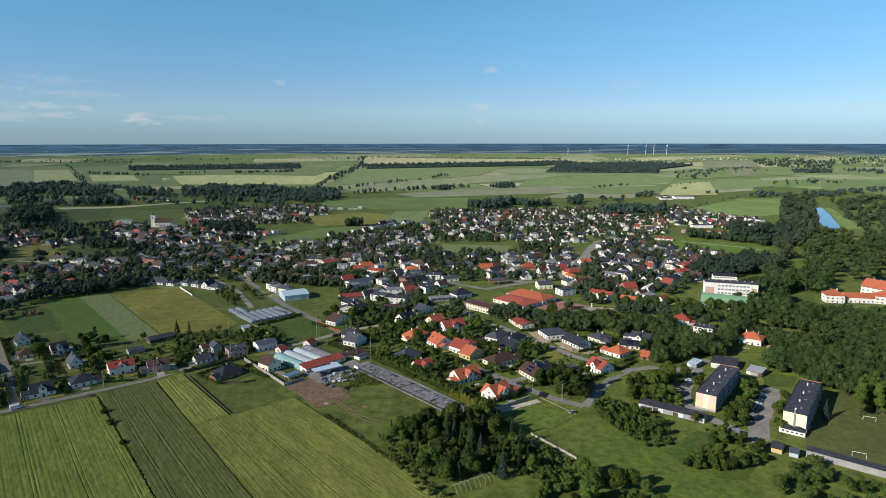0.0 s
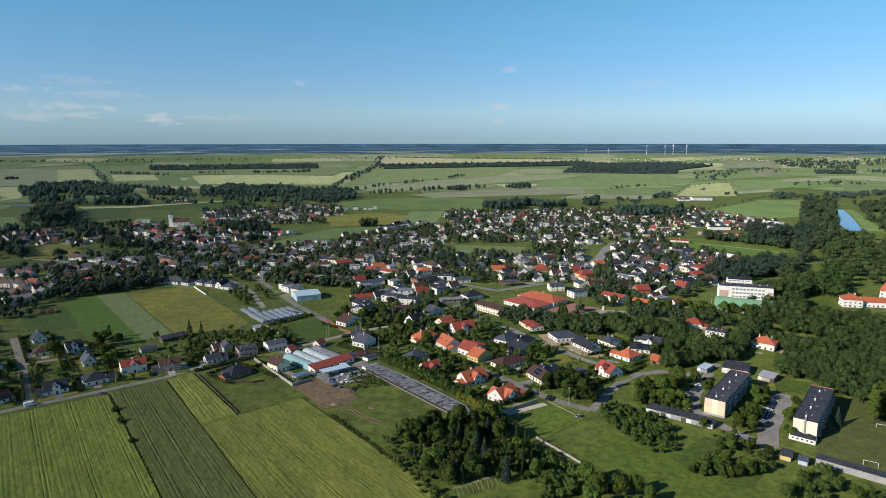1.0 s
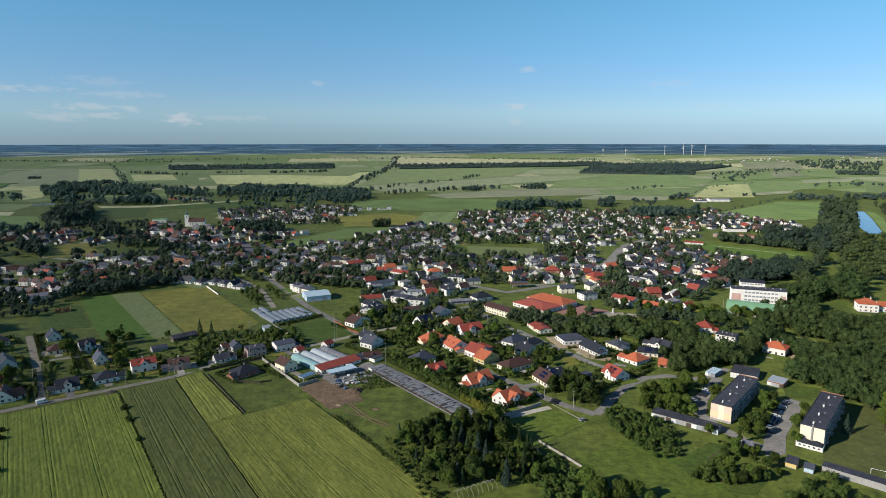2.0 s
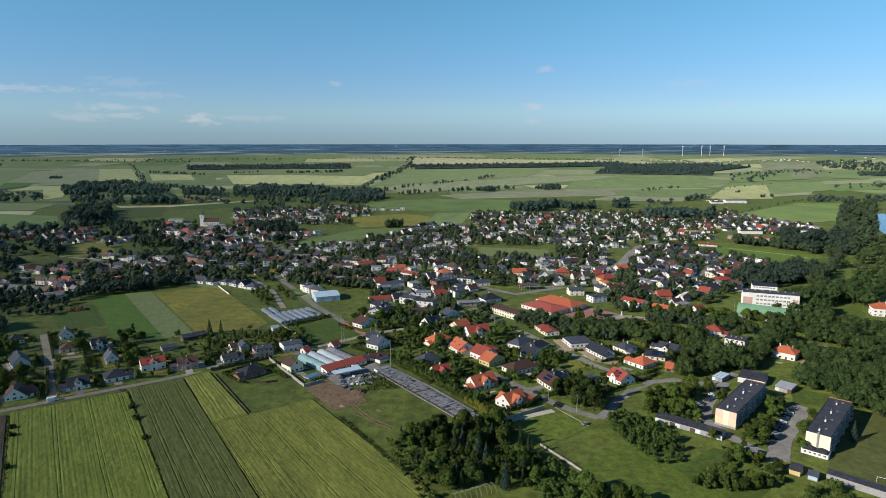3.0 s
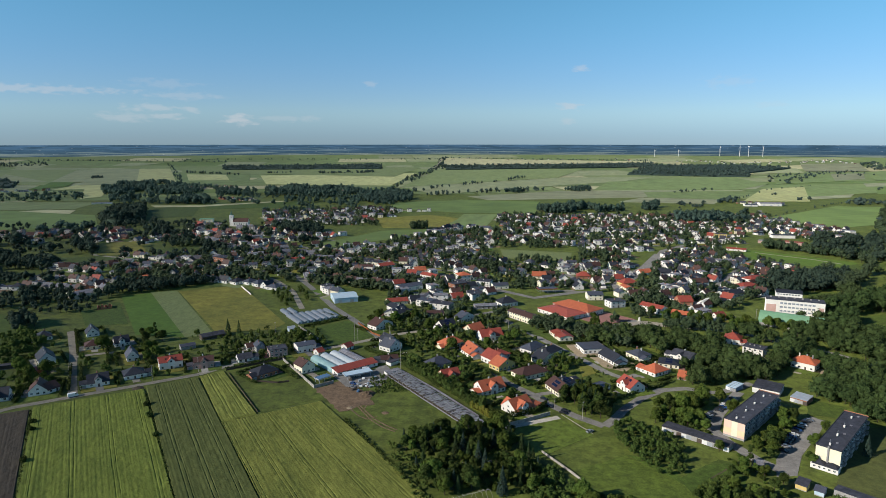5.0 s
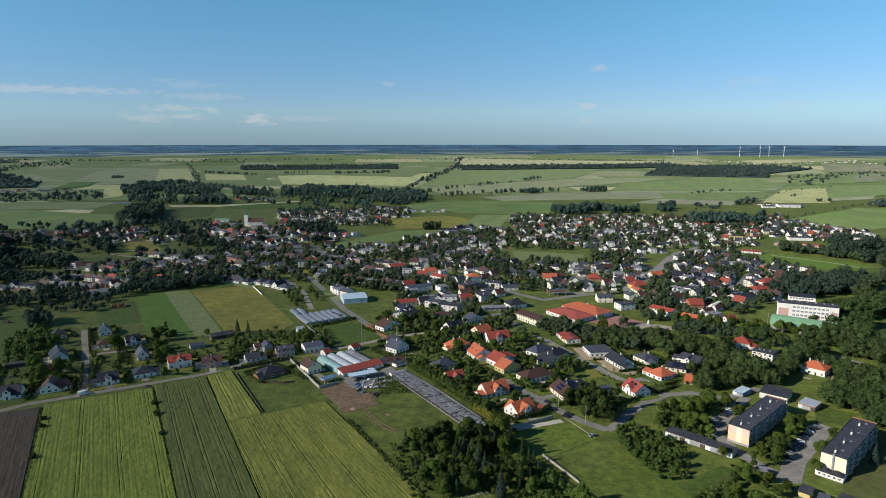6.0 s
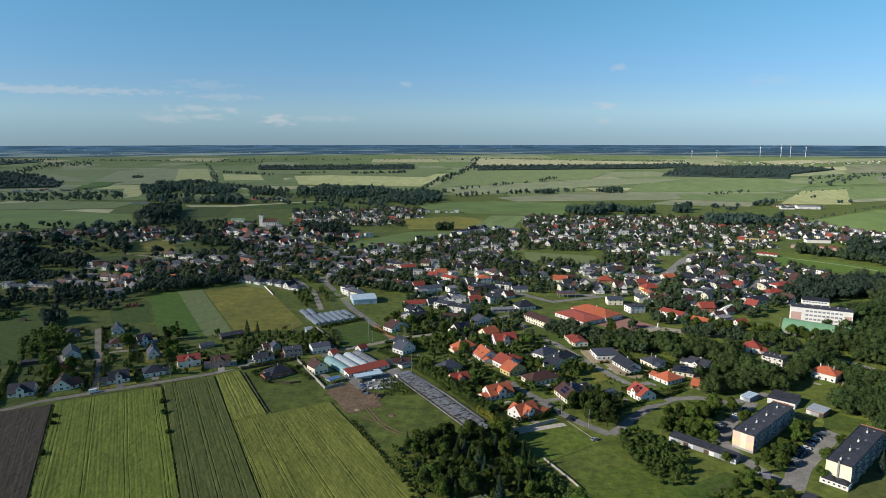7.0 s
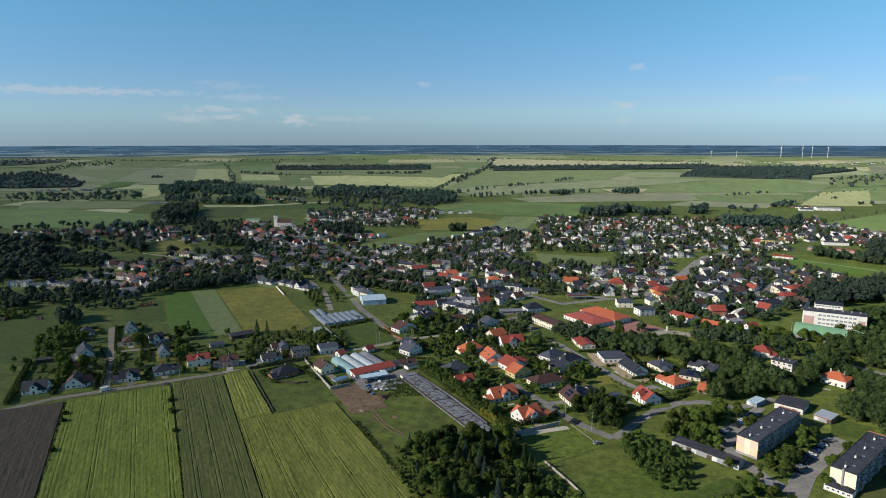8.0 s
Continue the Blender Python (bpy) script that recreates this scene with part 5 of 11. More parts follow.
def tunnel(x, y, long, wide, rot, high, film, label, group=""):
    """A barrel-vaulted film greenhouse along local x."""
    t = thing("polytunnel", x, y, rot, label, "greenhouse", group)
    TAKEN.append((x, y, max(wide, long * 0.4)))
    n = 10
    prof = [(-wide / 2, 0)] + [(-wide / 2 * math.cos(math.pi * i / n), high * 0.35 + high * 0.65 * math.sin(math.pi * i / n)) for i in range(n + 1)] + [(wide / 2, 0)]
    part("cover", Shape().extrude_x(prof[::-1], -long / 2, long / 2).mesh("cover", film), t)
    k = max(2, int(long / 3.5))

    def rib():
        s = Shape()
        for a, b in zip(prof[:-1], prof[1:]):
            s.tube((0, a[0] * 1.01, a[1] + 0.03), (0, b[0] * 1.01, b[1] + 0.03), 0.05, 0.05, 4)
        return s.mesh("rib", "steel")
    me = shared(("rib", wide, high), rib)
    for i in range(k + 1):
        part("rib", me, t, pose(-long / 2 + long * i / k, 0, 0))
    part("door", door_mesh(1.6, 2.0, "trim_white"), t, pose(-long / 2, 0, 0, 0, 0, -90))
    return t


def ruin(x, y, long, wide, rot):
    """A derelict glasshouse: low walls, a frame of rafters and purlins, most of its glazing gone."""
    r = thing("derelict_greenhouse", x, y, rot, "long derelict greenhouse with bare grey rafters and missing glazing", "greenhouse")
    r.matrix_basis = r.matrix_basis @ Matrix.Diagonal((1, 1, 0.75, 1))
    a = radians(rot)
    for k in range(-8, 9):
        TAKEN.append((x + math.cos(a) * long * k / 17, y + math.sin(a) * long * k / 17, wide * 0.62))
    X = long / 2
    rnd = random.Random(4)
    part("floor_slab", Shape().box(-X, X, -wide / 2, wide / 2, 0, 0.12).mesh("floor_slab", "soil"), r)
    for q in (-1, 1):
        part("low_wall", Shape().box(-X, X, q * wide / 2 - 0.12, q * wide / 2 + 0.12, 0, 0.7).mesh("low_wall", "roof_fibre"), r)
    bay = wide / 2
    for b in (-0.5, 0.5):
        c = b * bay
        part("ridge_beam", Shape().box(-X, X, c - 0.08, c + 0.08, 2.5, 2.66).mesh("ridge_beam", "roof_fibre"), r)
    part("gutter", Shape().box(-X, X, -0.12, 0.12, 2.34, 2.42).mesh("gutter", "roof_fibre"), r)
    n = int(long / 1.6)

    def rafter():
        s = Shape()
        for b in (-0.5, 0.5):
            c = b * bay
            for q in (-1, 1):
                s.tube((0, c, 2.58), (0, c + q * bay / 2, 2.42), 0.07, 0.07, 4)
        return s.mesh("rafter", "slat_grey")
    me = shared(("rafter",), rafter)
    po = shared(("rpost",), lambda: Shape().box(-0.07, 0.07, -0.07, 0.07, 0, 2.2).mesh("post", "concrete"))
    pane = shared(("pane",), lambda: Shape().box(0.04, 0.76, 0, bay / 2 - 0.05, -0.02, 0.02).mesh("pane", "slat_grey"))
    pane2 = shared(("pane2",), lambda: Shape().box(0.04, 0.76, 0, bay / 2 - 0.05, -0.02, 0.02).mesh("pane", "roof_fibre"))
    pane3 = shared(("pane3",), lambda: Shape().box(0.04, 0.76, 0, bay / 2 - 0.05, -0.02, 0.02).mesh("pane", "roof_felt"))
    ang = math.degrees(math.atan2(0.16, bay / 2))
    for i in range(n):
        u = -X + i * long / n
        part("rafter", me, r, pose(u, 0, 0))
        if i % 3 == 0:
            for v in (-wide / 2, 0, wide / 2):
                part("post", po, r, pose(u, v, 0))
        for b, half in ((-0.5, 0), (-0.5, 0.8), (0.5, 0), (0.5, 0.8)):
            for q in (-1, 1):
                if rnd.random() < 0.86:
                    m = pose(u + half, b * bay, 2.64 + rnd.uniform(-0.06, 0.06)) @ pose(0, 0, 0, 0, 0, 0 if q > 0 else 180) @ pose(0 if q > 0 else -0.8, 0, 0, -ang + rnd.uniform(-3, 3), 0, 0)
                    part("pane", rnd.choice((pane, pane, pane, pane, pane2, pane2, pane3)), r, m)
    part("end_wall", Shape().box(-X - 4.6, -X - 0.4, -wide / 2, wide / 2, 0, 2.7).mesh("end_wall", "white"), r)
    part("end_roof", Shape().box(-X - 4.8, -X - 0.2, -wide / 2 - 0.2, wide / 2 + 0.2, 2.7, 2.9).mesh("end_roof", "roof_fibre"), r)
    return r


def church(x, y, rot):
    c = thing("church", x, y, rot, "white church with a tower, green spire and brown nave roof", "church")
    c.scale = (0.8, 0.8, 0.8)
    TAKEN.append((x + 14, y, 26))
    s = Shape()
    s.box(-4, 4, -4, 4, 0, 24)
    s.box(-4.3, 4.3, -4.3, 4.3, 16, 16.5)
    s.box(-4.4, 4.4, -4.4, 4.4, 23.6, 24.3)
    t = part("tower", s.mesh("tower", "white"), c)
    sp = Shape()
    for z0, z1, r0, r1 in ((24.3, 26.5, 4.6, 2.6), (26.5, 28.5, 2.0, 2.0), (28.5, 30, 2.6, 1.2), (30, 36, 0.9, 0.08)):
        sp.tube((0, 0, z0), (0, 0, z1), r0, r1, 8)
    part("spire", sp.mesh("spire", "copper"), t)
    for k in range(4):
        part("window", window_mesh(1.4, 3.2), t, pose(0, 0, 0, 0, 0, 90 * k) @ pose(0, -4, 19.5))
    n = Shape()
    n.extrude_x([(-8, 0), (8, 0), (8, 10), (0, 17), (-8, 10)], 4, 36)
    part("nave", n.mesh("nave", "white"), c)
    r = Shape()
    r.extrude_x(gable_profile(8.6, 9.6, 17.1, 0.3), 3.6, 36.4)
    part("roof", r.mesh("roof", "roof_brown"), c)
    for k in range(6):
        for turn in (0, 180):
            part("window", window_mesh(1.5, 4.0), c, pose(20, 0, 0, 0, 0, turn) @ pose(-12.5 + 5 * k, -8, 5.5))
    return c


def school(x, y, long, deep, rot, high):
    s0 = thing("school", x, y, rot, "long white four-storey school with pink stair bays", "school")
    a = radians(rot)
    for k in range(-3, 4):
        TAKEN.append((x + math.cos(a) * long * k / 7, y + math.sin(a) * long * k / 7, deep * 0.8))
    X, Y = long / 2, deep / 2
    part("wall", Shape().box(-X, X, -Y, Y, 0, high).mesh("wall", "white"), s0)
    ro = Shape().box(-X - 0.3, X + 0.3, -Y - 0.3, Y + 0.3, high, high + 0.35)
    rp = part("roof", ro.mesh("roof", "roof_felt"), s0)
    for k in range(7):
        part("roof_vent", Shape().box(-0.5, 0.5, -0.5, 0.5, 0, 1.0).mesh("roof_vent", "grey"), rp, pose(-X + 4 + k * (long - 8) / 6, 1.5, high + 0.35))
    for x0, x1 in ((-X + 0.5, -X + long * 0.18), (X - long * 0.1, X - 0.8)):
        part("stair_bay", Shape().box(x0, x1, -Y - 0.05, -Y + 0.1, 0.5, high * 0.72).mesh("stair_bay", "pink"), s0, None, "pale pink panels")
    for lv in range(4):
        for i in range(9):
            for turn in (0, 180):
                if turn == 180 and lv > 2:
                    continue
                m = pose(0, 0, 0, 0, 0, turn) @ pose(-X + long * (0.27 + 0.068 * i), -Y, 2.0 + lv * (high - 1.2) / 4)
                part("window", window_mesh(2.3, 1.6, "glass_pale"), s0, m)
    up = part("upper_block", Shape().box(-X * 0.62, X * 0.28, Y, Y + 12, 0, high + 3.6).mesh("upper_block", "white"), s0)
    part("upper_roof", Shape().extrude_x([(Y - 0.4, high + 3.6), (Y + 6, high + 5.6), (Y + 12.4, high + 3.6)], -X * 0.63, X * 0.29).mesh("upper_roof", "roof_dark"), up)
    for i in range(8):
        part("window", window_mesh(1.6, 1.0), up, pose(-X * 0.55 + i * long * 0.05, Y, high + 2.3))
    return s0


def vault_hall(x, y, long, wide, rot, high):
    """A sports hall under a green barrel roof."""
    h = thing("sports_hall", x, y, rot, "sports hall with a green barrel-vaulted metal roof", "hall")
    TAKEN.append((x, y, wide * 0.6))
    n = 12
    arc = [(-wide / 2 * math.cos(math.pi * i / n), 2.5 + (high - 2.5) * math.sin(math.pi * i / n)) for i in range(n + 1)]
    part("wall", Shape().extrude_x(([(-wide / 2, 0)] + arc + [(wide / 2, 0)])[::-1], -long / 2, long / 2).mesh("wall", "grey"), h)
    q = [(a[0] * 1.03, a[1] * 1.0 + 0.15) for a in arc]
    part("roof", Shape().extrude_x((q + [(a[0] * 0.98, a[1] - 0.1) for a in arc[::-1]])[::-1], -long / 2 - 0.3, long / 2 + 0.3).mesh("roof", "green_sheet"), h)
    return h


def hall(x, y, w, d, rot, eaves, ridge, wall, roofm, label, name="warehouse", ax="w", doors=2):
    """A large shed with a low-pitched roof and gates."""
    h = house(x, y, w, d, rot, eaves, ridge, "gable", wall, roofm, chimneys=0, wins=0, ax=ax, name=name, label=label, category="building", over=0.3)
    X, Y = (w / 2, d / 2) if ax == "w" else (d / 2, w / 2)
    for i in range(doors):
        part("gate", door_mesh(3.4, 3.2, "steel"), h, pose((i + 0.5) / doors * 2 * X - X, -Y, 0))
        part("window", window_mesh(2.2, 1.0), h, pose(0, 0, 0, 0, 0, 180) @ pose((i + 0.5) / doors * 2 * X - X, -Y, eaves - 1.2))
    part("gate", door_mesh(3.4, 3.2, "steel"), h, pose(0, 0, 0, 0, 0, -90) @ pose(0, -X, 0))
    return h


def garages(x, y, n, rot, roofm, wall, label, unit=3.2, deep=6.0, high=2.5):
    """A row of garages under one low roof, with a gate each; the gates look to -y."""
    g = thing("garage_row", x, y, rot, label, "garage", "garage rows")
    L = n * unit
    a = radians(rot)
    for k in range(-4, 5):
        TAKEN.append((x + math.cos(a) * L * k / 9, y + math.sin(a) * L * k / 9, deep * 0.7))
    part("wall", Shape().extrude_x([(-deep / 2, 0), (deep / 2, 0), (deep / 2, high + 0.5), (-deep / 2, high)], -L / 2, L / 2).mesh("wall", wall), g)
    part("roof", Shape().extrude_x([(-deep / 2 - 0.3, high - 0.03), (deep / 2 + 0.3, high + 0.53), (deep / 2 + 0.3, high + 0.7), (-deep / 2 - 0.3, high + 0.14)], -L / 2 - 0.2, L / 2 + 0.2).mesh("roof", roofm), g)
    for i in range(n):
        part("gate", door_mesh(2.5, 2.1, ("trim_white", "wood", "grey", "steel")[(i * 7) % 4]), g, pose(-L / 2 + (i + 0.5) * unit, -deep / 2, 0))
        part("roof_joint", shared(("joint", deep), lambda: Shape().extrude_x([(-deep / 2 - 0.3, high + 0.14), (deep / 2 + 0.3, high + 0.7), (deep / 2 + 0.3, high + 0.76), (-deep / 2 - 0.3, high + 0.2)], -0.05, 0.05).mesh("roof_joint", "roof_felt")), g, pose(-L / 2 + i * unit, 0, 0))
    return g


def canopy(x, y, w, d, rot, high, roofm, edge, label):
    """A flat canopy on posts."""
    c = thing("canopy", x, y, rot, label, "canopy")
    TAKEN.append((x, y, max(w, d) * 0.5))
    part("roof", Shape().box(-w / 2, w / 2, -d / 2, d / 2, high, high + 0.3).mesh("roof", roofm), c)
    part("fascia", Shape().box(-w / 2 - 0.06, w / 2 + 0.06, -d / 2 - 0.06, -d / 2, high - 0.3, high + 0.5).box(-w / 2 - 0.06, -w / 2, -d / 2, d / 2, high - 0.3, high + 0.5).mesh("fascia", edge), c)
    for a in (-0.42, 0.0, 0.42):
        for b in (-0.4, 0.4):
            part("post", shared(("cpost", high), lambda: Shape().box(-0.12, 0.12, -0.12, 0.12, 0, high).mesh("post", "steel")), c, pose(w * a, d * b, 0))
    return c


def heap(x, y, wide, high, mt, label):
    """A loose heap of earth or rubble."""
    n, m = 14, 6
    s = Shape()
    rows = []
    for j in range(m + 1):
        q = 1 - j / m
        rows.append([(wide / 2 * q * math.cos(6.283 * i / n) * (1 + 0.25 * noise.noise((i * 0.7, j, x))), wide / 2 * q * math.sin(6.283 * i / n) * (1 + 0.25 * noise.noise((i * 0.7, j + 9, y))), high * (1 - q ** 1.6) * (1 + 0.25 * noise.noise((i * 0.6, j * 0.8, x + y)))) for i in range(n)])
    for j in range(m):
        for i in range(n):
            k = (i + 1) % n
            s.poly([rows[j][i], rows[j][k], rows[j + 1][k], rows[j + 1][i]])
    ob = new("heap", s.mesh("heap", mt))
    ob.matrix_basis = pose(x, y, 0)
    return tagged(ob, label, "heap")


def hoop_frame(x, y, long, wide, rot, n=9):
    """The bare bent hoops of an old film tunnel, some leaning."""
    t = thing("hoop_frame", x, y, rot, "bare white hoops of an old film tunnel among bushes", "greenhouse frame")
    rnd = random.Random(9)

    def hoop():
        s = Shape()
        p = [(0, math.cos(math.pi * i / 10) * wide / 2, math.sin(math.pi * i / 10) * wide * 0.52) for i in range(11)]
        for i in range(10):
            s.tube(p[i], p[i + 1], 0.06, 0.06, 5)
        return s.mesh("hoop", "concrete")
    me = shared(("hoop", wide), hoop)
    for i in range(n):
        part("hoop", me, t, pose((i / (n - 1) - 0.5) * long, rnd.uniform(-0.2, 0.2), -0.1, 0, rnd.uniform(-12, 12), rnd.uniform(-6, 6)))
    part("ridge_rail", Shape().tube((-long / 2, 0, wide * 0.5), (long / 2, 0, wide * 0.5), 0.05, 0.05, 5).mesh("ridge_rail", "steel"), t)
    return t


def timbers(x, y, rot, n=9):
    """Fallen pale beams of a collapsed shed."""
    t = thing("fallen_timbers", x, y, rot, "pale fallen timbers of a collapsed shed in the copse", "timber")
    rnd = random.Random(3)
    me = shared(("beam",), lambda: Shape().box(-3, 3, -0.14, 0.14, 0, 0.16).mesh("beam", "concrete"))
    for i in range(n):
        part("beam", me, t, pose(rnd.uniform(-6, 6), rnd.uniform(-2.5, 2.5), 0.3 + 0.17 * i, 0, rnd.uniform(-9, 9), rnd.choice((0, 75)) + rnd.uniform(-14, 14)))
    return t


def monument(x, y, rot, high, wing):
    """A white stone monument on a stepped plinth."""
    t = thing("monument", x, y, rot, "tall white stone monument on a stepped plinth", "monument")
    part("plinth", Shape().box(-2, 2, -2, 2, 0, 0.3).box(-1.5, 1.5, -1.5, 1.5, 0.3, 0.6).mesh("plinth", "concrete"), t)
    part("shaft", Shape().tube((0, 0, 0.6), (0, 0, high), 1.0, 0.65, 4).mesh("shaft", "white"), t)
    if wing:
        part("wing", Shape().extrude_y([(-0.6, high - 0.2), (0.6, high - 0.2), (6.0, high + 3.6), (3.0, high + 3.2), (-2.6, high + 1.0)], -0.5, 0.5).mesh("wing", "white"), t)
    return t


def zebra(x, y, rot, n=6, long=3.0):
    """White bars of a crossing on the street."""
    for i in range(n):
        ob = structure("road_marking", shared(("bar", long), lambda: Shape().box(-0.25, 0.25, -long / 2, long / 2, 0, 0.012).mesh("road_marking", "trim_white")), "white painted bar of a street crossing", "road marking")
        ob.matrix_basis = pose(x, y, 0.075, 0, 0, rot) @ pose((i - n / 2) * 1.0, 0, 0)


def hut(x, y, rot, s=1.0):
    """A low A-shaped hut on a meadow."""
    h = thing("meadow_hut", x, y, rot, "small dark A-shaped wooden hut on grass", "hut", "meadow huts")
    part("roof", Shape().extrude_x(gable_profile(2.4 * s, 0, 2.8 * s), -2.2 * s, 2.2 * s).mesh("roof", "wood"), h)
    part("end_wall", Shape().extrude_x([(-2.2 * s, 0), (2.2 * s, 0), (0, 2.6 * s)], -2.0 * s, 2.0 * s).mesh("end_wall", "wood"), h)
    return h


def shell(x, y, w, d, rot):
    """A roofless brick shell of a house being built."""
    h = thing("unfinished_house", x, y, rot, "roofless unfinished house of orange bricks in the grass", "building site")
    for nm, q in (("front_wall", (-w / 2, w / 2, -d / 2, -d / 2 + 0.4)), ("back_wall", (-w / 2, w / 2, d / 2 - 0.4, d / 2)), ("side_wall", (-w / 2, -w / 2 + 0.4, -d / 2 + 0.4, d / 2 - 0.4)), ("side_wall", (w / 2 - 0.4, w / 2, -d / 2 + 0.4, d / 2 - 0.4)), ("inner_wall", (-0.2, 0.2, -d / 2 + 0.4, d / 2 - 0.4))):
        s = Shape()
        x0, x1, y0, y1 = q
        if x1 - x0 > 1:
            n = 4
            for i in range(n):
                a, e = x0 + (x1 - x0) * i / n, x0 + (x1 - x0) * (i + 1) / n
                s.box(a, e, y0, y1, 0, 1.0)
                s.box(a, a + (e - a) * 0.6, y0, y1, 1.0, 2.2 + 0.5 * (i % 2))
        else:
            s.box(x0, x1, y0, y1, 0, 2.2)
        part(nm, s.mesh(nm, "brick"), h)
    return h


def crate(x, y, rot, w, d, h, mt, label, name="crate"):
    """A slatted crate or stack on a pallet."""
    t = thing(name, x, y, rot, label, "crate", "yard goods")
    part("pallet", Shape().box(-w / 2, w / 2, -d / 2, d / 2, 0.1, 0.16).box(-w / 2, w / 2, -d / 2, -d / 2 + 0.12, 0, 0.1).box(-w / 2, w / 2, d / 2 - 0.12, d / 2, 0, 0.1).mesh("pallet", "wood"), t)
    part("load", Shape().box(-w / 2 + 0.05, w / 2 - 0.05, -d / 2 + 0.05, d / 2 - 0.05, 0.16, h).box(-w / 2, w / 2, -0.05, 0.05, h * 0.5, h * 0.6).mesh("load", mt), t)
    return t


# ---- rows of town houses ----
TOWN = {}
STYLE = {
    "mix": [("gable", "white", "roof_dark", 10, 9, 3.4, 7.4), ("flat", "white", "roof_felt", 10, 10, 6.0, 6.0), ("gable", "white", "roof_brown", 11, 9, 3.2, 7.0), ("gable", "white", "roof_felt", 11, 9, 3.6, 7.6), ("hip", "white", "roof_dark", 12, 11, 3.2, 6.0), ("gable", "cream", "roof_grey", 10, 9, 5.2, 7.6), ("flat", "white", "roof_fibre", 11, 9, 5.8, 5.8), ("gable", "white", "roof_brown", 10, 8, 3.2, 6.6), ("gable", "white", "roof_grey", 13, 8, 2.9, 4.6), ("gable", "white", "roof_red", 11, 9, 3.4, 7.2), ("flat", "white", "roof_fibre", 12, 10, 5.8, 5.8), ("flat", "white", "roof_grey", 12, 9, 3.2, 3.2)],
    "new": [("hip", "white", "roof_dark", 13, 11, 3.2, 6.2), ("gable", "white", "roof_dark", 12, 9, 3.4, 7.6), ("hip", "white", "roof_grey", 13, 11, 3.2, 6.0)],
    "terrace": [("flat", "white", "roof_felt", 11, 10, 6.2, 6.2), ("flat", "pink", "roof_fibre", 11, 10, 6.2, 6.2), ("gable", "white", "roof_brown", 11, 10, 5.6, 8.0), ("flat", "cream", "roof_felt", 12, 10, 6.0, 6.0)],
    "old": [("gable", "brick", "roof_brown", 12, 8, 3.0, 6.4), ("gable", "grey", "roof_fibre", 13, 8, 3.0, 6.0), ("gable", "cream", "roof_grey", 14, 8, 3.2, 6.4), ("gable", "white", "roof_brown", 12, 8, 4.6, 7.6), ("flat", "grey", "roof_felt", 12, 9, 5.6, 5.6), ("gable", "white", "roof_red", 12, 8, 3.2, 6.8)],
}


FAR = {}
FAR_MATS = ["white", "cream", "pink", "grey", "brick", "roof_dark", "roof_grey", "roof_red", "roof_brown", "roof_felt", "roof_fibre", "glass", "roof_orange", "gravel", "concrete"]


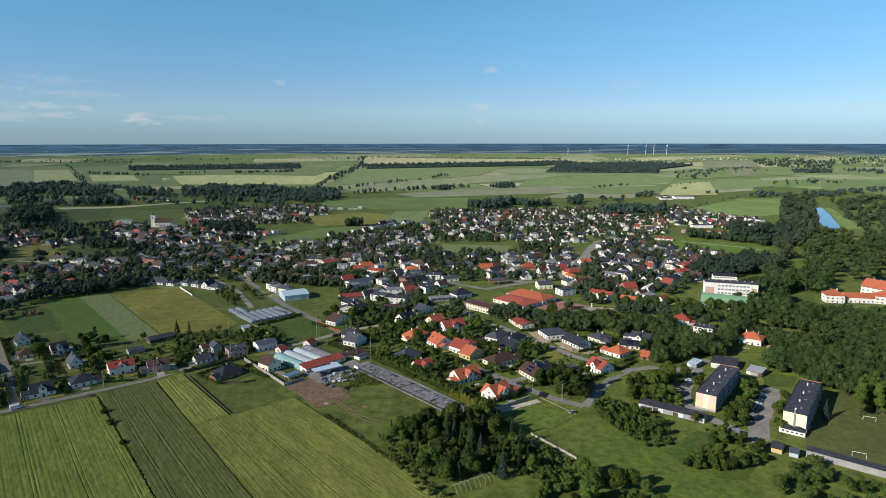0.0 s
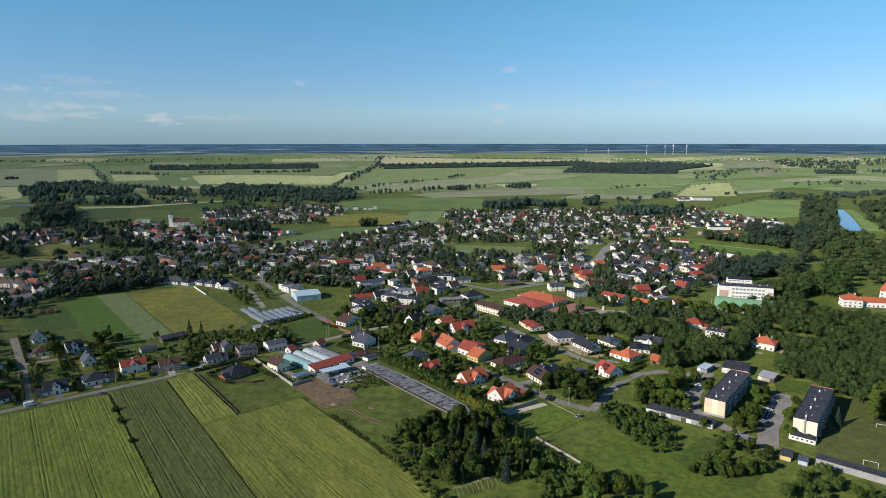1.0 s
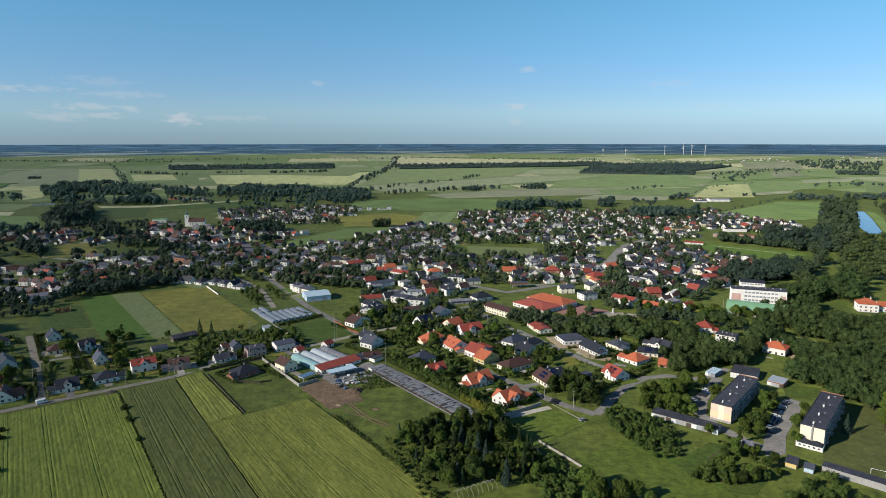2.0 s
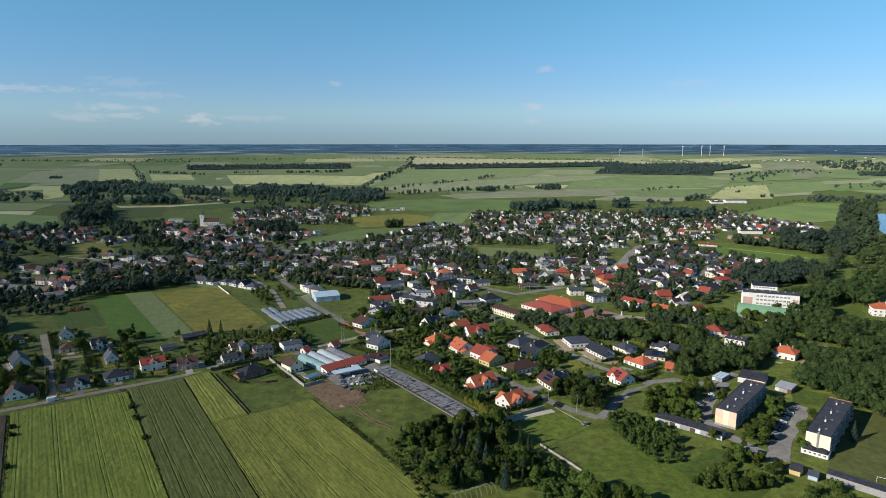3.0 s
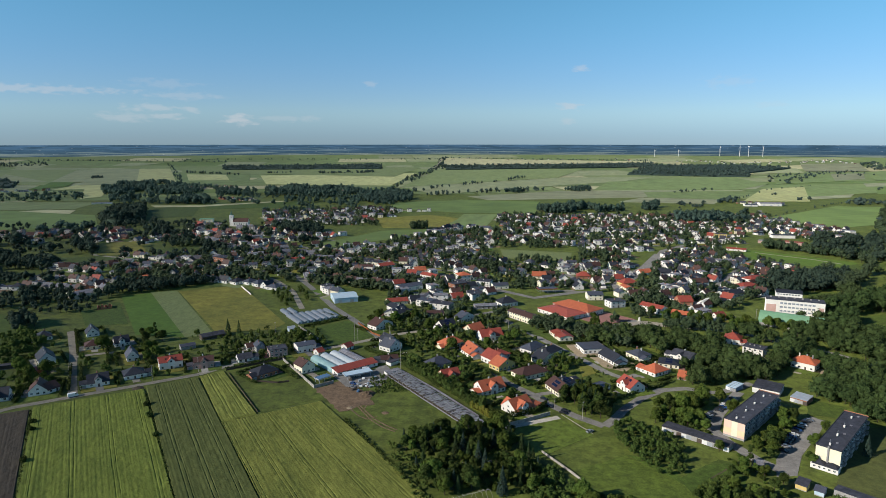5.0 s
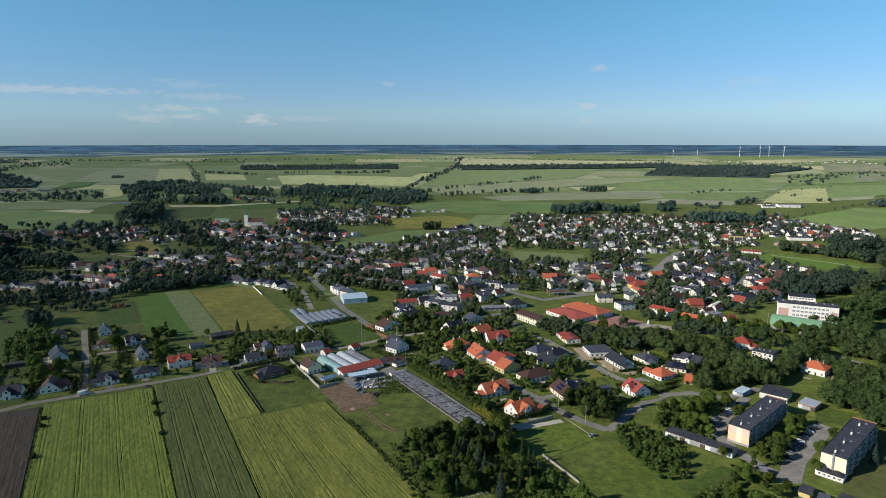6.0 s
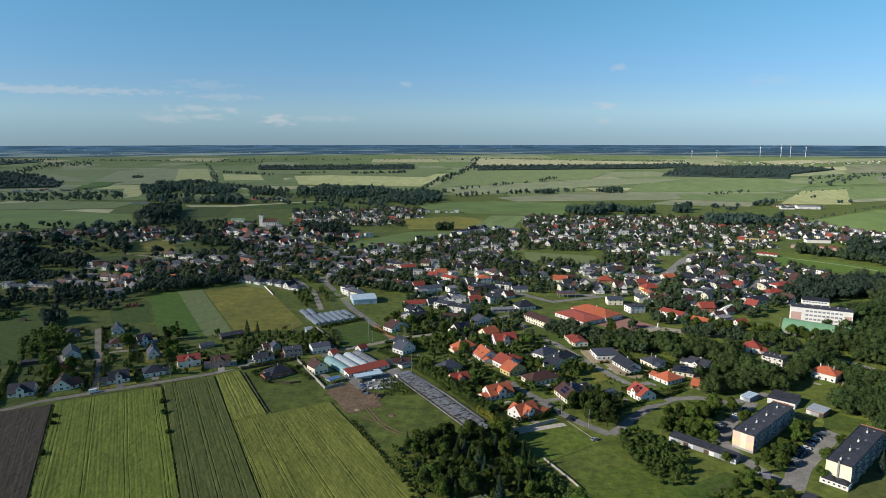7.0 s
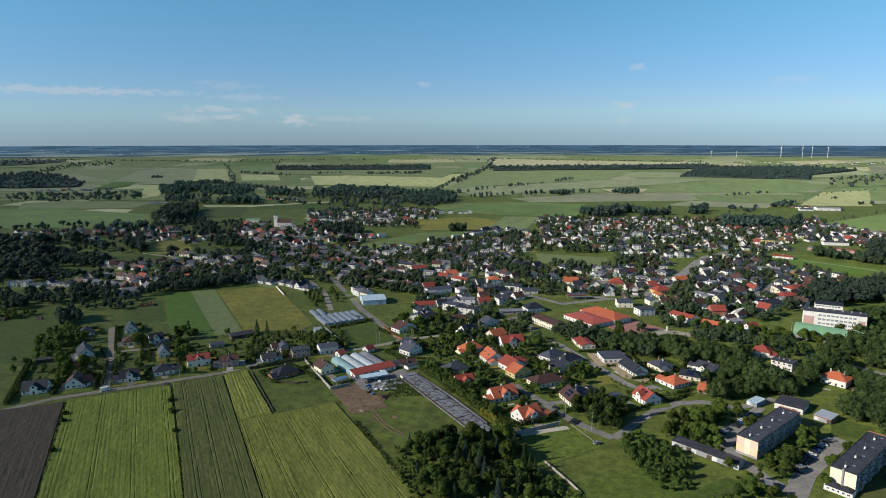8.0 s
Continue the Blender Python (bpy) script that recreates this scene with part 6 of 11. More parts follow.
def far_house(x, y, rot, style, rnd):
    """A distant house within the joined far part of the town: walls, roof, chimney and a few dark windows."""
    roof, wall, roofm, w, d, e, r = rnd.choice(STYLE[style])
    if roofm == "roof_red" and rnd.random() < 0.6:
        roofm = "roof_brown"
    k = rnd.uniform(0.9, 1.12)
    w, d, e, r = w * rnd.uniform(0.74, 1.0), d * rnd.uniform(0.78, 1.0), e * k, r * k
    s = Shape()
    X, Y = w / 2, d / 2
    wi, ri = FAR_MATS.index(wall), FAR_MATS.index(roofm)
    if roof == "gable":
        s.extrude_x([(-Y, 0), (Y, 0), (Y, e), (0, r), (-Y, e)], -X, X, wi)
        k = (r - e) / Y
        s.extrude_x(gable_profile(Y + 0.5, e - k * 0.5, r), -X - 0.4, X + 0.4, ri)
    elif roof == "hip":
        s.box(-X, X, -Y, Y, 0, e, wi)
        n = len(s.f)
        hip_roof(s, w + 1, d + 1, e - 0.1, r)
        s.m[n:] = [ri] * (len(s.f) - n)
    else:
        s.box(-X, X, -Y, Y, 0, e, wi)
        s.box(-X - 0.25, X + 0.25, -Y - 0.25, Y + 0.25, e, e + 0.35, ri)
    s.box(-0.4, 0.4, 0.3, 1.1, e, r + 1.1, FAR_MATS.index("brick"))
    if rnd.random() < 0.6:
        s.box(-X - 1, X + 3, -Y - rnd.uniform(3, 7), -Y - 0.3, 0, 0.1, FAR_MATS.index(rnd.choice(("gravel", "concrete"))))
    if rnd.random() < 0.5:
        s.box(X + 3, X + 8, -2, 2.5, 0, 2.6, FAR_MATS.index(rnd.choice(("grey", "white", "brick"))))
        s.box(X + 2.8, X + 8.2, -2.2, 2.7, 2.6, 2.8, FAR_MATS.index(rnd.choice(("roof_felt", "roof_fibre"))))
    for z in (1.0, 3.9)[: 2 if e > 4.5 else 1]:
        for u in (-0.28, 0.28):
            for q in (-1, 1):
                s.box(w * u - 0.7, w * u + 0.7, q * Y - 0.04, q * Y + 0.04, z, z + 1.4, 11)
                s.box(q * X - 0.04, q * X + 0.04, d * u - 0.6, d * u + 0.6, z, z + 1.4, 11)
    m = pose(x, y, ground_z(x, y), 0, 0, rot)
    TAKEN.append((x, y, 6.0))
    if math.hypot(x, y) < 900 and FAR.get("single", 0) < 290:
        FAR["single"] = FAR.get("single", 0) + 1
        body, cap = Shape(), Shape()
        for f, k in zip(s.f, s.m):
            (cap if k == ri else body).poly([s.v[i] for i in f], 0 if k == ri else FAR_MATS.index(FAR_MATS[k]))
        ob = tagged(new("house", body.mesh("house", *FAR_MATS)), "%s town house with %s %s roof" % (WALLWORD[wall], ROOFWORD[roofm], {"gable": "gabled", "hip": "hipped", "flat": "flat"}[roof]), "house", "town houses")
        ob.matrix_basis = m
        part("roof", cap.mesh("roof", roofm), ob)
        return
    t = FAR.setdefault("houses", Shape())
    o = len(t.v)
    t.v += [tuple(m @ Vector(p)) for p in s.v]
    t.f += [tuple(o + i for i in f) for f in s.f]
    t.m += s.m


PLOT_MATS = ["lawn", "meadow_mown", "meadow_gold", "lawn_dark", "crop_green", "gravel", "dirt", "crop_bluish"]


def plot(x, y, rot, rnd):
    """The garden of a town house: a lawn, a bed or a yard, each a thin sheet."""
    t = FAR.setdefault("plots", Shape())
    m = pose(x, y, ground_z(x, y), 0, 0, rot)
    for k in range(2):
        a, b = rnd.uniform(5, 13), rnd.uniform(6, 14)
        ox, oy = rnd.uniform(-6, 6), rnd.uniform(-9, 9)
        z = 0.03 + 0.0006 * (len(t.f) % 260)
        t.poly([m @ Vector((ox + i * a, oy + j * b, z)) for i, j in ((-1, -1), (1, -1), (1, 1), (-1, 1))], rnd.choice((0, 0, 1, 1, 1, 2, 2, 3, 4, 5, 6, 7)))


def town_house(x, y, rot, style, rnd):
    plot(x, y, rot, rnd)
    if math.hypot(x, y) > 640:
        return far_house(x, y, rot, style, rnd)
    k = rnd.randrange(len(STYLE[style]))
    key = (style, k)
    if key in TOWN:
        t = TOWN[key]
        TAKEN.append((x, y, 6.0))
        s = rnd.uniform(0.88, 1.12)
        return copy_thing(t, pose(x, y, 0, 0, 0, rot) @ Matrix.Diagonal((s, rnd.uniform(0.92, 1.08), rnd.uniform(0.93, 1.1), 1)))
    roof, wall, roofm, w, d, e, r = STYLE[style][k]
    TOWN[key] = house(x, y, w, d, rot, e, r, roof, wall, roofm, wins=5.6, group="town houses", door=False)
    return TOWN[key]


def row(style, n, seed, x0, y0, x1, y1, off=0.0, skip=0.0):
    """n houses along a street, turned to it, uneven in place and facing."""
    rnd = random.Random(seed)
    a = math.degrees(math.atan2(y1 - y0, x1 - x0))
    for i in range(n):
        if rnd.random() < skip:
            continue
        u = (i + 0.5 + rnd.uniform(-0.2, 0.2)) / n
        v = rnd.uniform(-4, 4) * max(1.0, (math.hypot(x0, y0) - 1300) / 150)
        x = x0 + (x1 - x0) * u - math.sin(radians(a)) * v
        y = y0 + (y1 - y0) * u + math.cos(radians(a)) * v
        if not free(x, y, 4.0):
            continue
        town_house(x, y, a + rnd.choice((0, 0, 90, 180)) + rnd.uniform(-6, 6), style, rnd)
        if math.hypot(x, y) < 640 and rnd.random() < 0.4:
            xs, ys = x + math.cos(radians(a + 60)) * 11, y + math.sin(radians(a + 60)) * 11
            if free(xs, ys, 2.0):
                shed(xs, ys, a + rnd.uniform(-5, 5), rnd)


def quarter(style, n, seed, angle, *poly, gap=4.5, spread=15.0):
    """A built-up quarter of town: houses over a plot, turned to one street grid, uneven in place."""
    rnd = random.Random(seed)
    for x, y in scatter(poly, n, seed, gap, spread):
        town_house(x, y, angle + rnd.choice((0, 90, 180, 270)) + rnd.uniform(-7, 7), style, rnd)


SHEDS = {}


def shed(x, y, rot, rnd):
    """A small outbuilding with a lean-to roof."""
    k = rnd.randrange(3)
    TAKEN.append((x, y, 3.0))
    if k in SHEDS:
        return copy_thing(SHEDS[k], pose(x, y, 0, 0, 0, rot))
    wall, roofm = (("grey", "roof_fibre"), ("white", "roof_felt"), ("wood", "roof_grey"))[k]
    SHEDS[k] = house(x, y, 6, 4, rot, 2.2, 2.8, "mono", wall, roofm, chimneys=0, wins=0, name="shed", category="shed", group="garden sheds", over=0.2)
    return SHEDS[k]


def patchwork():
    """Far farmland: long parcels of crops and grass."""
    rnd = random.Random(12)
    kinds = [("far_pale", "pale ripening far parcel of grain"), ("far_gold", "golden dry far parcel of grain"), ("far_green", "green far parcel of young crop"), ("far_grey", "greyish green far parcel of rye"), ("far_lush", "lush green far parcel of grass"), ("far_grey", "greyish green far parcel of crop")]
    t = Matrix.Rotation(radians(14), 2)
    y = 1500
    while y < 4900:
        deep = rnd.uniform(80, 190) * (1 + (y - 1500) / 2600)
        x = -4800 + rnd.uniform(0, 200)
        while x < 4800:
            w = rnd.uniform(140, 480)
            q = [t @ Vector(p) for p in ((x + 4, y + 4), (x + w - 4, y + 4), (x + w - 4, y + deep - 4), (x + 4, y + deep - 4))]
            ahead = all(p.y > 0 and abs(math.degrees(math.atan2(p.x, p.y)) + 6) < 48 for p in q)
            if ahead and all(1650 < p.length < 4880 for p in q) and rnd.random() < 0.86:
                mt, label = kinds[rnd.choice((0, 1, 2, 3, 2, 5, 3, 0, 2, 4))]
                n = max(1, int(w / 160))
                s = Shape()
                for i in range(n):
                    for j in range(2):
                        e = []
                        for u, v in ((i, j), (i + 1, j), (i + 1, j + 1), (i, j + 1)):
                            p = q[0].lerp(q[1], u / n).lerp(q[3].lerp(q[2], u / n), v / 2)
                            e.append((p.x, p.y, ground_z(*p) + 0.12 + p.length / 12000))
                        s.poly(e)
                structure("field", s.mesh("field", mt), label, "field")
            x += w
        y += deep


def finish_town():
    t = FAR.get("plots")
    if t:
        tagged(new("garden_plots", t.mesh("garden_plots", *PLOT_MATS)), "small lawns, beds and yards between the town houses", "gardens", kind="stuff")
    t = FAR.get("houses")
    if t:
        tagged(new("distant_houses", t.mesh("distant_houses", *FAR_MATS)), "distant rows of white houses with dark and red roofs", "houses", kind="stuff")


def garden(x, y, w, d, rot, seed, high=1.8, front=False, soil=None):
    """Clipped hedges along the borders of a house plot, left out where another building or a street is near."""
    rnd = random.Random(seed)
    m = pose(x, y, 0, 0, 0, rot)
    X, Y = w / 2 + rnd.uniform(4, 7), d / 2 + rnd.uniform(5, 9)
    q = [(-X, -Y + 3), (-X, Y), (X, Y), (X, -Y + 3)]
    sides = [(q[0], q[1]), (q[1], q[2]), (q[2], q[3])] + ([(q[0], q[3])] if front else [])
    for a, b in sides:
        p0, p1 = m @ Vector((*a, 0)), m @ Vector((*b, 0))
        run = []
        n = 8
        for i in range(n + 1):
            p = p0.lerp(p1, i / n)
            if free(p.x, p.y, 0.8):
                run.append((p.x, p.y))
            else:
                if len(run) > 2:
                    hedge("dark clipped hedge round a house plot", high * rnd.uniform(0.8, 1.3), 1.1, *run, mt="thuja", rough=0.2)
                run = []
        if len(run) > 2:
            hedge("dark clipped hedge round a house plot", high * rnd.uniform(0.8, 1.3), 1.1, *run, mt="thuja", rough=0.2)
    lx, ly = X - 1.0, Y - 1.0
    c = [m @ Vector(p) for p in ((-lx, -ly, 0), (lx, -ly, 0), (lx, ly, 0), (-lx, ly, 0))]
    turf = rnd.choice(("lawn", "meadow_mown", "meadow_mown", "lawn_dark", "meadow_gold"))
    field(soil or turf, "bare sandy plot round a house" if soil else "mown garden lawn round a house", *[(p.x, p.y) for p in c], name="lawn", category="lawn", rough=0.7)
    if rnd.random() < 0.7:
        side = rnd.choice((-1, 1))
        yd = [m @ Vector(p) for p in ((side * (w / 2 + 0.4), -d / 2, 0), (side * (w / 2 + rnd.uniform(3.5, 5)), -d / 2, 0), (side * (w / 2 + rnd.uniform(3, 5)), d / 2 + 2, 0), (side * (w / 2 + 0.4), d / 2 + 2, 0))]
        field(rnd.choice(("concrete", "gravel", "paving_red", "sand")), "paved yard beside a house", *[(p.x, p.y) for p in yd], name="pavement", category="pavement")
    if rnd.random() < 0.7:
        pv = [m @ Vector(p) for p in ((-2, -ly - 2, 0), (2.2, -ly - 2, 0), (2.2, -d / 2, 0), (-2, -d / 2, 0))]
        field(rnd.choice(("concrete", "gravel", "asphalt")), "paved drive up to a house", *[(p.x, p.y) for p in pv], name="pavement", category="pavement")



# ---- land: fields near and far ----
patchwork()
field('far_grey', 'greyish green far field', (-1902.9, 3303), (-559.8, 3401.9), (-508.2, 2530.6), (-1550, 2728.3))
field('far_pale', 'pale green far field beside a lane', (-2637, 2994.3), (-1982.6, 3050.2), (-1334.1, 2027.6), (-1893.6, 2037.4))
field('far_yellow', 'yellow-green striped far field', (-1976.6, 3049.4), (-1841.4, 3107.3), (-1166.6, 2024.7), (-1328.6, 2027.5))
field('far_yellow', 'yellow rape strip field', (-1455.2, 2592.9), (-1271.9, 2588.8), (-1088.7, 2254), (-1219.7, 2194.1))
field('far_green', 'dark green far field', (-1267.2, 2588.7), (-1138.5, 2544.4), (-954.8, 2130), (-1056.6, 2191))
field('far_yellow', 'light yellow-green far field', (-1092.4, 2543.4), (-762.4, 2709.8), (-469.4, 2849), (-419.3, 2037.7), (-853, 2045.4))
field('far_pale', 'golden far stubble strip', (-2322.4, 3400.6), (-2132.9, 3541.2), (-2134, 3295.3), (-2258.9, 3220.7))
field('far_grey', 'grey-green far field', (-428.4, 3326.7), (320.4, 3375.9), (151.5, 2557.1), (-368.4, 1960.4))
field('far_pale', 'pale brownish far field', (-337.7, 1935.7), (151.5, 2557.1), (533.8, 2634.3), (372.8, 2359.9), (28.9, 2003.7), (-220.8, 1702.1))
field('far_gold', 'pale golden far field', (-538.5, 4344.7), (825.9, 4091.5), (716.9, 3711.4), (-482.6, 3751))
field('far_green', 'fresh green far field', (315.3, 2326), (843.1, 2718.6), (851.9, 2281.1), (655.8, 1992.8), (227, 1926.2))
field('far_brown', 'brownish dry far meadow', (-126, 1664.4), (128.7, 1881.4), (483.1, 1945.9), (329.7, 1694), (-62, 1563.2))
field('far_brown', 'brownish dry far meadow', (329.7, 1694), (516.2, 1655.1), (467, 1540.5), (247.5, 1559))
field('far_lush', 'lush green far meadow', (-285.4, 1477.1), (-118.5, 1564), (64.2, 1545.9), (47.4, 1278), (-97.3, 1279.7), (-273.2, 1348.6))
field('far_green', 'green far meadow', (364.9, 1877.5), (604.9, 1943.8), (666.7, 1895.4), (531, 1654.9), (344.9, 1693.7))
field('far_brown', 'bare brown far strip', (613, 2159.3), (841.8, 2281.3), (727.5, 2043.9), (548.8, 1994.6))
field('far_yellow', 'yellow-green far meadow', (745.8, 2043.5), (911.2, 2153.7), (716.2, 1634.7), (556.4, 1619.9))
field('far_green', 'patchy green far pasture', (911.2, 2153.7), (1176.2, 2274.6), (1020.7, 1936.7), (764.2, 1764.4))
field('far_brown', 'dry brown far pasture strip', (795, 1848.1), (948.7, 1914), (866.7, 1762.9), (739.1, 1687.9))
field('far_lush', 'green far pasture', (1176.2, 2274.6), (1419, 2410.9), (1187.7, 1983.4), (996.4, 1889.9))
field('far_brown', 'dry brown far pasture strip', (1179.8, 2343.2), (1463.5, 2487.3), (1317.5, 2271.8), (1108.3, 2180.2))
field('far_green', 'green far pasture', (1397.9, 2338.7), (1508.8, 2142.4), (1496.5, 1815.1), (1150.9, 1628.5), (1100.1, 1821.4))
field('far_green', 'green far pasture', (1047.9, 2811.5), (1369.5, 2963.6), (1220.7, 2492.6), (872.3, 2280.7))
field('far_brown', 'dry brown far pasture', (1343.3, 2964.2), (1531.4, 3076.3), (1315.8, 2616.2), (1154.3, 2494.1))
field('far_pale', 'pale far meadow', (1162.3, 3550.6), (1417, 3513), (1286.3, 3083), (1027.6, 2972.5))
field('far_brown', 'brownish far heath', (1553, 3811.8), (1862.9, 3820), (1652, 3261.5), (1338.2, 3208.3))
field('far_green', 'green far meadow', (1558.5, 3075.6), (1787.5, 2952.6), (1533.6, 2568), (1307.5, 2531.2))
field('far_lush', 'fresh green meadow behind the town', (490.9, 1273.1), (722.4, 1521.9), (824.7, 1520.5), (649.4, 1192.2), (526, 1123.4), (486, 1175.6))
field('meadow_gold', 'dry yellowish meadow by the farm', (-252.6, 1165.3), (-161.6, 1239.3), (-90, 1181.5), (-118.6, 1052.3), (-211.6, 1038.9))
field('far_green', 'olive meadow behind the town', (-95.7, 1258.8), (-27.5, 1268.4), (-37.8, 1066.2), (-113.8, 1052.3), (-99.2, 1163.8))
field('far_lush', 'green meadow strip', (-268.2, 853.4), (-204.8, 1004.8), (-121.7, 1038.1), (-134.7, 960), (-184.6, 903.5), (-239.5, 834.4))
field('crop_bluish', 'pale green garden field in the town', (-3.1, 851.4), (92.5, 836.6), (86.4, 780.4), (4.3, 785))
field('lawn', 'dark green meadow beside the woods', (-802.9, 1287.6), (-702.8, 1330.5), (-620.5, 1151.7), (-674.8, 1102.8))
field('lawn_dark', 'green meadow strip before the woods', (-734, 1402.8), (-477.3, 1493.7), (-509.4, 1328.3), (-656.9, 1275.4))
field('far_gold', 'pale track-side strip', (-824, 1331.9), (-714.9, 1353.8), (-566.8, 1480.7), (-539.9, 1480.4), (-696.9, 1319.2), (-791.8, 1298.2))
field('far_grey', 'grey-green far field', (-2682.1, 2700.8), (-2253.4, 2957), (-1553.2, 1881.4), (-1694.7, 1910.6), (-2234.9, 2407.3))
field('crop_green', 'dark green far field wedge', (-2253.4, 2957), (-2164, 2984.9), (-1441.5, 1848.9), (-1447.8, 1696))
field('far_pale', 'yellowish far field', (-2121.6, 2936.7), (-1966.7, 3035.8), (-1298.3, 1992.9), (-1446.9, 1903.5))
field('far_yellow', 'yellowish field edge', (-1386.4, 1708.8), (-1456.6, 1901.5), (-1340.8, 1925.5), (-1087.2, 1523.5), (-1094.1, 1452.3), (-1322, 1770.4))
field('far_pale', 'pale far field behind the farm', (-2251.3, 1680.3), (-1729.5, 1710.3), (-1532, 1830.1), (-1439.4, 1651.7), (-1950.2, 1458.4))
field('far_grey', 'grey-green far field', (-3729.5, 2775.3), (-2935.1, 3194.1), (-2661.8, 3018.8), (-3269.1, 2432.5))
field('far_lush', 'lush green far meadow', (-1456.4, 1094.3), (-1069.2, 1188.4), (-823.3, 1140.6), (-702.9, 986.5), (-769.1, 941.9), (-1231.4, 835.5))
field('far_grey', 'greyish far meadow strip', (-1291.5, 1286), (-1214.2, 1362.3), (-988.5, 1379.5), (-942.6, 1239.7), (-1181.5, 1164.6))
field('far_gold', 'brownish dry strip', (-1054.2, 1156.6), (-990.7, 1217.2), (-926.1, 1218.9), (-891.5, 1157.9), (-995.9, 1124.9))
field('meadow_gold', 'rough yellowish meadow among old trees', (-580.9, 812.2), (-534.1, 844.2), (-464.8, 758.3), (-514.2, 729.8))
field('lawn', 'small meadow among old trees', (-476.2, 788.7), (-423.7, 814.8), (-393.1, 764.8), (-445.4, 744.7))
field('lawn', 'strip meadow in the old town', (-557.4, 703.4), (-514.2, 729.8), (-467.5, 710.5), (-530, 677.1))
field('dirt', 'brown fallow strip', (-530, 677.1), (-467.5, 710.5), (-453.7, 693.6), (-512.3, 661.9))
field('lawn', 'sunlit paddock beside the wood', (-544.7, 612.8), (-529.1, 643.7), (-489.1, 605.3), (-499.2, 584.6))
field('meadow_gold', 'dry meadow strip with paths', (-587.3, 818.9), (-540.4, 845.9), (-484.2, 784.3), (-544.3, 757.2))
field('crop_green', 'dark green field of young crop', (-349.3, 535.7), (-332, 555.9), (-223.4, 428), (-263.7, 428.1))
field('crop_bluish', 'pale blue-green field of crop', (-332, 555.9), (-310.7, 566.4), (-202.7, 435.7), (-223.4, 428))
field('meadow_gold', 'golden green hay meadow', (-307.5, 564.2), (-257.7, 598.2), (-226.9, 557.4), (-160.7, 472.5), (-164, 456.2), (-204.3, 441))
field('lawn_dark', 'green lawn plot', (-360, 492.6), (-339.6, 518.7), (-287.2, 453.8), (-318, 444.2))
field('lawn_dark', 'rough meadow on the edge of the village', (-512.6, 421.7), (-414.4, 466), (-353.5, 438.5), (-317.9, 347.2), (-364.9, 325.6))
field('lawn_dark', 'green grassy paddock', (-139, 455.9), (-113, 487.4), (-79.4, 450.9), (-106.7, 415.2))
field('turf', 'bright green football pitch with mown turf', (291.9, 868.7), (324.9, 899.4), (433.6, 811.6), (396.9, 762.4), (316.6, 812.5))
field('lawn_dry', 'olive green school playing field', (168.3, 271.5), (206.6, 330.4), (230.6, 338.4), (309.9, 288.5), (243.4, 221.4), (191.7, 251.1))
field('sand', 'bare sandy yard beside the villa', (19.2, 316.2), (24.9, 325.2), (30.7, 318.8), (25.2, 308.2), rough=0.8)
field('meadow_mown', 'green lawn behind the hedges', (24.4, 302.3), (50.9, 322.5), (69.5, 306), (41.6, 278.3))
field('ground', 'lawn of a large garden plot', (-155.7, 360.5), (-124.7, 383.6), (-83.9, 331), (-110.1, 306.8))
field('lawn', 'dark trampled rectangle in the lawn', (-125.9, 326.1), (-105.1, 340.3), (-86.2, 330.5), (-110.5, 309))
field('dirt', 'bare brown earth yard with wheel tracks', (-91.5, 345.1), (-84.6, 349.4), (-79.9, 358.9), (-70.6, 351.5), (-61.3, 343.7), (-54.5, 335.7), (-50.3, 326.9), (-57.5, 323.7), (-62, 317.3), (-66.8, 314), (-81.2, 331.6), rough=2.2)
road('dirt', 0.8, 'wheel track in the grass', (-60.5, 324.7), (-54.4, 316.7), (-48.2, 307.8), (-39.9, 299.9), (-31.7, 295.1), name='track')
road('dirt', 0.8, 'wheel track in the grass', (-59.7, 326.4), (-52.3, 316.4), (-45.8, 308.3), (-38, 301.7), (-31.1, 297.2), name='track')
road('dirt', 0.8, 'wheel track in the grass', (-62.8, 319.5), (-54.7, 310.7), (-49.4, 307.5), (-45.4, 311.3), name='track')
road('dirt', 0.8, 'wheel track in the grass', (-59.7, 343.1), (-54.3, 330.8), (-54.7, 319.7), name='track')
field('sand', 'sandy building plot', (21.5, 439.3), (41.1, 453.8), (47.5, 445), (32.6, 423.7))
field('sand', 'sandy yard around a new house', (78.4, 424.5), (84.2, 429.2), (102.2, 404.5), (98.1, 397.8), (84.7, 404.7))
field('asphalt', 'asphalt forecourt before the nursery', (-93.4, 374.1), (-64.2, 378.4), (-59.7, 392.2), (-50.7, 378.2), (-52.9, 353.5), (-73.4, 349.1))
field('paving_red', 'red paved town square', (75.9, 521.8), (101.8, 542.8), (124.7, 522.7), (93.5, 500.4))
field('gravel', 'gravel strip along the square', (93.5, 500.4), (130.9, 519.3), (185.6, 500.2), (169.4, 499.5), (127.2, 507.7))
field('asphalt', 'asphalt car park beside the flats', (128.4, 331.4), (141.5, 351.4), (158.4, 367.8), (150.5, 353.4), (136.8, 330), (130.6, 319.3))
field('asphalt', 'asphalt car park between the flats', (151.1, 291.1), (172.5, 325.5), (187.5, 343.1), (192.2, 337.7), (185.1, 325.3), (164.4, 296.5), (154.8, 277), (145.3, 274.9))
field('meadow_gold', 'pale grass verge', (68.7, 407.4), (77.9, 413.6), (84.3, 397.7), (69.9, 385))
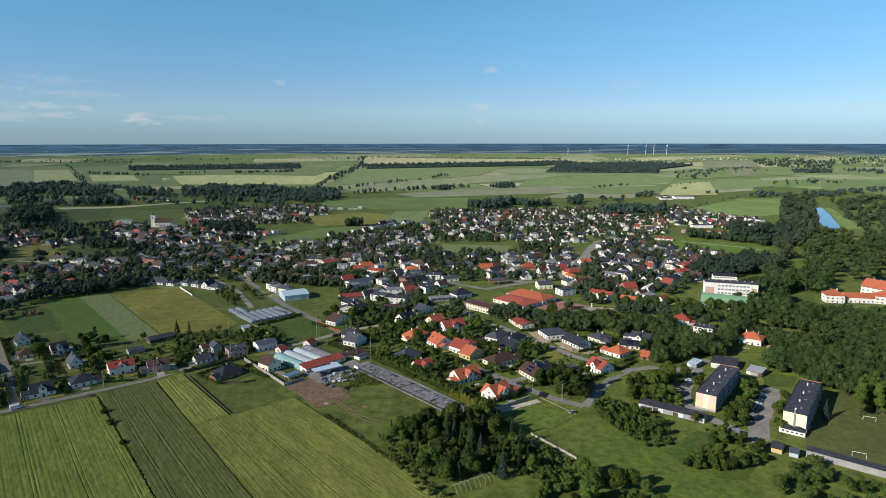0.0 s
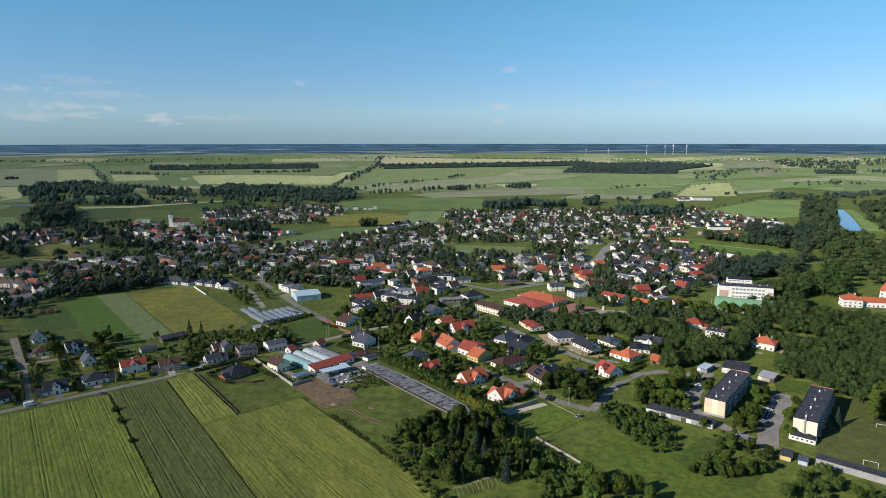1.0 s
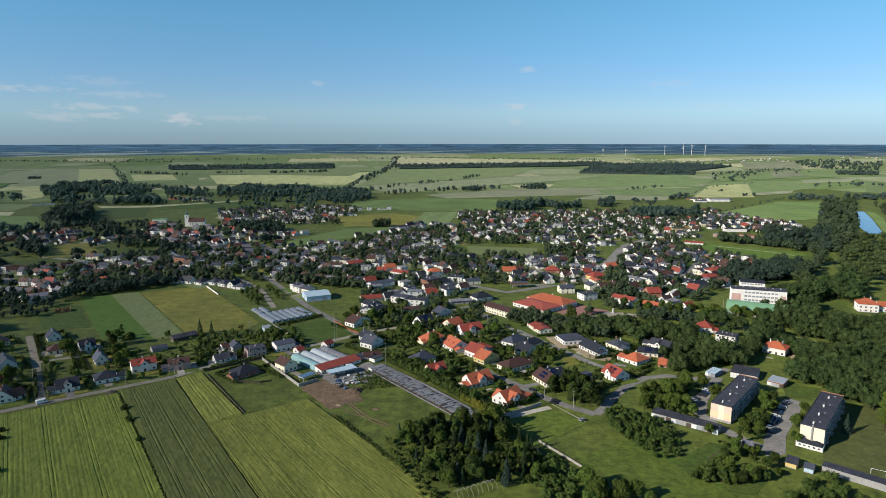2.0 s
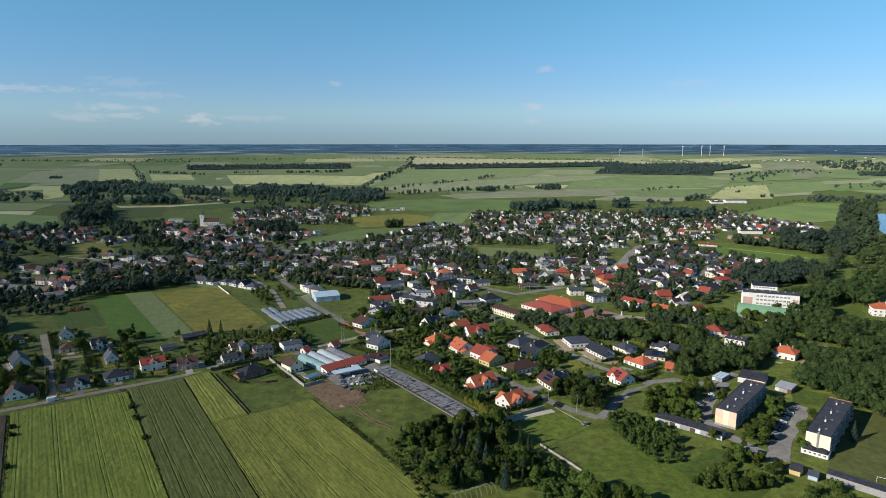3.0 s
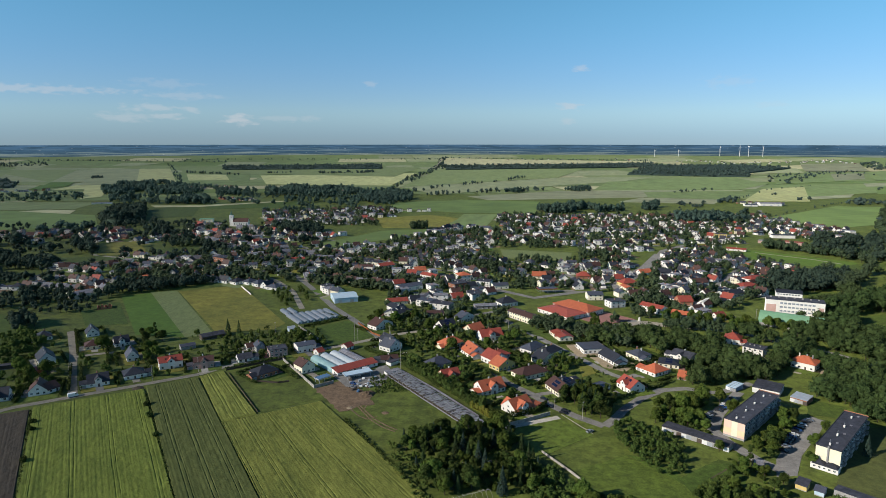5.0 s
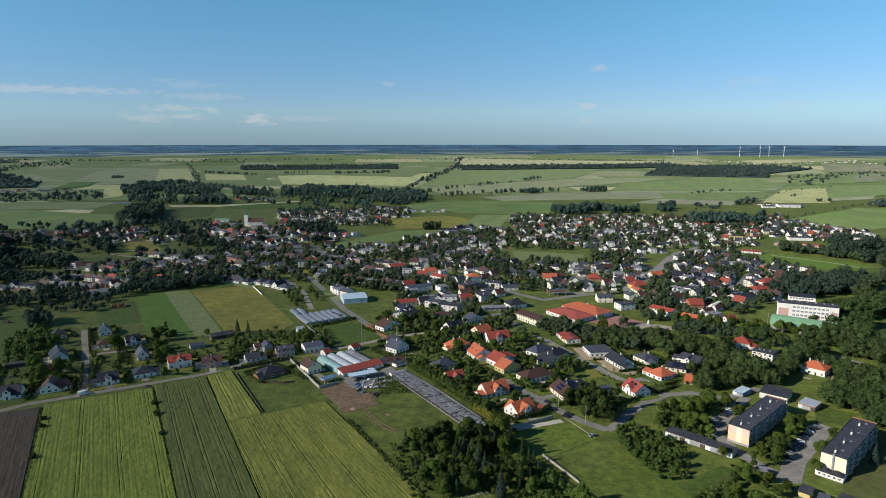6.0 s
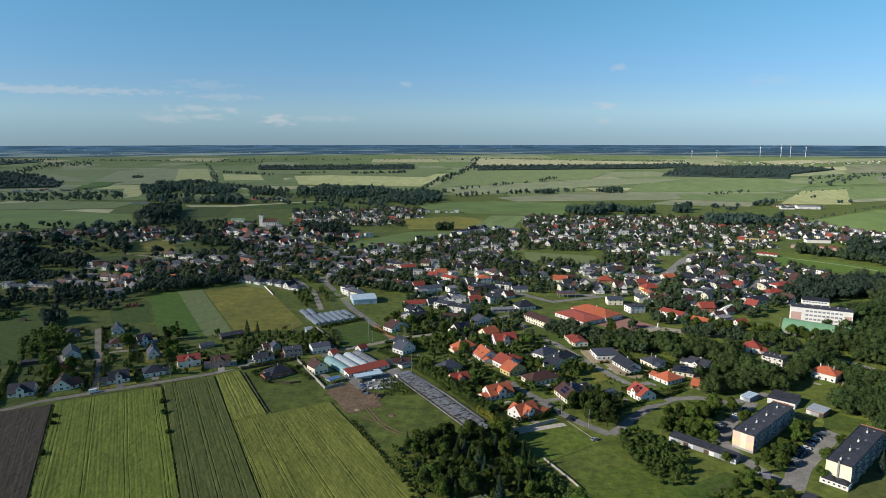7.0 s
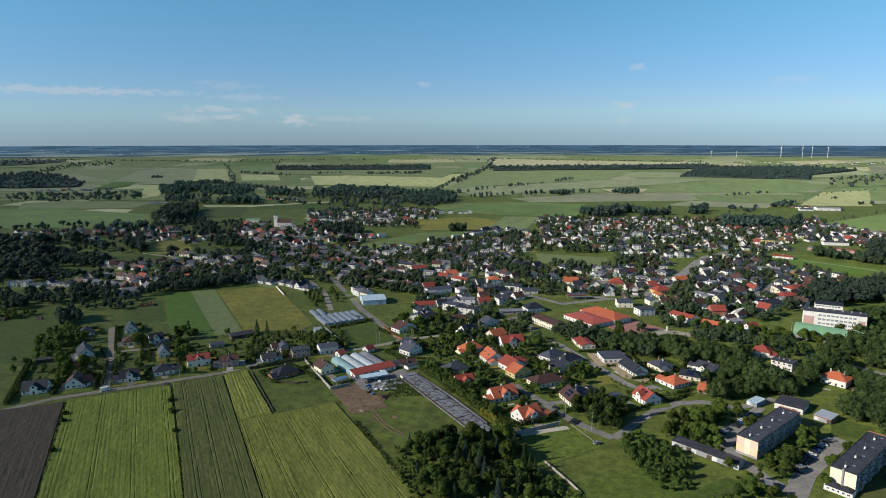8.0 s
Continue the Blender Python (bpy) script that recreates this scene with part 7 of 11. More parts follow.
field('meadow_mown', 'broad mown meadow sloping past the copse', (56.8, 268), (80.8, 285.5), (96.1, 271.7), (119.6, 242.1), (128.5, 210.8), (82.6, 210.9), (77.1, 242.2), (65, 251.4), (57.5, 260.2), rough=1.2)
field('lawn_dark', 'darker grass strip along the meadow', (81.9, 286.7), (86.8, 285.4), (99.7, 274.4), (125.3, 234.3), (129.5, 212.5), (127.2, 212.2), (119.2, 241.2), (96, 271.1), rough=0.8)
field('lawn', 'garden lawn below the garages', (103.2, 267.9), (124.1, 287.8), (136.9, 280.6), (124.8, 266.2), (108, 264.7), rough=1.0)
field('lawn', 'small lawn between shrubs', (115.2, 243.9), (136.2, 263.1), (140.8, 258.5), (127.2, 242.1), rough=1.0)
road('soil', 0.7, 'dug garden bed edge', (115.5, 268.9), (128, 281.2), name='track')
field('lawn_dark', 'green garden plot with beds', (101.7, 267.1), (116.9, 281.2), (134.6, 286.5), (129.1, 263.6), (105.3, 254.3))
field('water', 'calm river water reflecting blue sky', (772.3, 1313.4), (795.9, 1313.2), (738.5, 1191.3), (640.6, 997.3), (617.1, 997.5), (655.2, 1090.1), name='water', category='river')
field('far_lush', 'grassy river bank', (799.4, 1313.1), (803.7, 1291), (674.9, 997), (643.3, 997.3), (741.7, 1191.2))

# ---- crops before the camera ----
crop('soil', 'dark tilled soil with fine drill rows', (-320.5, 239.9), (-238.8, 294.6), (-136, 161.3), (-225.1, 133.6), 0.4, (), seed=1)
crop('crop_fresh', 'green barley with wheel lanes', (-238.8, 297.1), (-193.4, 330.3), (-56.2, 153), (-128, 151.2), 0.7, (0.06, 0.35, 0.65, 0.93), seed=2)
crop('crop_grey', 'grey-green rye with wheel lanes', (-193.2, 332.2), (-170.8, 352), (-16.9, 151.6), (-56, 151.9), 0.9, (0.2, 0.5, 0.82), seed=3)
crop('crop_gold', 'ripening barley with wheel lanes', (-170.3, 353.1), (-160.2, 364.8), (-110.6, 305.2), (-125.3, 293.1), 0.7, (0.35, 0.75), seed=4)
crop('crop_gold', 'broad field of ripening barley with wheel lanes', (-125.1, 292.8), (-82.3, 327.2), (36.9, 189.9), (-43.9, 187.2), 0.7, (0.03, 0.21, 0.44, 0.66, 0.88), seed=5)

# ---- roads ----
road('gravel', 4.6, 'gravel lane along the fields', (-285.3, 244.9), (-264.1, 275.5), (-249.3, 295.7), (-223.7, 316.2), (-198.3, 336), (-172.9, 356.7))
road('gravel', 5, 'lane along the gardens', (-172.9, 356.7), (-162.9, 371.9), (-131, 397.4), (-109.9, 414.5), (-83, 438.9), (-69.1, 453.2), (-41.4, 471), (-16.5, 485.6))
road('asphalt', 5.6, 'street with a pale surface leading into town', (-75.3, 446.1), (-100.6, 480.1), (-137, 526.3), (-185.9, 602.1), (-224.4, 656.4), (-261.2, 708.9))
road('gravel', 5, 'short gravel street between gardens', (-228.5, 315.2), (-251.9, 344.8), (-280.4, 382.5), (-319.1, 429.3))
road('gravel', 4, 'garden drive', (-274.5, 376), (-263.1, 383.6), (-253.8, 388.2))
road('asphalt', 5.4, 'village street', (-41.4, 471), (-19.8, 507.7), (10.9, 535.6), (24, 561.3))
road('asphalt', 5.4, 'village street past gardens', (15.8, 507.1), (40.5, 467.2), (63.3, 430.4), (76, 411.1), (85.9, 395.1), (95.4, 385.9), (111.9, 398.9))
road('asphalt', 5.4, 'village street between houses', (-9.7, 414.4), (7.7, 401.5), (22.1, 369.9), (36.9, 354.1), (50.5, 336.7), (62.7, 325.1), (75.4, 316))
road('asphalt', 5.4, 'bending village street', (75.4, 316), (81.6, 324.5), (88.3, 337.7), (100.4, 355.2), (114.6, 369.4), (129.4, 374.3), (145.4, 369.7), (159.4, 377.5), (171.4, 388.5))
road('asphalt', 5, 'side street', (95.4, 385.9), (104.4, 377.3), (114.6, 369.4))
road('asphalt', 6, 'access road to the flats', (159.7, 372.8), (139.1, 340.4), (130.6, 319.3), (134.1, 305.6), (142.3, 289.2), (149.3, 281.2))
road('concrete', 4, 'pale concrete drive', (23.8, 307.2), (39.3, 315.9), (52.3, 323.5))
road('asphalt', 8, 'main road through trees', (96.2, 527.9), (134.2, 512.3), (189.4, 499.6), (221, 476.7), (253.7, 444.7))
road('asphalt', 8, 'main street', (3.3, 614.1), (41.1, 584.8), (95.1, 621.4), (133.1, 654), (176.6, 752.5), (215.9, 869.3), (284, 956.5), (382.2, 1062.3), (452.8, 1213.1), (524.7, 1412.9))
road('asphalt', 7, 'street to the church', (3.3, 614.1), (-51.8, 669.7), (-155, 754.7), (-257, 816.6), (-416.6, 944.5), (-515.1, 1041.7))
road('asphalt', 6, 'estate street', (215.7, 639.4), (276.4, 751.8), (328.9, 834.9))
road('gravel', 5, 'lane with hedges', (-163.3, 517.8), (-195.2, 579.2), (-228.6, 620.5), (-280.5, 671.1), (-409.9, 703.4), (-531.4, 738.6))
road('asphalt', 6, 'pale asphalt street through the town', (-25.3, 1163), (212.6, 1196.8), (446.3, 1213.2))
road('asphalt', 6, 'pale asphalt street through the town', (-13.5, 1058.6), (194.8, 1094.5), (414.3, 1124.5))
road('asphalt', 6, 'pale asphalt street through the town', (14.3, 983.5), (199.3, 1014.5), (284, 956.5))
road('asphalt', 6, 'pale asphalt street through the town', (118.6, 890.5), (225.9, 911))
road('asphalt', 6, 'pale asphalt street through the town', (64.7, 734.8), (161.4, 779.9))
road('asphalt', 6, 'pale asphalt street through the town', (-66.9, 871.5), (11.2, 765.1), (74.6, 700.4), (103.8, 640.1))
road('asphalt', 6, 'pale asphalt street through the town', (-112.2, 701.5), (-54.2, 701.2), (-8.7, 669.5))
road('asphalt', 6, 'pale asphalt street through the town', (-226.3, 872.7), (-146.5, 872.1), (-56.6, 971.5))
road('asphalt', 6, 'pale asphalt street through the town', (-470.1, 1167.6), (-364.1, 1202.8), (-247.7, 1220.6))
road('asphalt', 6, 'pale asphalt street through the town', (-516.2, 988), (-397.9, 962.2), (-247.8, 893.4))
road('asphalt', 6, 'pale asphalt street through the town', (-328.4, 808.4), (-239.4, 782.6))
road('asphalt', 6, 'pale asphalt street through the town', (-648.7, 907.2), (-572.2, 917.4), (-516.2, 988))
road('asphalt', 6, 'pale asphalt street through the town', (-468.3, 703.7), (-351.6, 690.1), (-280.5, 671.1))
road('asphalt', 6, 'pale asphalt street through the town', (450.3, 1194.3), (524.2, 1018.4))
road('asphalt', 6, 'pale asphalt street through the town', (199, 787.8), (272.1, 812.8))
road('asphalt', 6, 'pale asphalt street through the town', (177.4, 726.9), (257.9, 748.2))
road('asphalt', 6, 'pale asphalt street through the town', (270.6, 726.3), (340.6, 718.9))
road('asphalt', 6, 'pale asphalt street through the town', (-135.9, 658.4), (-87.3, 658.1))
road('asphalt', 6, 'pale asphalt street through the town', (-78.6, 590.1), (-34.7, 585.2))
road('asphalt', 6, 'pale asphalt street through the town', (48.7, 613.9), (95.1, 621.4))
road('gravel', 9, 'long pale country road', (-341.9, 1960), (-454.8, 3259.1), (-572.3, 4521.9))
road('concrete', 10, 'wide pale road', (1296.3, 1932), (1502.9, 2372.3), (1911.3, 3067.2))

# ---- meadows kept open ----
clearing(14, 9, (-580.9, 812.2), (-534.1, 844.2), (-464.8, 758.3), (-514.2, 729.8))
clearing(14, 9, (-476.2, 788.7), (-423.7, 814.8), (-393.1, 764.8), (-445.4, 744.7))
clearing(14, 9, (-557.4, 703.4), (-514.2, 729.8), (-467.5, 710.5), (-453.7, 693.6), (-512.3, 661.9))
clearing(14, 9, (-544.7, 612.8), (-529.1, 643.7), (-489.1, 605.3), (-499.2, 584.6))
clearing(14, 9, (-268.2, 853.4), (-204.8, 1004.8), (-121.7, 1038.1), (-134.7, 960), (-184.6, 903.5), (-239.5, 834.4))
clearing(14, 9, (-3.1, 851.4), (92.5, 836.6), (86.4, 780.4), (4.3, 785))
clearing(14, 9, (-252.6, 1165.3), (-161.6, 1239.3), (-27.5, 1268.4), (-38.3, 1081.3), (-118.6, 1052.3), (-211.6, 1038.9))
clearing(14, 9, (291.9, 868.7), (324.9, 899.4), (433.6, 811.6), (396.9, 762.4), (316.6, 812.5))
clearing(22, 15, (-1332.3, 1120.7), (-823.3, 1140.6), (-713.2, 1000.1), (-1072.8, 907.3))
clearing(22, 15, (-1291.5, 1286), (-988.5, 1379.5), (-837, 1158.7), (-1181.5, 1164.6))
clearing(20, 14, (490.9, 1273.1), (722.4, 1521.9), (817.8, 1520.6), (644, 1192.2), (533.6, 1140.1))

for plot_label, plot_pts in (
    ('open lawn among the trees behind the flats', ((240, 447), (266, 434), (261, 416), (238, 418))),
    ('lawn behind the flats', ((196, 366), (213, 358), (201, 342), (187, 346))),
    ('park lawn beside the palace', ((316, 556), (342, 566), (322, 512), (291, 503))),
    ('park lawn before the palace', ((326, 511), (376, 517), (362, 488), (322, 494))),
    ('rough grass at the end of the pitch', ((404, 792), (466, 812), (436, 768), (390, 750))),
    ('lawn behind the school', ((306, 640), (337, 646), (323, 612), (294, 606))),
):
    field('lawn', plot_label, *plot_pts, rough=1.5)
    clearing(9, 6, *plot_pts)

# ---- houses by the fields ----
house(-267.7, 303.9, 13.5, 9.7, 29.7, 3.2, 7.6, 'gable', 'white', 'roof_dark', dormer=4)
house(-251.4, 316.9, 9.5, 11.6, 33, 3.4, 8, 'gable', 'white', 'roof_brown', ax='d')
house(-246.9, 319.6, 7.1, 8.7, 71.4, 3, 6.2, 'gable', 'white', 'roof_brown', chimneys=0, name='garage_wing', category='house wing')
house(-277.6, 343.4, 9.7, 4.8, 50.5, 2.6, 3.6, 'mono', 'brick', 'roof_red', chimneys=0, wins=0, name='shed', category='shed')
house(-225.6, 333.6, 11.6, 9.7, 40, 3.2, 7.4, 'gable', 'white', 'roof_dark', dormer=3.6, annex=-4.2)
house(-211.5, 348.1, 11.8, 10.7, 40.8, 3.2, 6.6, 'hip', 'white', 'roof_dark', annex=4.2)
house(-198.2, 367.3, 14.2, 8.7, 37.7, 5.4, 8.2, 'gable', 'white', 'roof_red', skylights=2, dormer=4.4)
house(-232.9, 378.1, 7.2, 12.6, 39.3, 3.6, 8.4, 'gable', 'white', 'roof_grey', ax='d')
house(-274.8, 396.2, 11.1, 9.7, 38.8, 3, 6.2, 'hip', 'cream', 'roof_brown', annex=4.2)
house(-296, 423.2, 8.4, 11.6, 42.2, 3.4, 8.2, 'gable', 'white', 'roof_dark', ax='d')
house(-325.3, 409.2, 9.2, 10.7, 48.6, 3.2, 6.8, 'hip', 'cream', 'roof_dark', annex=-4.2)
house(-287.3, 365.2, 9.8, 16.5, 45.9, 4.2, 9, 'gable', 'white', 'roof_dark', ax='d')
house(-259, 404.5, 9.7, 8.7, 43.9, 3.4, 7.4, 'gable', 'white', 'roof_dark', dormer=3.4)
house(-207, 403.8, 9.8, 5.8, 41.9, 2.8, 4, 'gable', 'grey', 'roof_grey', chimneys=0, wins=0, name='shed', category='shed')
house(-201.6, 429.5, 16.9, 6.8, 45.9, 3, 4.8, 'gable', 'wood', 'roof_felt', chimneys=0, wins=0, name='barn', category='barn')
house(-176.9, 371, 12.3, 8.7, 31.5, 5.4, 7.4, 'gable', 'pink', 'roof_brown', dormer=4.4, annex=-4.2)
house(-155.2, 385.2, 9.5, 7.8, 39, 3, 5.6, 'gable', 'white', 'roof_felt', annex=4.2)
house(-153.4, 405.4, 5.7, 8.7, 36.2, 5, 7.4, 'gable', 'grey', 'roof_grey', ax='d')
house(-161.8, 408.1, 5.4, 7.8, 38.3, 3, 5, 'gable', 'white', 'roof_brown')
house(-137.7, 399.6, 12.3, 9.7, 33.4, 5.6, 5.6, 'flat', 'pink', 'roof_felt')
house(-121.7, 410.9, 13.3, 9.7, 37.8, 5.4, 6.6, 'gable', 'white', 'roof_grey', annex=4.2)
house(-131.4, 362.2, 14, 11.6, 53.7, 3.2, 6.6, 'hip', 'brick', 'roof_dark', label='brick bungalow with a wide dark hipped roof on a lawn', annex=-4.2)
house(-108.1, 372.2, 9.3, 10.7, 50.1, 5.4, 8.6, 'gable', 'cream', 'roof_brown', ax='d', label='cream house with red-brown roof and balconies')
house(-147.6, 453.1, 5.7, 4.8, 41.7, 2.8, 3.6, 'mono', 'pale_blue', 'steel', chimneys=0, wins=0, name='shed', category='shed')
house(-61.8, 421.4, 12.6, 10.7, 58.3, 4.2, 8.6, 'gable', 'white', 'roof_grey', ax='d', dormer=0)
house(-65.6, 433, 13.9, 8.7, -47.3, 3.6, 7.8, 'gable', 'white', 'roof_dark')
house(-57.8, 397.8, 11.6, 7.8, 22.4, 2.8, 4.4, 'gable', 'grey', 'roof_brown', wins=4, dormer=4.2, annex=-4.2)
house(-53.4, 392.3, 9.1, 4.8, 53.4, 2.6, 3, 'flat', 'white', 'roof_felt', wins=0, chimneys=0, name='shed', category='shed')
house(-81.6, 472.7, 17.3, 10.7, 53.4, 4, 8.2, 'gable', 'white', 'roof_brown', ax='d')
house(-79.1, 507.4, 12.4, 7.8, -2.8, 3.6, 6, 'gable', 'white', 'roof_grey', ax='d')
house(-71.6, 509.3, 13.4, 7.8, 49.2, 3.4, 5.6, 'gable', 'white', 'roof_dark', annex=4.2)

# ---- houses along the village streets ----
house(-23.4, 391, 14.3, 10.7, 44.6, 3.6, 7.6, 'hip', 'white', 'roof_grey')
house(-13.3, 370.2, 11.5, 9.7, 34, 3.4, 7.6, 'gable', 'cream', 'roof_red', dormer=4, annex=4.2)
house(12.7, 355.1, 16, 10.7, 37.8, 3.6, 8.2, 'gable', 'white', 'roof_orange', dormer=5, skylights=2, annex=-4.2)
house(29.8, 329.7, 13.3, 11.6, 45.1, 3.4, 8.4, 'gable', 'white', 'roof_orange', dormer=4.5, skylights=2, label='white villa with orange-red tiled gabled roof and dormers')
house(28.1, 328.7, 12.1, 7.8, -49.1, 3.2, 6.6, 'gable', 'white', 'roof_orange', label='white wing of a villa with orange-red tiled roof', name='house_wing', category='house wing', chimneys=1)
house(37.8, 334.8, 7.2, 8.7, 53, 2.8, 5, 'hip', 'white', 'roof_orange', label='orange-red roofed garage beside a villa', name='garage', category='garage', chimneys=0)
house(-20.3, 433.6, 15.7, 10.7, 48.1, 3.6, 7.8, 'hip', 'cream', 'roof_orange', chimneys=2, annex=-4.2)
house(-2.4, 419.6, 15.8, 13.6, -59.1, 3.6, 8, 'gable', 'white', 'roof_orange', skylights=2, annex=4.2)
house(6.8, 455.8, 17.5, 10.7, 28.6, 3.8, 8.2, 'gable', 'white', 'roof_red', skylights=1, dormer=4.4)
house(13.3, 405, 13.6, 12.6, -48, 4.6, 8.8, 'gable', 'white', 'roof_red', annex=4.2)
house(15.1, 414.6, 13.7, 9.7, 43.7, 3, 5.6, 'hip', 'white', 'roof_red', annex=-4.2)
house(18.8, 394.7, 14.1, 9.7, 44.1, 4, 8, 'gable', 'yellow', 'roof_orange', ax='d')
house(38.6, 431.2, 16.4, 9.7, 53.5, 3.6, 7.2, 'hip', 'white', 'roof_grey')
house(46.1, 410.3, 13.8, 10.7, 46.6, 4, 8, 'gable', 'cream', 'roof_dark', ax='d')
house(50.4, 425.5, 16.7, 8.7, 50.8, 3.2, 6.6, 'hip', 'cream', 'roof_dark', chimneys=2, annex=-4.2)
house(36.8, 383.4, 20.5, 11.6, 37, 3.4, 7, 'hip', 'cream', 'roof_brown', annex=4.2)
house(54.8, 359.7, 15.7, 11.6, -62.9, 3.6, 7.6, 'gable', 'cream', 'roof_brown', solar=5)
house(56.4, 367.8, 14.9, 10.7, 51.4, 3.2, 6.4, 'hip', 'cream', 'roof_dark', solar=6, annex=4.2)
house(-29.6, 478.7, 13.2, 9.7, 43.9, 3.4, 7.4, 'gable', 'white', 'roof_dark', solar=5, annex=-4.2)
house(-16.3, 502.2, 15.3, 9.7, 41.7, 3.8, 7.8, 'gable', 'white', 'roof_grey', ax='d')
house(-6.4, 471, 13.2, 9.7, 49.2, 3.6, 7.4, 'gable', 'cream', 'roof_orange')
house(60.8, 464.5, 17.4, 10.7, -68.5, 3.4, 4.8, 'gable', 'cream', 'roof_red', label='low cream house with red roof beside a lawn', dormer=4.4, annex=-4.2)
house(79.8, 438.3, 15.2, 16.5, -73.4, 3.6, 3.9, 'flat', 'white', 'roof_grey', chimneys=0, label='low white hall with flat grey roof')
house(92.5, 418.4, 18.1, 10.7, -63.1, 3.4, 7.2, 'gable', 'white', 'roof_dark', label='new white house with anthracite roof on sand', annex=4.2)
house(96.8, 368.9, 12.7, 10.7, -60.4, 3.8, 8, 'gable', 'white', 'roof_red', label='white house with red roof and solar panels beside the street', solar=5, skylights=0, dormer=4.4)
house(79.3, 367.1, 7.2, 7.8, -46.4, 2.8, 3.2, 'flat', 'white', 'roof_grey', wins=0, chimneys=0, name='shed', category='shed')
house(110.8, 426.8, 11.7, 11.6, -56.2, 3.6, 6.6, 'hip', 'cream', 'roof_grey', chimneys=2, annex=4.2)
house(116, 398.2, 11.6, 12.6, -50.1, 3.2, 7.2, 'hip', 'white', 'roof_orange', label='white bungalow with bright orange hipped roof', annex=-4.2)
house(128.4, 413.7, 12.8, 10.7, -17.2, 3, 5.6, 'hip', 'cream', 'roof_dark', solar=4)
house(141.7, 428.7, 14.4, 13.6, -40.7, 3.8, 6.2, 'gable', 'white', 'roof_felt', dormer=4.4, annex=-4.2)
house(132.4, 391.9, 5.3, 7.8, -25.6, 2.6, 5.2, 'gable', 'brick', 'roof_orange', wins=0, chimneys=0, name='shed', category='shed', label='small shed with orange tiled roof')
house(185.3, 469.8, 11, 10.7, -24.8, 4.6, 8.4, 'hip', 'white', 'roof_red', annex=4.2)
house(192.5, 445.3, 13.4, 9.7, -35.3, 5.8, 5.8, 'flat', 'white', 'roof_felt', chimneys=3)
house(216.3, 422.3, 14.4, 11.6, -38.5, 5, 8.4, 'hip', 'white', 'roof_orange', chimneys=3)

# ---- flats, garages ----
block(153.0, 330.8, 50, 10.2, 52.8, 9.0, 'peach', 'three-storey block of flats with peach end wall and black flat roof')
block(186.2, 306.5, 50.5, 10.2, 52.8, 9.6, 'cream', 'three-storey block of flats with cream end wall and black flat roof', annex=1)
garages(119.3, 307.5, 13, -35.8, 'roof_felt', 'concrete', 'long row of grey garages with felt roof', unit=2.56, deep=6, high=2.6)
garages(178.9, 253, 15, 140.8, 'roof_felt', 'grey', 'long row of grey garages beside the playing field', unit=2.39, deep=6, high=2.6)
garages(177.4, 377, 5, -30, 'roof_felt', 'white', 'low building with black felt roof behind the flats', unit=2.91, deep=14, high=3.2)
garages(158.7, 377.5, 3, -45.5, 'pale_blue', 'blue_sheet', 'blue metal garage with pale roof', unit=1.85, deep=9, high=2.6)
garages(190.8, 363.6, 4, -41.5, 'steel', 'brick', 'brick shed with metal roof', unit=2.16, deep=9, high=2.8)
house(152.8, 266.9, 4.4, 5, -36.8, 2.6, 3.4, 'mono', 'yellow', 'roof_felt', wins=0, chimneys=0, name='shed', category='shed')
house(158.4, 263, 3.6, 5, -34.9, 2.6, 3.6, 'gable', 'pale_blue', 'roof_grey', wins=0, chimneys=0, name='shed', category='shed')
house(139.6, 281.6, 3.4, 6, -3, 2.6, 4.4, 'gable', 'wood', 'roof_fibre', wins=0, chimneys=0, name='shed', category='shed')
field('lawn', 'green lawn plot inside a hedge', (-271, 290.1), (-315.2, 345.5), (-293.9, 345.5), (-278.6, 321.4), (-284.4, 308.5))
house(-304.3, 349.1, 12.5, 5, 33.2, 2.6, 2.8, 'flat', 'wood', 'roof_felt', wins=0, chimneys=0, name='shed', category='shed', label="long low dark shed at a lawn's edge")
field('lawn', 'grass plot beside the street', (19.5, 490.4), (29.6, 508.5), (47.8, 481.5), (48.3, 462.1), (40.5, 468.6))

# ---- nursery ----
house(-75.9, 378.4, 30.3, 7, 47, 2.8, 4.0, 'mono', 'white', 'roof_red', chimneys=0, wins=4.5, name='nursery_building', category='building', label='low white nursery building with red roof')
tunnel(-96.9, 382.2, 31, 6.6, 137, 3.6, 'film_cyan', 'turquoise film tunnel behind the nursery building', 'nursery tunnels')
tunnel(-92, 387.5, 31, 6.6, 137, 3.6, 'film_white', 'white film tunnel behind the nursery building', 'nursery tunnels')
tunnel(-87.1, 392.8, 31, 6.6, 137, 3.6, 'film_white', 'white film tunnel behind the nursery building', 'nursery tunnels')
tunnel(-82.2, 398, 31, 6.6, 137, 3.6, 'roof_fibre', 'grey fibre-cement tunnel roof behind the nursery building', 'nursery tunnels')
house(-109, 403.9, 5.2, 6, 54.9, 3, 5, 'gable', 'white', 'roof_red', wins=4, chimneys=0, name='shed', category='shed', label='small white hut with red roof')
house(-92.7, 417.7, 6.6, 6, 60.8, 3, 5.2, 'gable', 'white', 'roof_red', wins=4, chimneys=0, name='shed', category='shed', label='small white hut with red roof')
canopy(-71.3, 367, 18.2, 7, 37.1, 2.8, 'pale_blue', 'steel', 'pale blue translucent canopy on posts')
canopy(-90.7, 357, 9.7, 5, 54.7, 2.6, 'blue_sheet', 'steel', 'blue sheet canopy beside a wall')
ruin(-19.2, 339.4, 90.5, 10, -48.9)
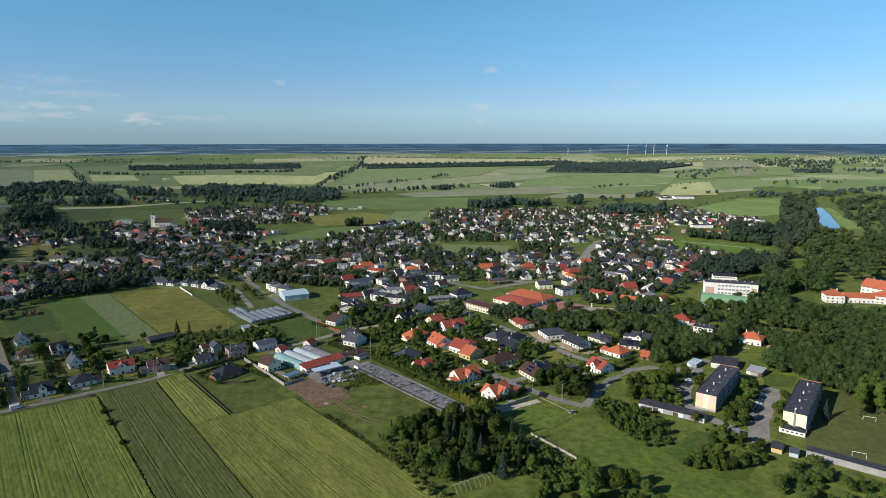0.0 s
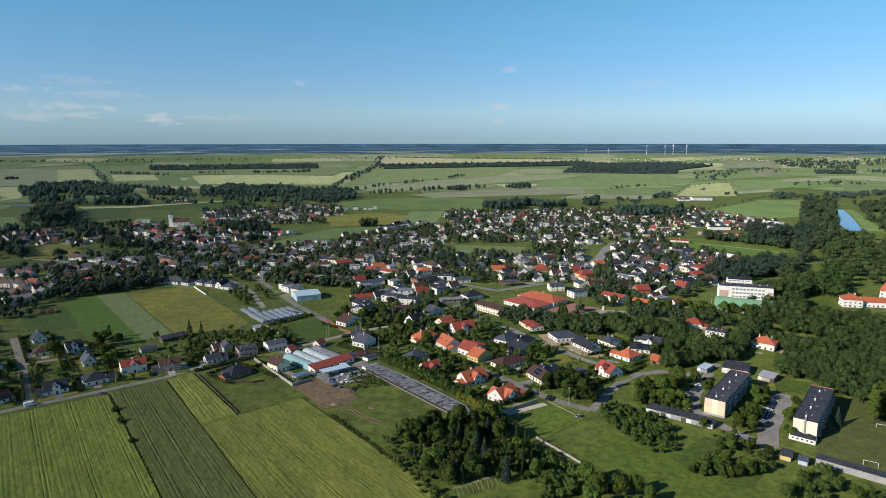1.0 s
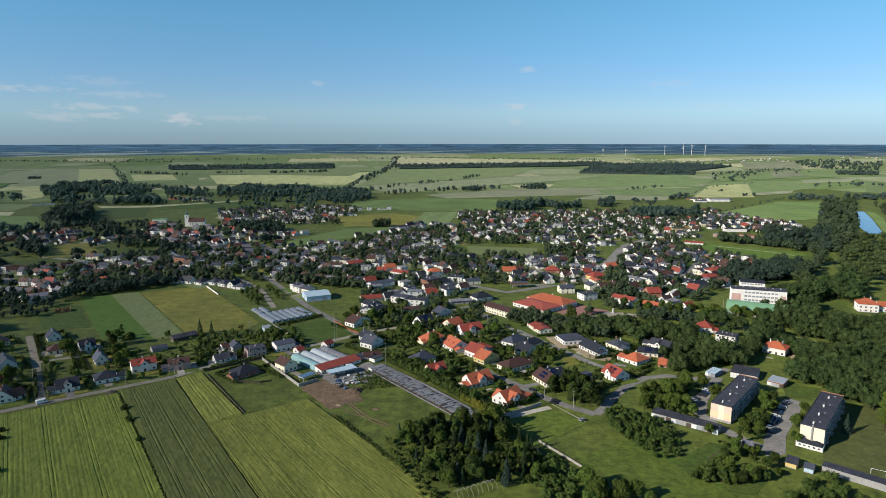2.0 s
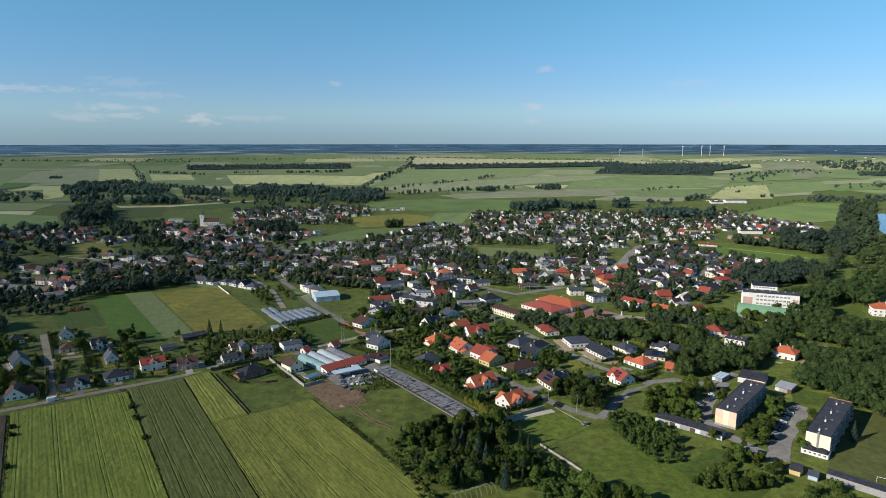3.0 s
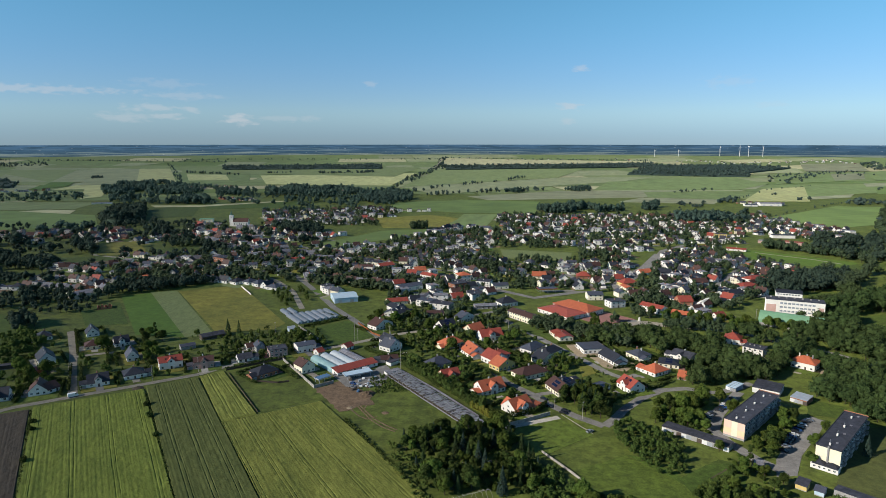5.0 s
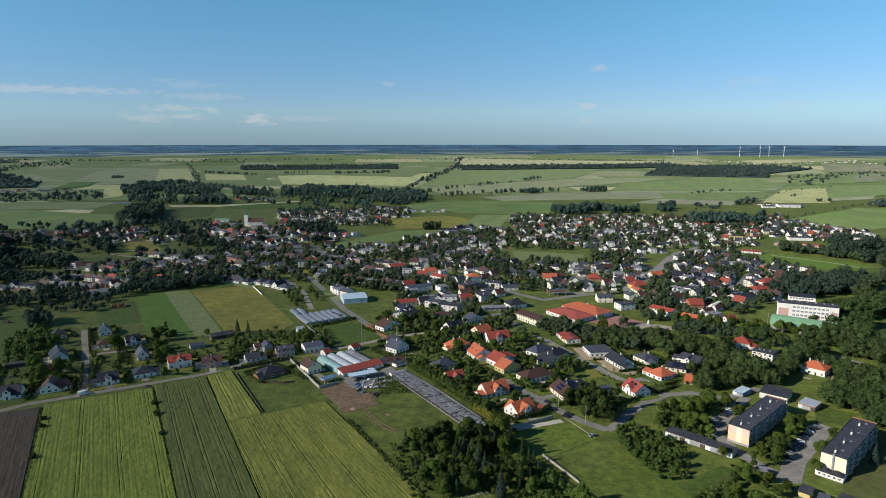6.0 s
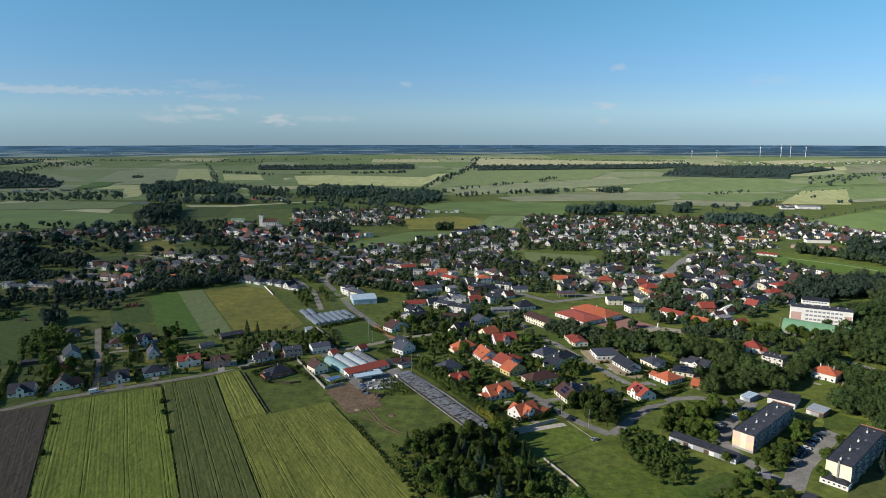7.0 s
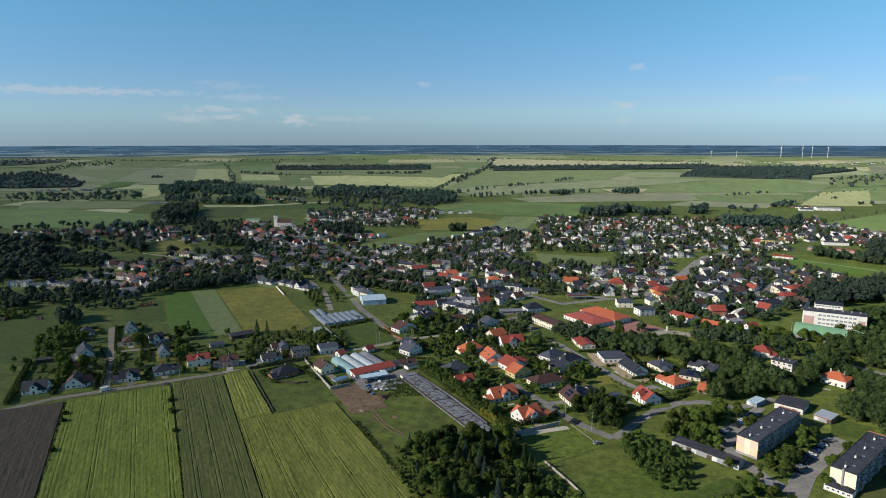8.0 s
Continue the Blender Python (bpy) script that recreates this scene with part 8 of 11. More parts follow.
tunnel(-156.6, 483.4, 28, 5.2, 131.3, 2.2, 'film_grey', 'grey film greenhouse in a row of seven', 'greenhouse row')
tunnel(-152.5, 487, 28, 5.2, 131.3, 2.2, 'film_grey', 'grey film greenhouse in a row of seven', 'greenhouse row')
tunnel(-148.5, 490.6, 28, 5.2, 131.3, 2.2, 'film_grey', 'grey film greenhouse in a row of seven', 'greenhouse row')
tunnel(-144.4, 494.1, 28, 5.2, 131.3, 2.2, 'film_grey', 'grey film greenhouse in a row of seven', 'greenhouse row')
tunnel(-140.4, 497.7, 28, 5.2, 131.3, 2.2, 'film_grey', 'grey film greenhouse in a row of seven', 'greenhouse row')
tunnel(-136.3, 501.3, 28, 5.2, 131.3, 2.2, 'film_grey', 'grey film greenhouse in a row of seven', 'greenhouse row')
tunnel(-132.3, 504.8, 28, 5.2, 131.3, 2.2, 'film_grey', 'grey film greenhouse in a row of seven', 'greenhouse row')
tunnel(-172.3, 502.9, 17, 4.9, 131.3, 2.1, 'film_grey', 'grey film greenhouse beside the meadow', 'greenhouse row')
tunnel(-167.8, 506.8, 17, 4.9, 131.3, 2.1, 'film_grey', 'grey film greenhouse beside the meadow', 'greenhouse row')

# ---- larger town buildings ----
hall(-135.4, 553.4, 21.8, 22, 27.2, 5.0, 7.0, 'pale_blue', 'pale_blue', 'pale blue metal warehouse with low-pitched roof', ax='w')
hall(-83.7, 603.8, 25.3, 14, 41.7, 4.6, 6.2, 'white', 'roof_grey', 'white workshop with grey roof', ax='w')
house(64.4, 530.7, 35.3, 24, -48.1, 3.8, 6, 'hip', 'white', 'roof_redbrown', label='supermarket with a wide low red-brown roof and white walls', name='supermarket', category='shop', chimneys=0, wins=5)
house(78.5, 545.1, 39.7, 20, -44.3, 4.6, 8.6, 'hip', 'white', 'roof_orange', label='market hall with a large orange-red hipped roof', name='market_hall', category='shop', chimneys=1, wins=5)
house(32.5, 509.2, 30.6, 11, -48.2, 5.8, 7.6, 'gable', 'cream', 'roof_brown', label='long cream two-storey house with brown roof')
house(39.8, 500.9, 9.3, 10, 32.9, 3, 3.2, 'flat', 'cream', 'roof_grey', wins=5, chimneys=0, name='annex', category='annex')
canopy(53.6, 607.7, 18.9, 9, 14.8, 4.6, 'roof_grey', 'roof_red', 'petrol station canopy with red fascia')
school(258.8, 551.1, 43.7, 13, -16.4, 14.5)
vault_hall(243.7, 517.3, 44.6, 16, -26.8, 10.5)
church(-478.3, 1027.4, 12)
house(-35.3, 613.4, 14.7, 11, 42.8, 6.4, 6.6, 'flat', 'brick', 'roof_felt', wins=4.0, group='town houses')
house(-33.7, 654.6, 13, 12, 25.5, 6.4, 9.4, 'hip', 'white', 'roof_orange', wins=4.0, group='town houses')
house(-9.6, 629.1, 14.7, 12, -10.6, 6.2, 6.2, 'flat', 'white', 'roof_felt', wins=4.0, group='town houses')
house(6.9, 621.4, 15.7, 10, 18.7, 4.2, 6, 'gable', 'cream', 'roof_grey', wins=4.0, group='town houses')
house(-77.6, 521.6, 22.7, 9, -47, 4, 6.4, 'gable', 'white', 'roof_dark', wins=4.0, group='town houses')
house(-75.5, 517.5, 13.1, 8, 76.3, 4, 6.6, 'gable', 'white', 'roof_dark', wins=4.0, group='town houses')
house(-55.4, 543.9, 16.7, 10, -21.1, 6, 6, 'flat', 'white', 'roof_grey', wins=4.0, group='town houses')
house(-40.7, 534.7, 19.1, 11, -17.8, 6, 6.2, 'flat', 'white', 'roof_felt', wins=4.0, group='town houses')
house(-83.7, 546.9, 18.7, 10, 25, 3.6, 6, 'gable', 'cream', 'roof_red', wins=4.0, group='town houses')
house(-44.2, 511.4, 16.6, 10, 12, 3.4, 5, 'hip', 'cream', 'roof_brown', wins=4.0, group='town houses')
house(-85.5, 677.9, 13.1, 11, 27.2, 5.4, 9, 'gable', 'white', 'roof_orange', wins=4.0, group='town houses')
house(-92, 669, 10.4, 10, -0.3, 4, 7.2, 'gable', 'white', 'roof_red', wins=4.0, group='town houses')
house(-69.2, 657.4, 24.3, 9, -36.4, 4, 6, 'gable', 'white', 'roof_red', wins=4.0, group='town houses')
house(-129.3, 699.2, 18.8, 11, 43, 5.6, 8.2, 'gable', 'white', 'roof_red', wins=4.0, group='town houses')
house(-114.7, 734.3, 10, 11, -0.4, 4.4, 8.2, 'gable', 'cream', 'roof_brown', wins=4.0, group='town houses')
house(-158.6, 726.6, 16, 10, 25.3, 6, 6, 'flat', 'white', 'roof_felt', wins=4.0, group='town houses')
house(-169.5, 692.3, 15.4, 10, 11.5, 5, 6, 'flat', 'white', 'roof_grey', wins=4.0, group='town houses')
house(-149.2, 690.7, 15.8, 10, -0.3, 5.4, 7, 'gable', 'white', 'roof_brown', wins=4.0, group='town houses')
house(-16, 587, 12.6, 14, 21, 4, 5, 'flat', 'grey', 'roof_felt', wins=4.0, group='town houses')
house(16.1, 555.2, 16.2, 12, 30.2, 4, 8.4, 'hip', 'white', 'roof_dark', wins=4.0, group='town houses')
house(-2.7, 542.8, 19.9, 8, 17.1, 3.2, 4.4, 'gable', 'grey', 'roof_fibre', wins=4.0, group='town houses')
house(46.8, 674.7, 14.8, 11, -0.3, 3.6, 7.6, 'gable', 'cream', 'roof_orange', wins=4.0, group='town houses')
house(94.7, 680.4, 14.3, 11, -0.3, 3.6, 7.6, 'hip', 'brick', 'roof_red', wins=4.0, group='town houses')
house(136.4, 649.3, 17.5, 12, 28.3, 4.4, 8.4, 'hip', 'yellow', 'roof_red', wins=4.0, group='town houses')
house(175.8, 579.8, 12.5, 12, 10, 4.6, 8.6, 'gable', 'brick', 'roof_red', wins=4.0, group='town houses')
house(143.6, 550.1, 21.3, 10, -42.3, 5.6, 7.6, 'gable', 'white', 'roof_red', wins=4.0, group='town houses')
house(163.2, 533.7, 14.3, 10, -32.7, 4.2, 6.6, 'gable', 'white', 'roof_orange', wins=4.0, group='town houses')
house(112.9, 563.9, 14.6, 11, 25.6, 6.2, 6.2, 'flat', 'white', 'roof_felt', wins=4.0, group='town houses')
house(97, 588.8, 14, 11, 9.2, 5.6, 7.8, 'gable', 'cream', 'roof_grey', wins=4.0, group='town houses')
house(133.4, 634.4, 14.2, 8, -72.2, 3, 4, 'gable', 'cream', 'roof_orange', wins=4.0, group='town houses')
house(184.7, 708.4, 15.4, 12, -25.8, 4, 8, 'gable', 'white', 'roof_dark', wins=4.0, group='town houses')
house(209.2, 662.1, 16.7, 12, 20, 4.4, 7.8, 'gable', 'white', 'roof_brown', wins=4.0, group='town houses')
house(226.6, 616.5, 24.9, 11, 30.3, 4, 7, 'gable', 'white', 'roof_dark', wins=4.0, group='town houses')
house(209.9, 588.9, 13.5, 10, -0.3, 3.4, 5.4, 'hip', 'white', 'roof_dark', wins=4.0, group='town houses')
house(251.9, 649.8, 20.1, 12, 33.6, 5, 7.6, 'hip', 'pink', 'roof_red', wins=4.0, group='town houses')
house(270.5, 685, 21.2, 12, 35.4, 5, 7.6, 'hip', 'white', 'roof_red', wins=4.0, group='town houses')
house(162.7, 707.1, 14.6, 9, 26.5, 3.6, 7, 'gable', 'white', 'roof_orange', wins=4.0, group='town houses')

# ---- palace by the park ----
house(343, 536.3, 14.9, 12, -15.3, 7.4, 11.5, 'hip', 'white', 'roof_orange', label='white palace pavilion with orange tiled roof', wins=3.4, chimneys=2)
house(363.8, 535.4, 24.3, 10, -9.4, 5.4, 8.6, 'gable', 'white', 'roof_orange', label='white palace wing with orange tiled roof', wins=3.4, chimneys=0)
house(389, 528.6, 24.9, 13, -27.2, 7.4, 11.5, 'hip', 'white', 'roof_orange', label='white palace pavilion with orange tiled roof', wins=3.4, chimneys=2)
house(399.8, 555, 30.3, 15, -63.1, 8.4, 15, 'gable', 'white', 'roof_orange', label='large white palace house with steep orange roof and chimneys', wins=4, chimneys=4)

# ---- more town buildings ----
house(314.4, 882.3, 24.4, 8, -25.2, 3.2, 4.6, 'gable', 'white', 'roof_red', wins=5, label='low white club house with red roof by the pitch')
house(379.6, 954.1, 24.5, 10, -29.5, 4, 4, 'flat', 'pink', 'roof_fibre', wins=0, chimneys=0)
house(410.2, 950.6, 30.3, 10, -36.3, 4, 4, 'flat', 'pink', 'roof_red', wins=0, chimneys=0)
house(420.9, 1011.9, 32.8, 12, -0.5, 5, 5, 'flat', 'white', 'roof_felt', wins=0, chimneys=0)
house(328.5, 1006.1, 16.3, 12, -0.5, 6, 6, 'flat', 'yellow', 'roof_felt', wins=4)
hall(581.7, 1519.9, 46.1, 22, -0.8, 6, 8, 'white', 'roof_fibre', 'long white barn on far meadows', doors=3)
hall(534.5, 1502.9, 26.9, 16, -0.8, 4, 6, 'white', 'roof_grey', 'white farm shed on far meadows', doors=1)
hall(-388.1, 532, 19.9, 18, 58.7, 4.5, 6.5, 'white', 'roof_fibre', 'old workshop with pale corrugated roof', doors=2)
hall(-550.3, 1074.9, 22.8, 16, 18.4, 6, 7, 'cream', 'green_sheet', 'pale green hall near the church', doors=2)
hall(-961.1, 1352.1, 43.2, 7, 30.8, 3, 4.0, 'white', 'roof_fibre', 'long white greenhouse hall far off', doors=1)
house(-335.7, 714.1, 21.5, 14, -28.1, 7, 7, 'flat', 'brick', 'roof_felt', wins=4, label='brick block with a flat roof')
house(-360, 737.4, 14.8, 14, -0.4, 4, 4.4, 'flat', 'cream', 'roof_fibre', wins=4, chimneys=0)
house(-368.7, 607.4, 17.7, 10, 7.6, 3.2, 6, 'hip', 'brick', 'roof_orange', wins=4)
house(-244.1, 729, 25.5, 10, 23.9, 4, 6, 'gable', 'cream', 'roof_red', wins=4)

# ---- rows of town houses ----
row('old', 6, 1, -613.1, 856, -586.9, 890.8)
row('old', 11, 2, -537.7, 1021.1, -403.4, 987.1)
row('mix', 14, 3, -472.8, 927.8, -356.2, 889)
row('old', 10, 4, -330.7, 795.6, -237, 853.2)
row('terrace', 23, 5, -224.5, 736.6, -92, 694.9)
row('old', 10, 6, -293, 744.4, -230.4, 729.5)
row('mix', 12, 7, -434.8, 666, -364.2, 677.7)
row('mix', 11, 8, -396.9, 703.3, -282.9, 677.2)
row('mix', 7, 9, -420, 624.2, -372.6, 637.3)
row('old', 6, 10, -428.7, 587.2, -382.5, 558.2)
row('old', 6, 11, -500.7, 643.5, -451.8, 678.2)
row('mix', 26, 12, -461.7, 1133.2, -257.7, 1270.9)
row('mix', 25, 13, -434.5, 1077.4, -233.2, 1147.8)
row('mix', 14, 14, -403.1, 1222.3, -297.6, 1348.9)
row('mix', 21, 15, -216.6, 834.3, -54.6, 935.8)
row('mix', 15, 16, -170.1, 914.2, -60.4, 1037.5)
row('new', 10, 17, -140.8, 972.3, -81.4, 1066.6)
row('mix', 47, 18, -26.5, 1218.3, 460.5, 1252.7)
row('mix', 47, 19, -19.1, 1104.4, 426.5, 1158.4)
row('mix', 42, 20, 14.9, 1023, 397.2, 1077.1)
row('mix', 32, 21, 5.1, 941, 130.5, 982.5)
row('mix', 29, 22, 129.7, 911.8, 344.8, 955.9)
row('mix', 14, 23, 111, 831.9, 207.1, 869.4)
row('mix', 9, 24, 69.4, 713.8, 155.2, 748.8)
row('new', 6, 25, -49.2, 815.1, 11.5, 789.1)
row('new', 6, 26, -22.5, 765.3, 10.9, 742.4)
row('new', 5, 27, 31.6, 749.7, 64.1, 727.7)
row('mix', 8, 28, 205.3, 813.3, 276.2, 849.3)
row('mix', 9, 29, 183.5, 752.4, 268.3, 779.1)
row('mix', 8, 30, 171.3, 674.5, 230.7, 726.6)
row('mix', 8, 31, 172.5, 620.9, 222.4, 699.5)
row('mix', 8, 32, 227, 674.1, 283.2, 771.1)
row('mix', 9, 33, 224.5, 639.4, 303.9, 751.6)
row('mix', 8, 34, 278.5, 748, 346.9, 740.2)
row('mix', 8, 35, 249.4, 787.4, 296.8, 779)
row('mix', 15, 36, 479.4, 1273.2, 545.5, 1060.8)
row('mix', 15, 37, 413.4, 1108.2, 506.4, 992)
row('mix', 11, 38, 240.1, 859.3, 324.9, 899.4)
row('mix', 8, 39, 44.4, 634.9, 134.1, 674.7)
row('mix', 11, 40, -63.5, 735.6, -15.2, 684.9)
row('old', 7, 41, -203.6, 641.8, -98.8, 614.7)
row('mix', 8, 42, -127.3, 754.5, -42.8, 728.3)
row('mix', 7, 43, -171.6, 590.6, -138.9, 567.7)
row('new', 5, 44, -312.2, 615.9, -277.6, 608.1)
row('new', 5, 45, -270.2, 610.6, -208.3, 586.1)
row('mix', 7, 46, -70, 563.1, -44.2, 567.3)
row('mix', 5, 47, 119.9, 601.1, 147.8, 613.4)
row('mix', 7, 48, 178.1, 555.4, 198.2, 525.5)
row('mix', 5, 49, 3.8, 700.8, 46.8, 669.2)
row('mix', 14, 50, -82, 1074.1, -22.3, 1023.3)
row('mix', 8, 51, -248.2, 1281.4, -169.6, 1302)
row('mix', 11, 52, -528.7, 533, -470.7, 553.6)
row('old', 6, 53, -481.3, 565.2, -396.8, 556.4)
row('mix', 5, 54, -514, 654.2, -443.3, 634.7)
row('old', 8, 56, -797.6, 828.4, -695.7, 881.6)
row('old', 10, 57, -673.6, 855.1, -606.5, 934)
row('old', 13, 58, -1557.2, 1583, -1369.9, 1689)
row('old', 5, 59, -1075.9, 1846.7, -854.8, 1730.2)
row('old', 8, 60, -1196.8, 1836.7, -779.3, 1788.4)
row('old', 8, 61, -748.8, 1497.3, -647.5, 1481.7)
row('old', 6, 62, -509, 1744.5, -333.1, 1649.8)
row('old', 6, 63, 527.5, 1555.2, 613.1, 1523.3)
row('mix', 19, 64, 932.1, 4076.8, 1379.4, 3899.2)
row('mix', 21, 65, 1379.4, 3899.2, 1851.6, 4020.1)
row('old', 15, 66, -507.2, 4243.8, 818, 4241.8)
row('mix', 26, 67, 1760.8, 3896.6, 2354, 3393.4)
row('mix', 21, 68, 2246.4, 4087.4, 2568, 3668.5)
row('old', 5, 70, -507.9, 963.1, -379.2, 915.9)
row('mix', 8, 71, -368.4, 889.1, -269.9, 943.3)
row('old', 5, 72, -315.3, 775.1, -237.1, 774.6)
row('mix', 8, 73, -485.9, 731.2, -364.6, 716.5)
row('mix', 7, 75, -222, 702.2, -138.2, 670.3)
row('mix', 5, 76, -132.5, 641.4, -98.8, 614.7)
row('old', 5, 77, -664.2, 929.3, -626.9, 964.1)
row('old', 4, 78, -547.7, 890.5, -458.3, 874.5)
row('old', 5, 81, -491.3, 592.4, -382.5, 592.3)
row('mix', 7, 82, -370.4, 685.3, -313.9, 756)
row('mix', 8, 83, -414.5, 802, -332.4, 871)
row('mix', 8, 84, -332.4, 871, -249.6, 946.1)
row('mix', 8, 85, -524.3, 829.7, -477.1, 928.6)
row('old', 10, 69, -968.2, 1947.5, -743.9, 1651.8)
quarter('mix', 85, 601, 12, (-227, 816.4), (-116.6, 887.1), (-21.9, 1003.2), (-11, 861.2), (-54.2, 701.2), (-111.1, 655.4), (-206.2, 670.7))
quarter('mix', 175, 602, -20, (-26.9, 1237.8), (475.7, 1294.7), (344.8, 955.9), (214.7, 884.6), (114.7, 860.2), (5, 923.9))
quarter('mix', 32, 603, 10, (66.3, 753.2), (160.7, 813.6), (158.2, 699.8), (95.9, 626.6), (49.7, 626.9))
quarter('mix', 62, 604, 40, (214.3, 849.8), (293.6, 878.8), (350.3, 740.2), (252.3, 612.8), (191.9, 566.1), (147.7, 600.9))
quarter('mix', 38, 605, 15, (-479.1, 720.6), (-322.5, 775.2), (-274.3, 671.1), (-320.8, 615.9), (-412.1, 616.4))
quarter('old', 62, 606, -15, (-553.2, 1042), (-406.6, 1006.5), (-246.4, 888.2), (-228.5, 794.9), (-322.5, 775.2), (-461.1, 864.6))
quarter('mix', 85, 607, 8, (-503.1, 1223.3), (-260.9, 1348.5), (-203.4, 1098.3), (-420.1, 1040.8))
quarter('mix', 36, 608, 30, (489.5, 1316.7), (560.7, 1091), (500, 979.3), (390.8, 1033.4))
quarter('mix', 26, 609, 35, (-111.1, 655.4), (-15.5, 700.9), (9, 614.1), (-12.7, 567.1), (-73.1, 546.3))
quarter('old', 34, 611, 0, (-877.1, 862.4), (-618.2, 966.9), (-537.5, 849.1), (-793, 782.9))
quarter('mix', 20, 612, 20, (-307.7, 755.7), (-224.4, 755.1), (-185.8, 641.7), (-257, 642.1))
finish_town()

# ---- open ground kept free of trees ----
TAKEN.append((177.5, 444, 9))
TAKEN.append((185.6, 422.8, 11))
TAKEN.append((206.1, 401.2, 12))
TAKEN.append((212.8, 411.6, 11))
TAKEN.append((185.5, 430.8, 9))
TAKEN.append((182.4, 456.3, 8))
TAKEN.append((243.6, 442.5, 14))
TAKEN.append((152.4, 361.2, 10))
TAKEN.append((186.1, 350.7, 14))
TAKEN.append((134.5, 394.5, 8))
TAKEN.append((200.9, 390.2, 14))
TAKEN.append((155.9, 365.1, 9))
TAKEN.append((335.8, 489.5, 16))
TAKEN.append((308.5, 489.6, 10))
TAKEN.append((212.4, 497.8, 9))
TAKEN.append((224.5, 487.4, 9))
TAKEN.append((236.1, 468.1, 9))
TAKEN.append((208.6, 459, 10))
TAKEN.append((180.8, 379, 12))
TAKEN.append((69.8, 380.4, 10))
TAKEN.append((74.6, 372.5, 10))
TAKEN.append((186.5, 557.5, 16))
TAKEN.append((181.2, 541.1, 10))
TAKEN.append((120.1, 504, 14))
TAKEN.append((129, 502.3, 12))
TAKEN.append((109.3, 497.2, 10))
TAKEN.append((13, 237.9, 6))
TAKEN.append((7, 234.6, 6))
TAKEN.append((18.7, 237.1, 7))
TAKEN.append((24.3, 234.5, 9))
TAKEN.append((31.3, 235.4, 9))

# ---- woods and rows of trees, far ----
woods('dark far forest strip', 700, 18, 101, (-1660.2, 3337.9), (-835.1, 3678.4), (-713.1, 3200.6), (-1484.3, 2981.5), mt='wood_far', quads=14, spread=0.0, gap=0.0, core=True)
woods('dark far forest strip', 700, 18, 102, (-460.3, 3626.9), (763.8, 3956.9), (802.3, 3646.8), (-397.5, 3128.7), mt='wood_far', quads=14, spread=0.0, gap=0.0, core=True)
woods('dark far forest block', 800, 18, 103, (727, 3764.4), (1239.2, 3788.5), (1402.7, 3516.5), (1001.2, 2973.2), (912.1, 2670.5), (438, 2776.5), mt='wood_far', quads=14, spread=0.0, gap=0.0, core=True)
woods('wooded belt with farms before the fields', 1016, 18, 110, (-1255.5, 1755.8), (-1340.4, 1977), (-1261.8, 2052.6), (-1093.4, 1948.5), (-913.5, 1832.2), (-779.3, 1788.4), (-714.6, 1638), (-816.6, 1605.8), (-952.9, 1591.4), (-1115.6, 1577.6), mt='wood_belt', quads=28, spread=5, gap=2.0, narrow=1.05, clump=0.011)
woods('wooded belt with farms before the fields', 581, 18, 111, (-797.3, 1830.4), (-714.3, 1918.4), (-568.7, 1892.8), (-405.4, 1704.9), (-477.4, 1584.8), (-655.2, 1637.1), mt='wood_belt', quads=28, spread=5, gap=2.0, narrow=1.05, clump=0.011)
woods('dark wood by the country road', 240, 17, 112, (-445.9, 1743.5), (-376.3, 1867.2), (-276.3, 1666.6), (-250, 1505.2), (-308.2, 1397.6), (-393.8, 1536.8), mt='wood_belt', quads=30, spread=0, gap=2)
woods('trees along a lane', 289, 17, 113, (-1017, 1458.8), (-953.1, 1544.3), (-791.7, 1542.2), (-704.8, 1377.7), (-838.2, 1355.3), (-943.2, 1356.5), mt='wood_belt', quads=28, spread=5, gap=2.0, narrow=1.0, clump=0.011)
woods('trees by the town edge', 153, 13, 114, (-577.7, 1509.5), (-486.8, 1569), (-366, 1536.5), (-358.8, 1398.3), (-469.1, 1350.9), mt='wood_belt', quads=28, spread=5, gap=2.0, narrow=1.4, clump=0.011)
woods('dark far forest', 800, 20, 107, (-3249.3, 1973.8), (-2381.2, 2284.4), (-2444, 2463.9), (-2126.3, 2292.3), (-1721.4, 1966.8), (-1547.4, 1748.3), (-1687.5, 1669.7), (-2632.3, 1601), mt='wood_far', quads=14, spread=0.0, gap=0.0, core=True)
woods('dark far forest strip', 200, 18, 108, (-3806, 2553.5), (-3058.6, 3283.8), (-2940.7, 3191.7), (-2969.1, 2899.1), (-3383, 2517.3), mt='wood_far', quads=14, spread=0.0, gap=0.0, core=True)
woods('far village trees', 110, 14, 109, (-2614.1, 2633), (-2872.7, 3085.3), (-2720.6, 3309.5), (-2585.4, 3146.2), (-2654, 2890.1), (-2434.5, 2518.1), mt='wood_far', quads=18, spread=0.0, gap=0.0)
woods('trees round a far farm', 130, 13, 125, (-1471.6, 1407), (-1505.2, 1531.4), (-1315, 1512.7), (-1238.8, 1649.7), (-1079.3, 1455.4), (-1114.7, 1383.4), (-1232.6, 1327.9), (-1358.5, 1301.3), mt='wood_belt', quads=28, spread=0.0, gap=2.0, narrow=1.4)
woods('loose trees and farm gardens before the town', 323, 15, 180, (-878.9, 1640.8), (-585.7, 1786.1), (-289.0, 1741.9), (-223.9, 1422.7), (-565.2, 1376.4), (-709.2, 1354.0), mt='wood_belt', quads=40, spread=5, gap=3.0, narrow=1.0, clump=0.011)
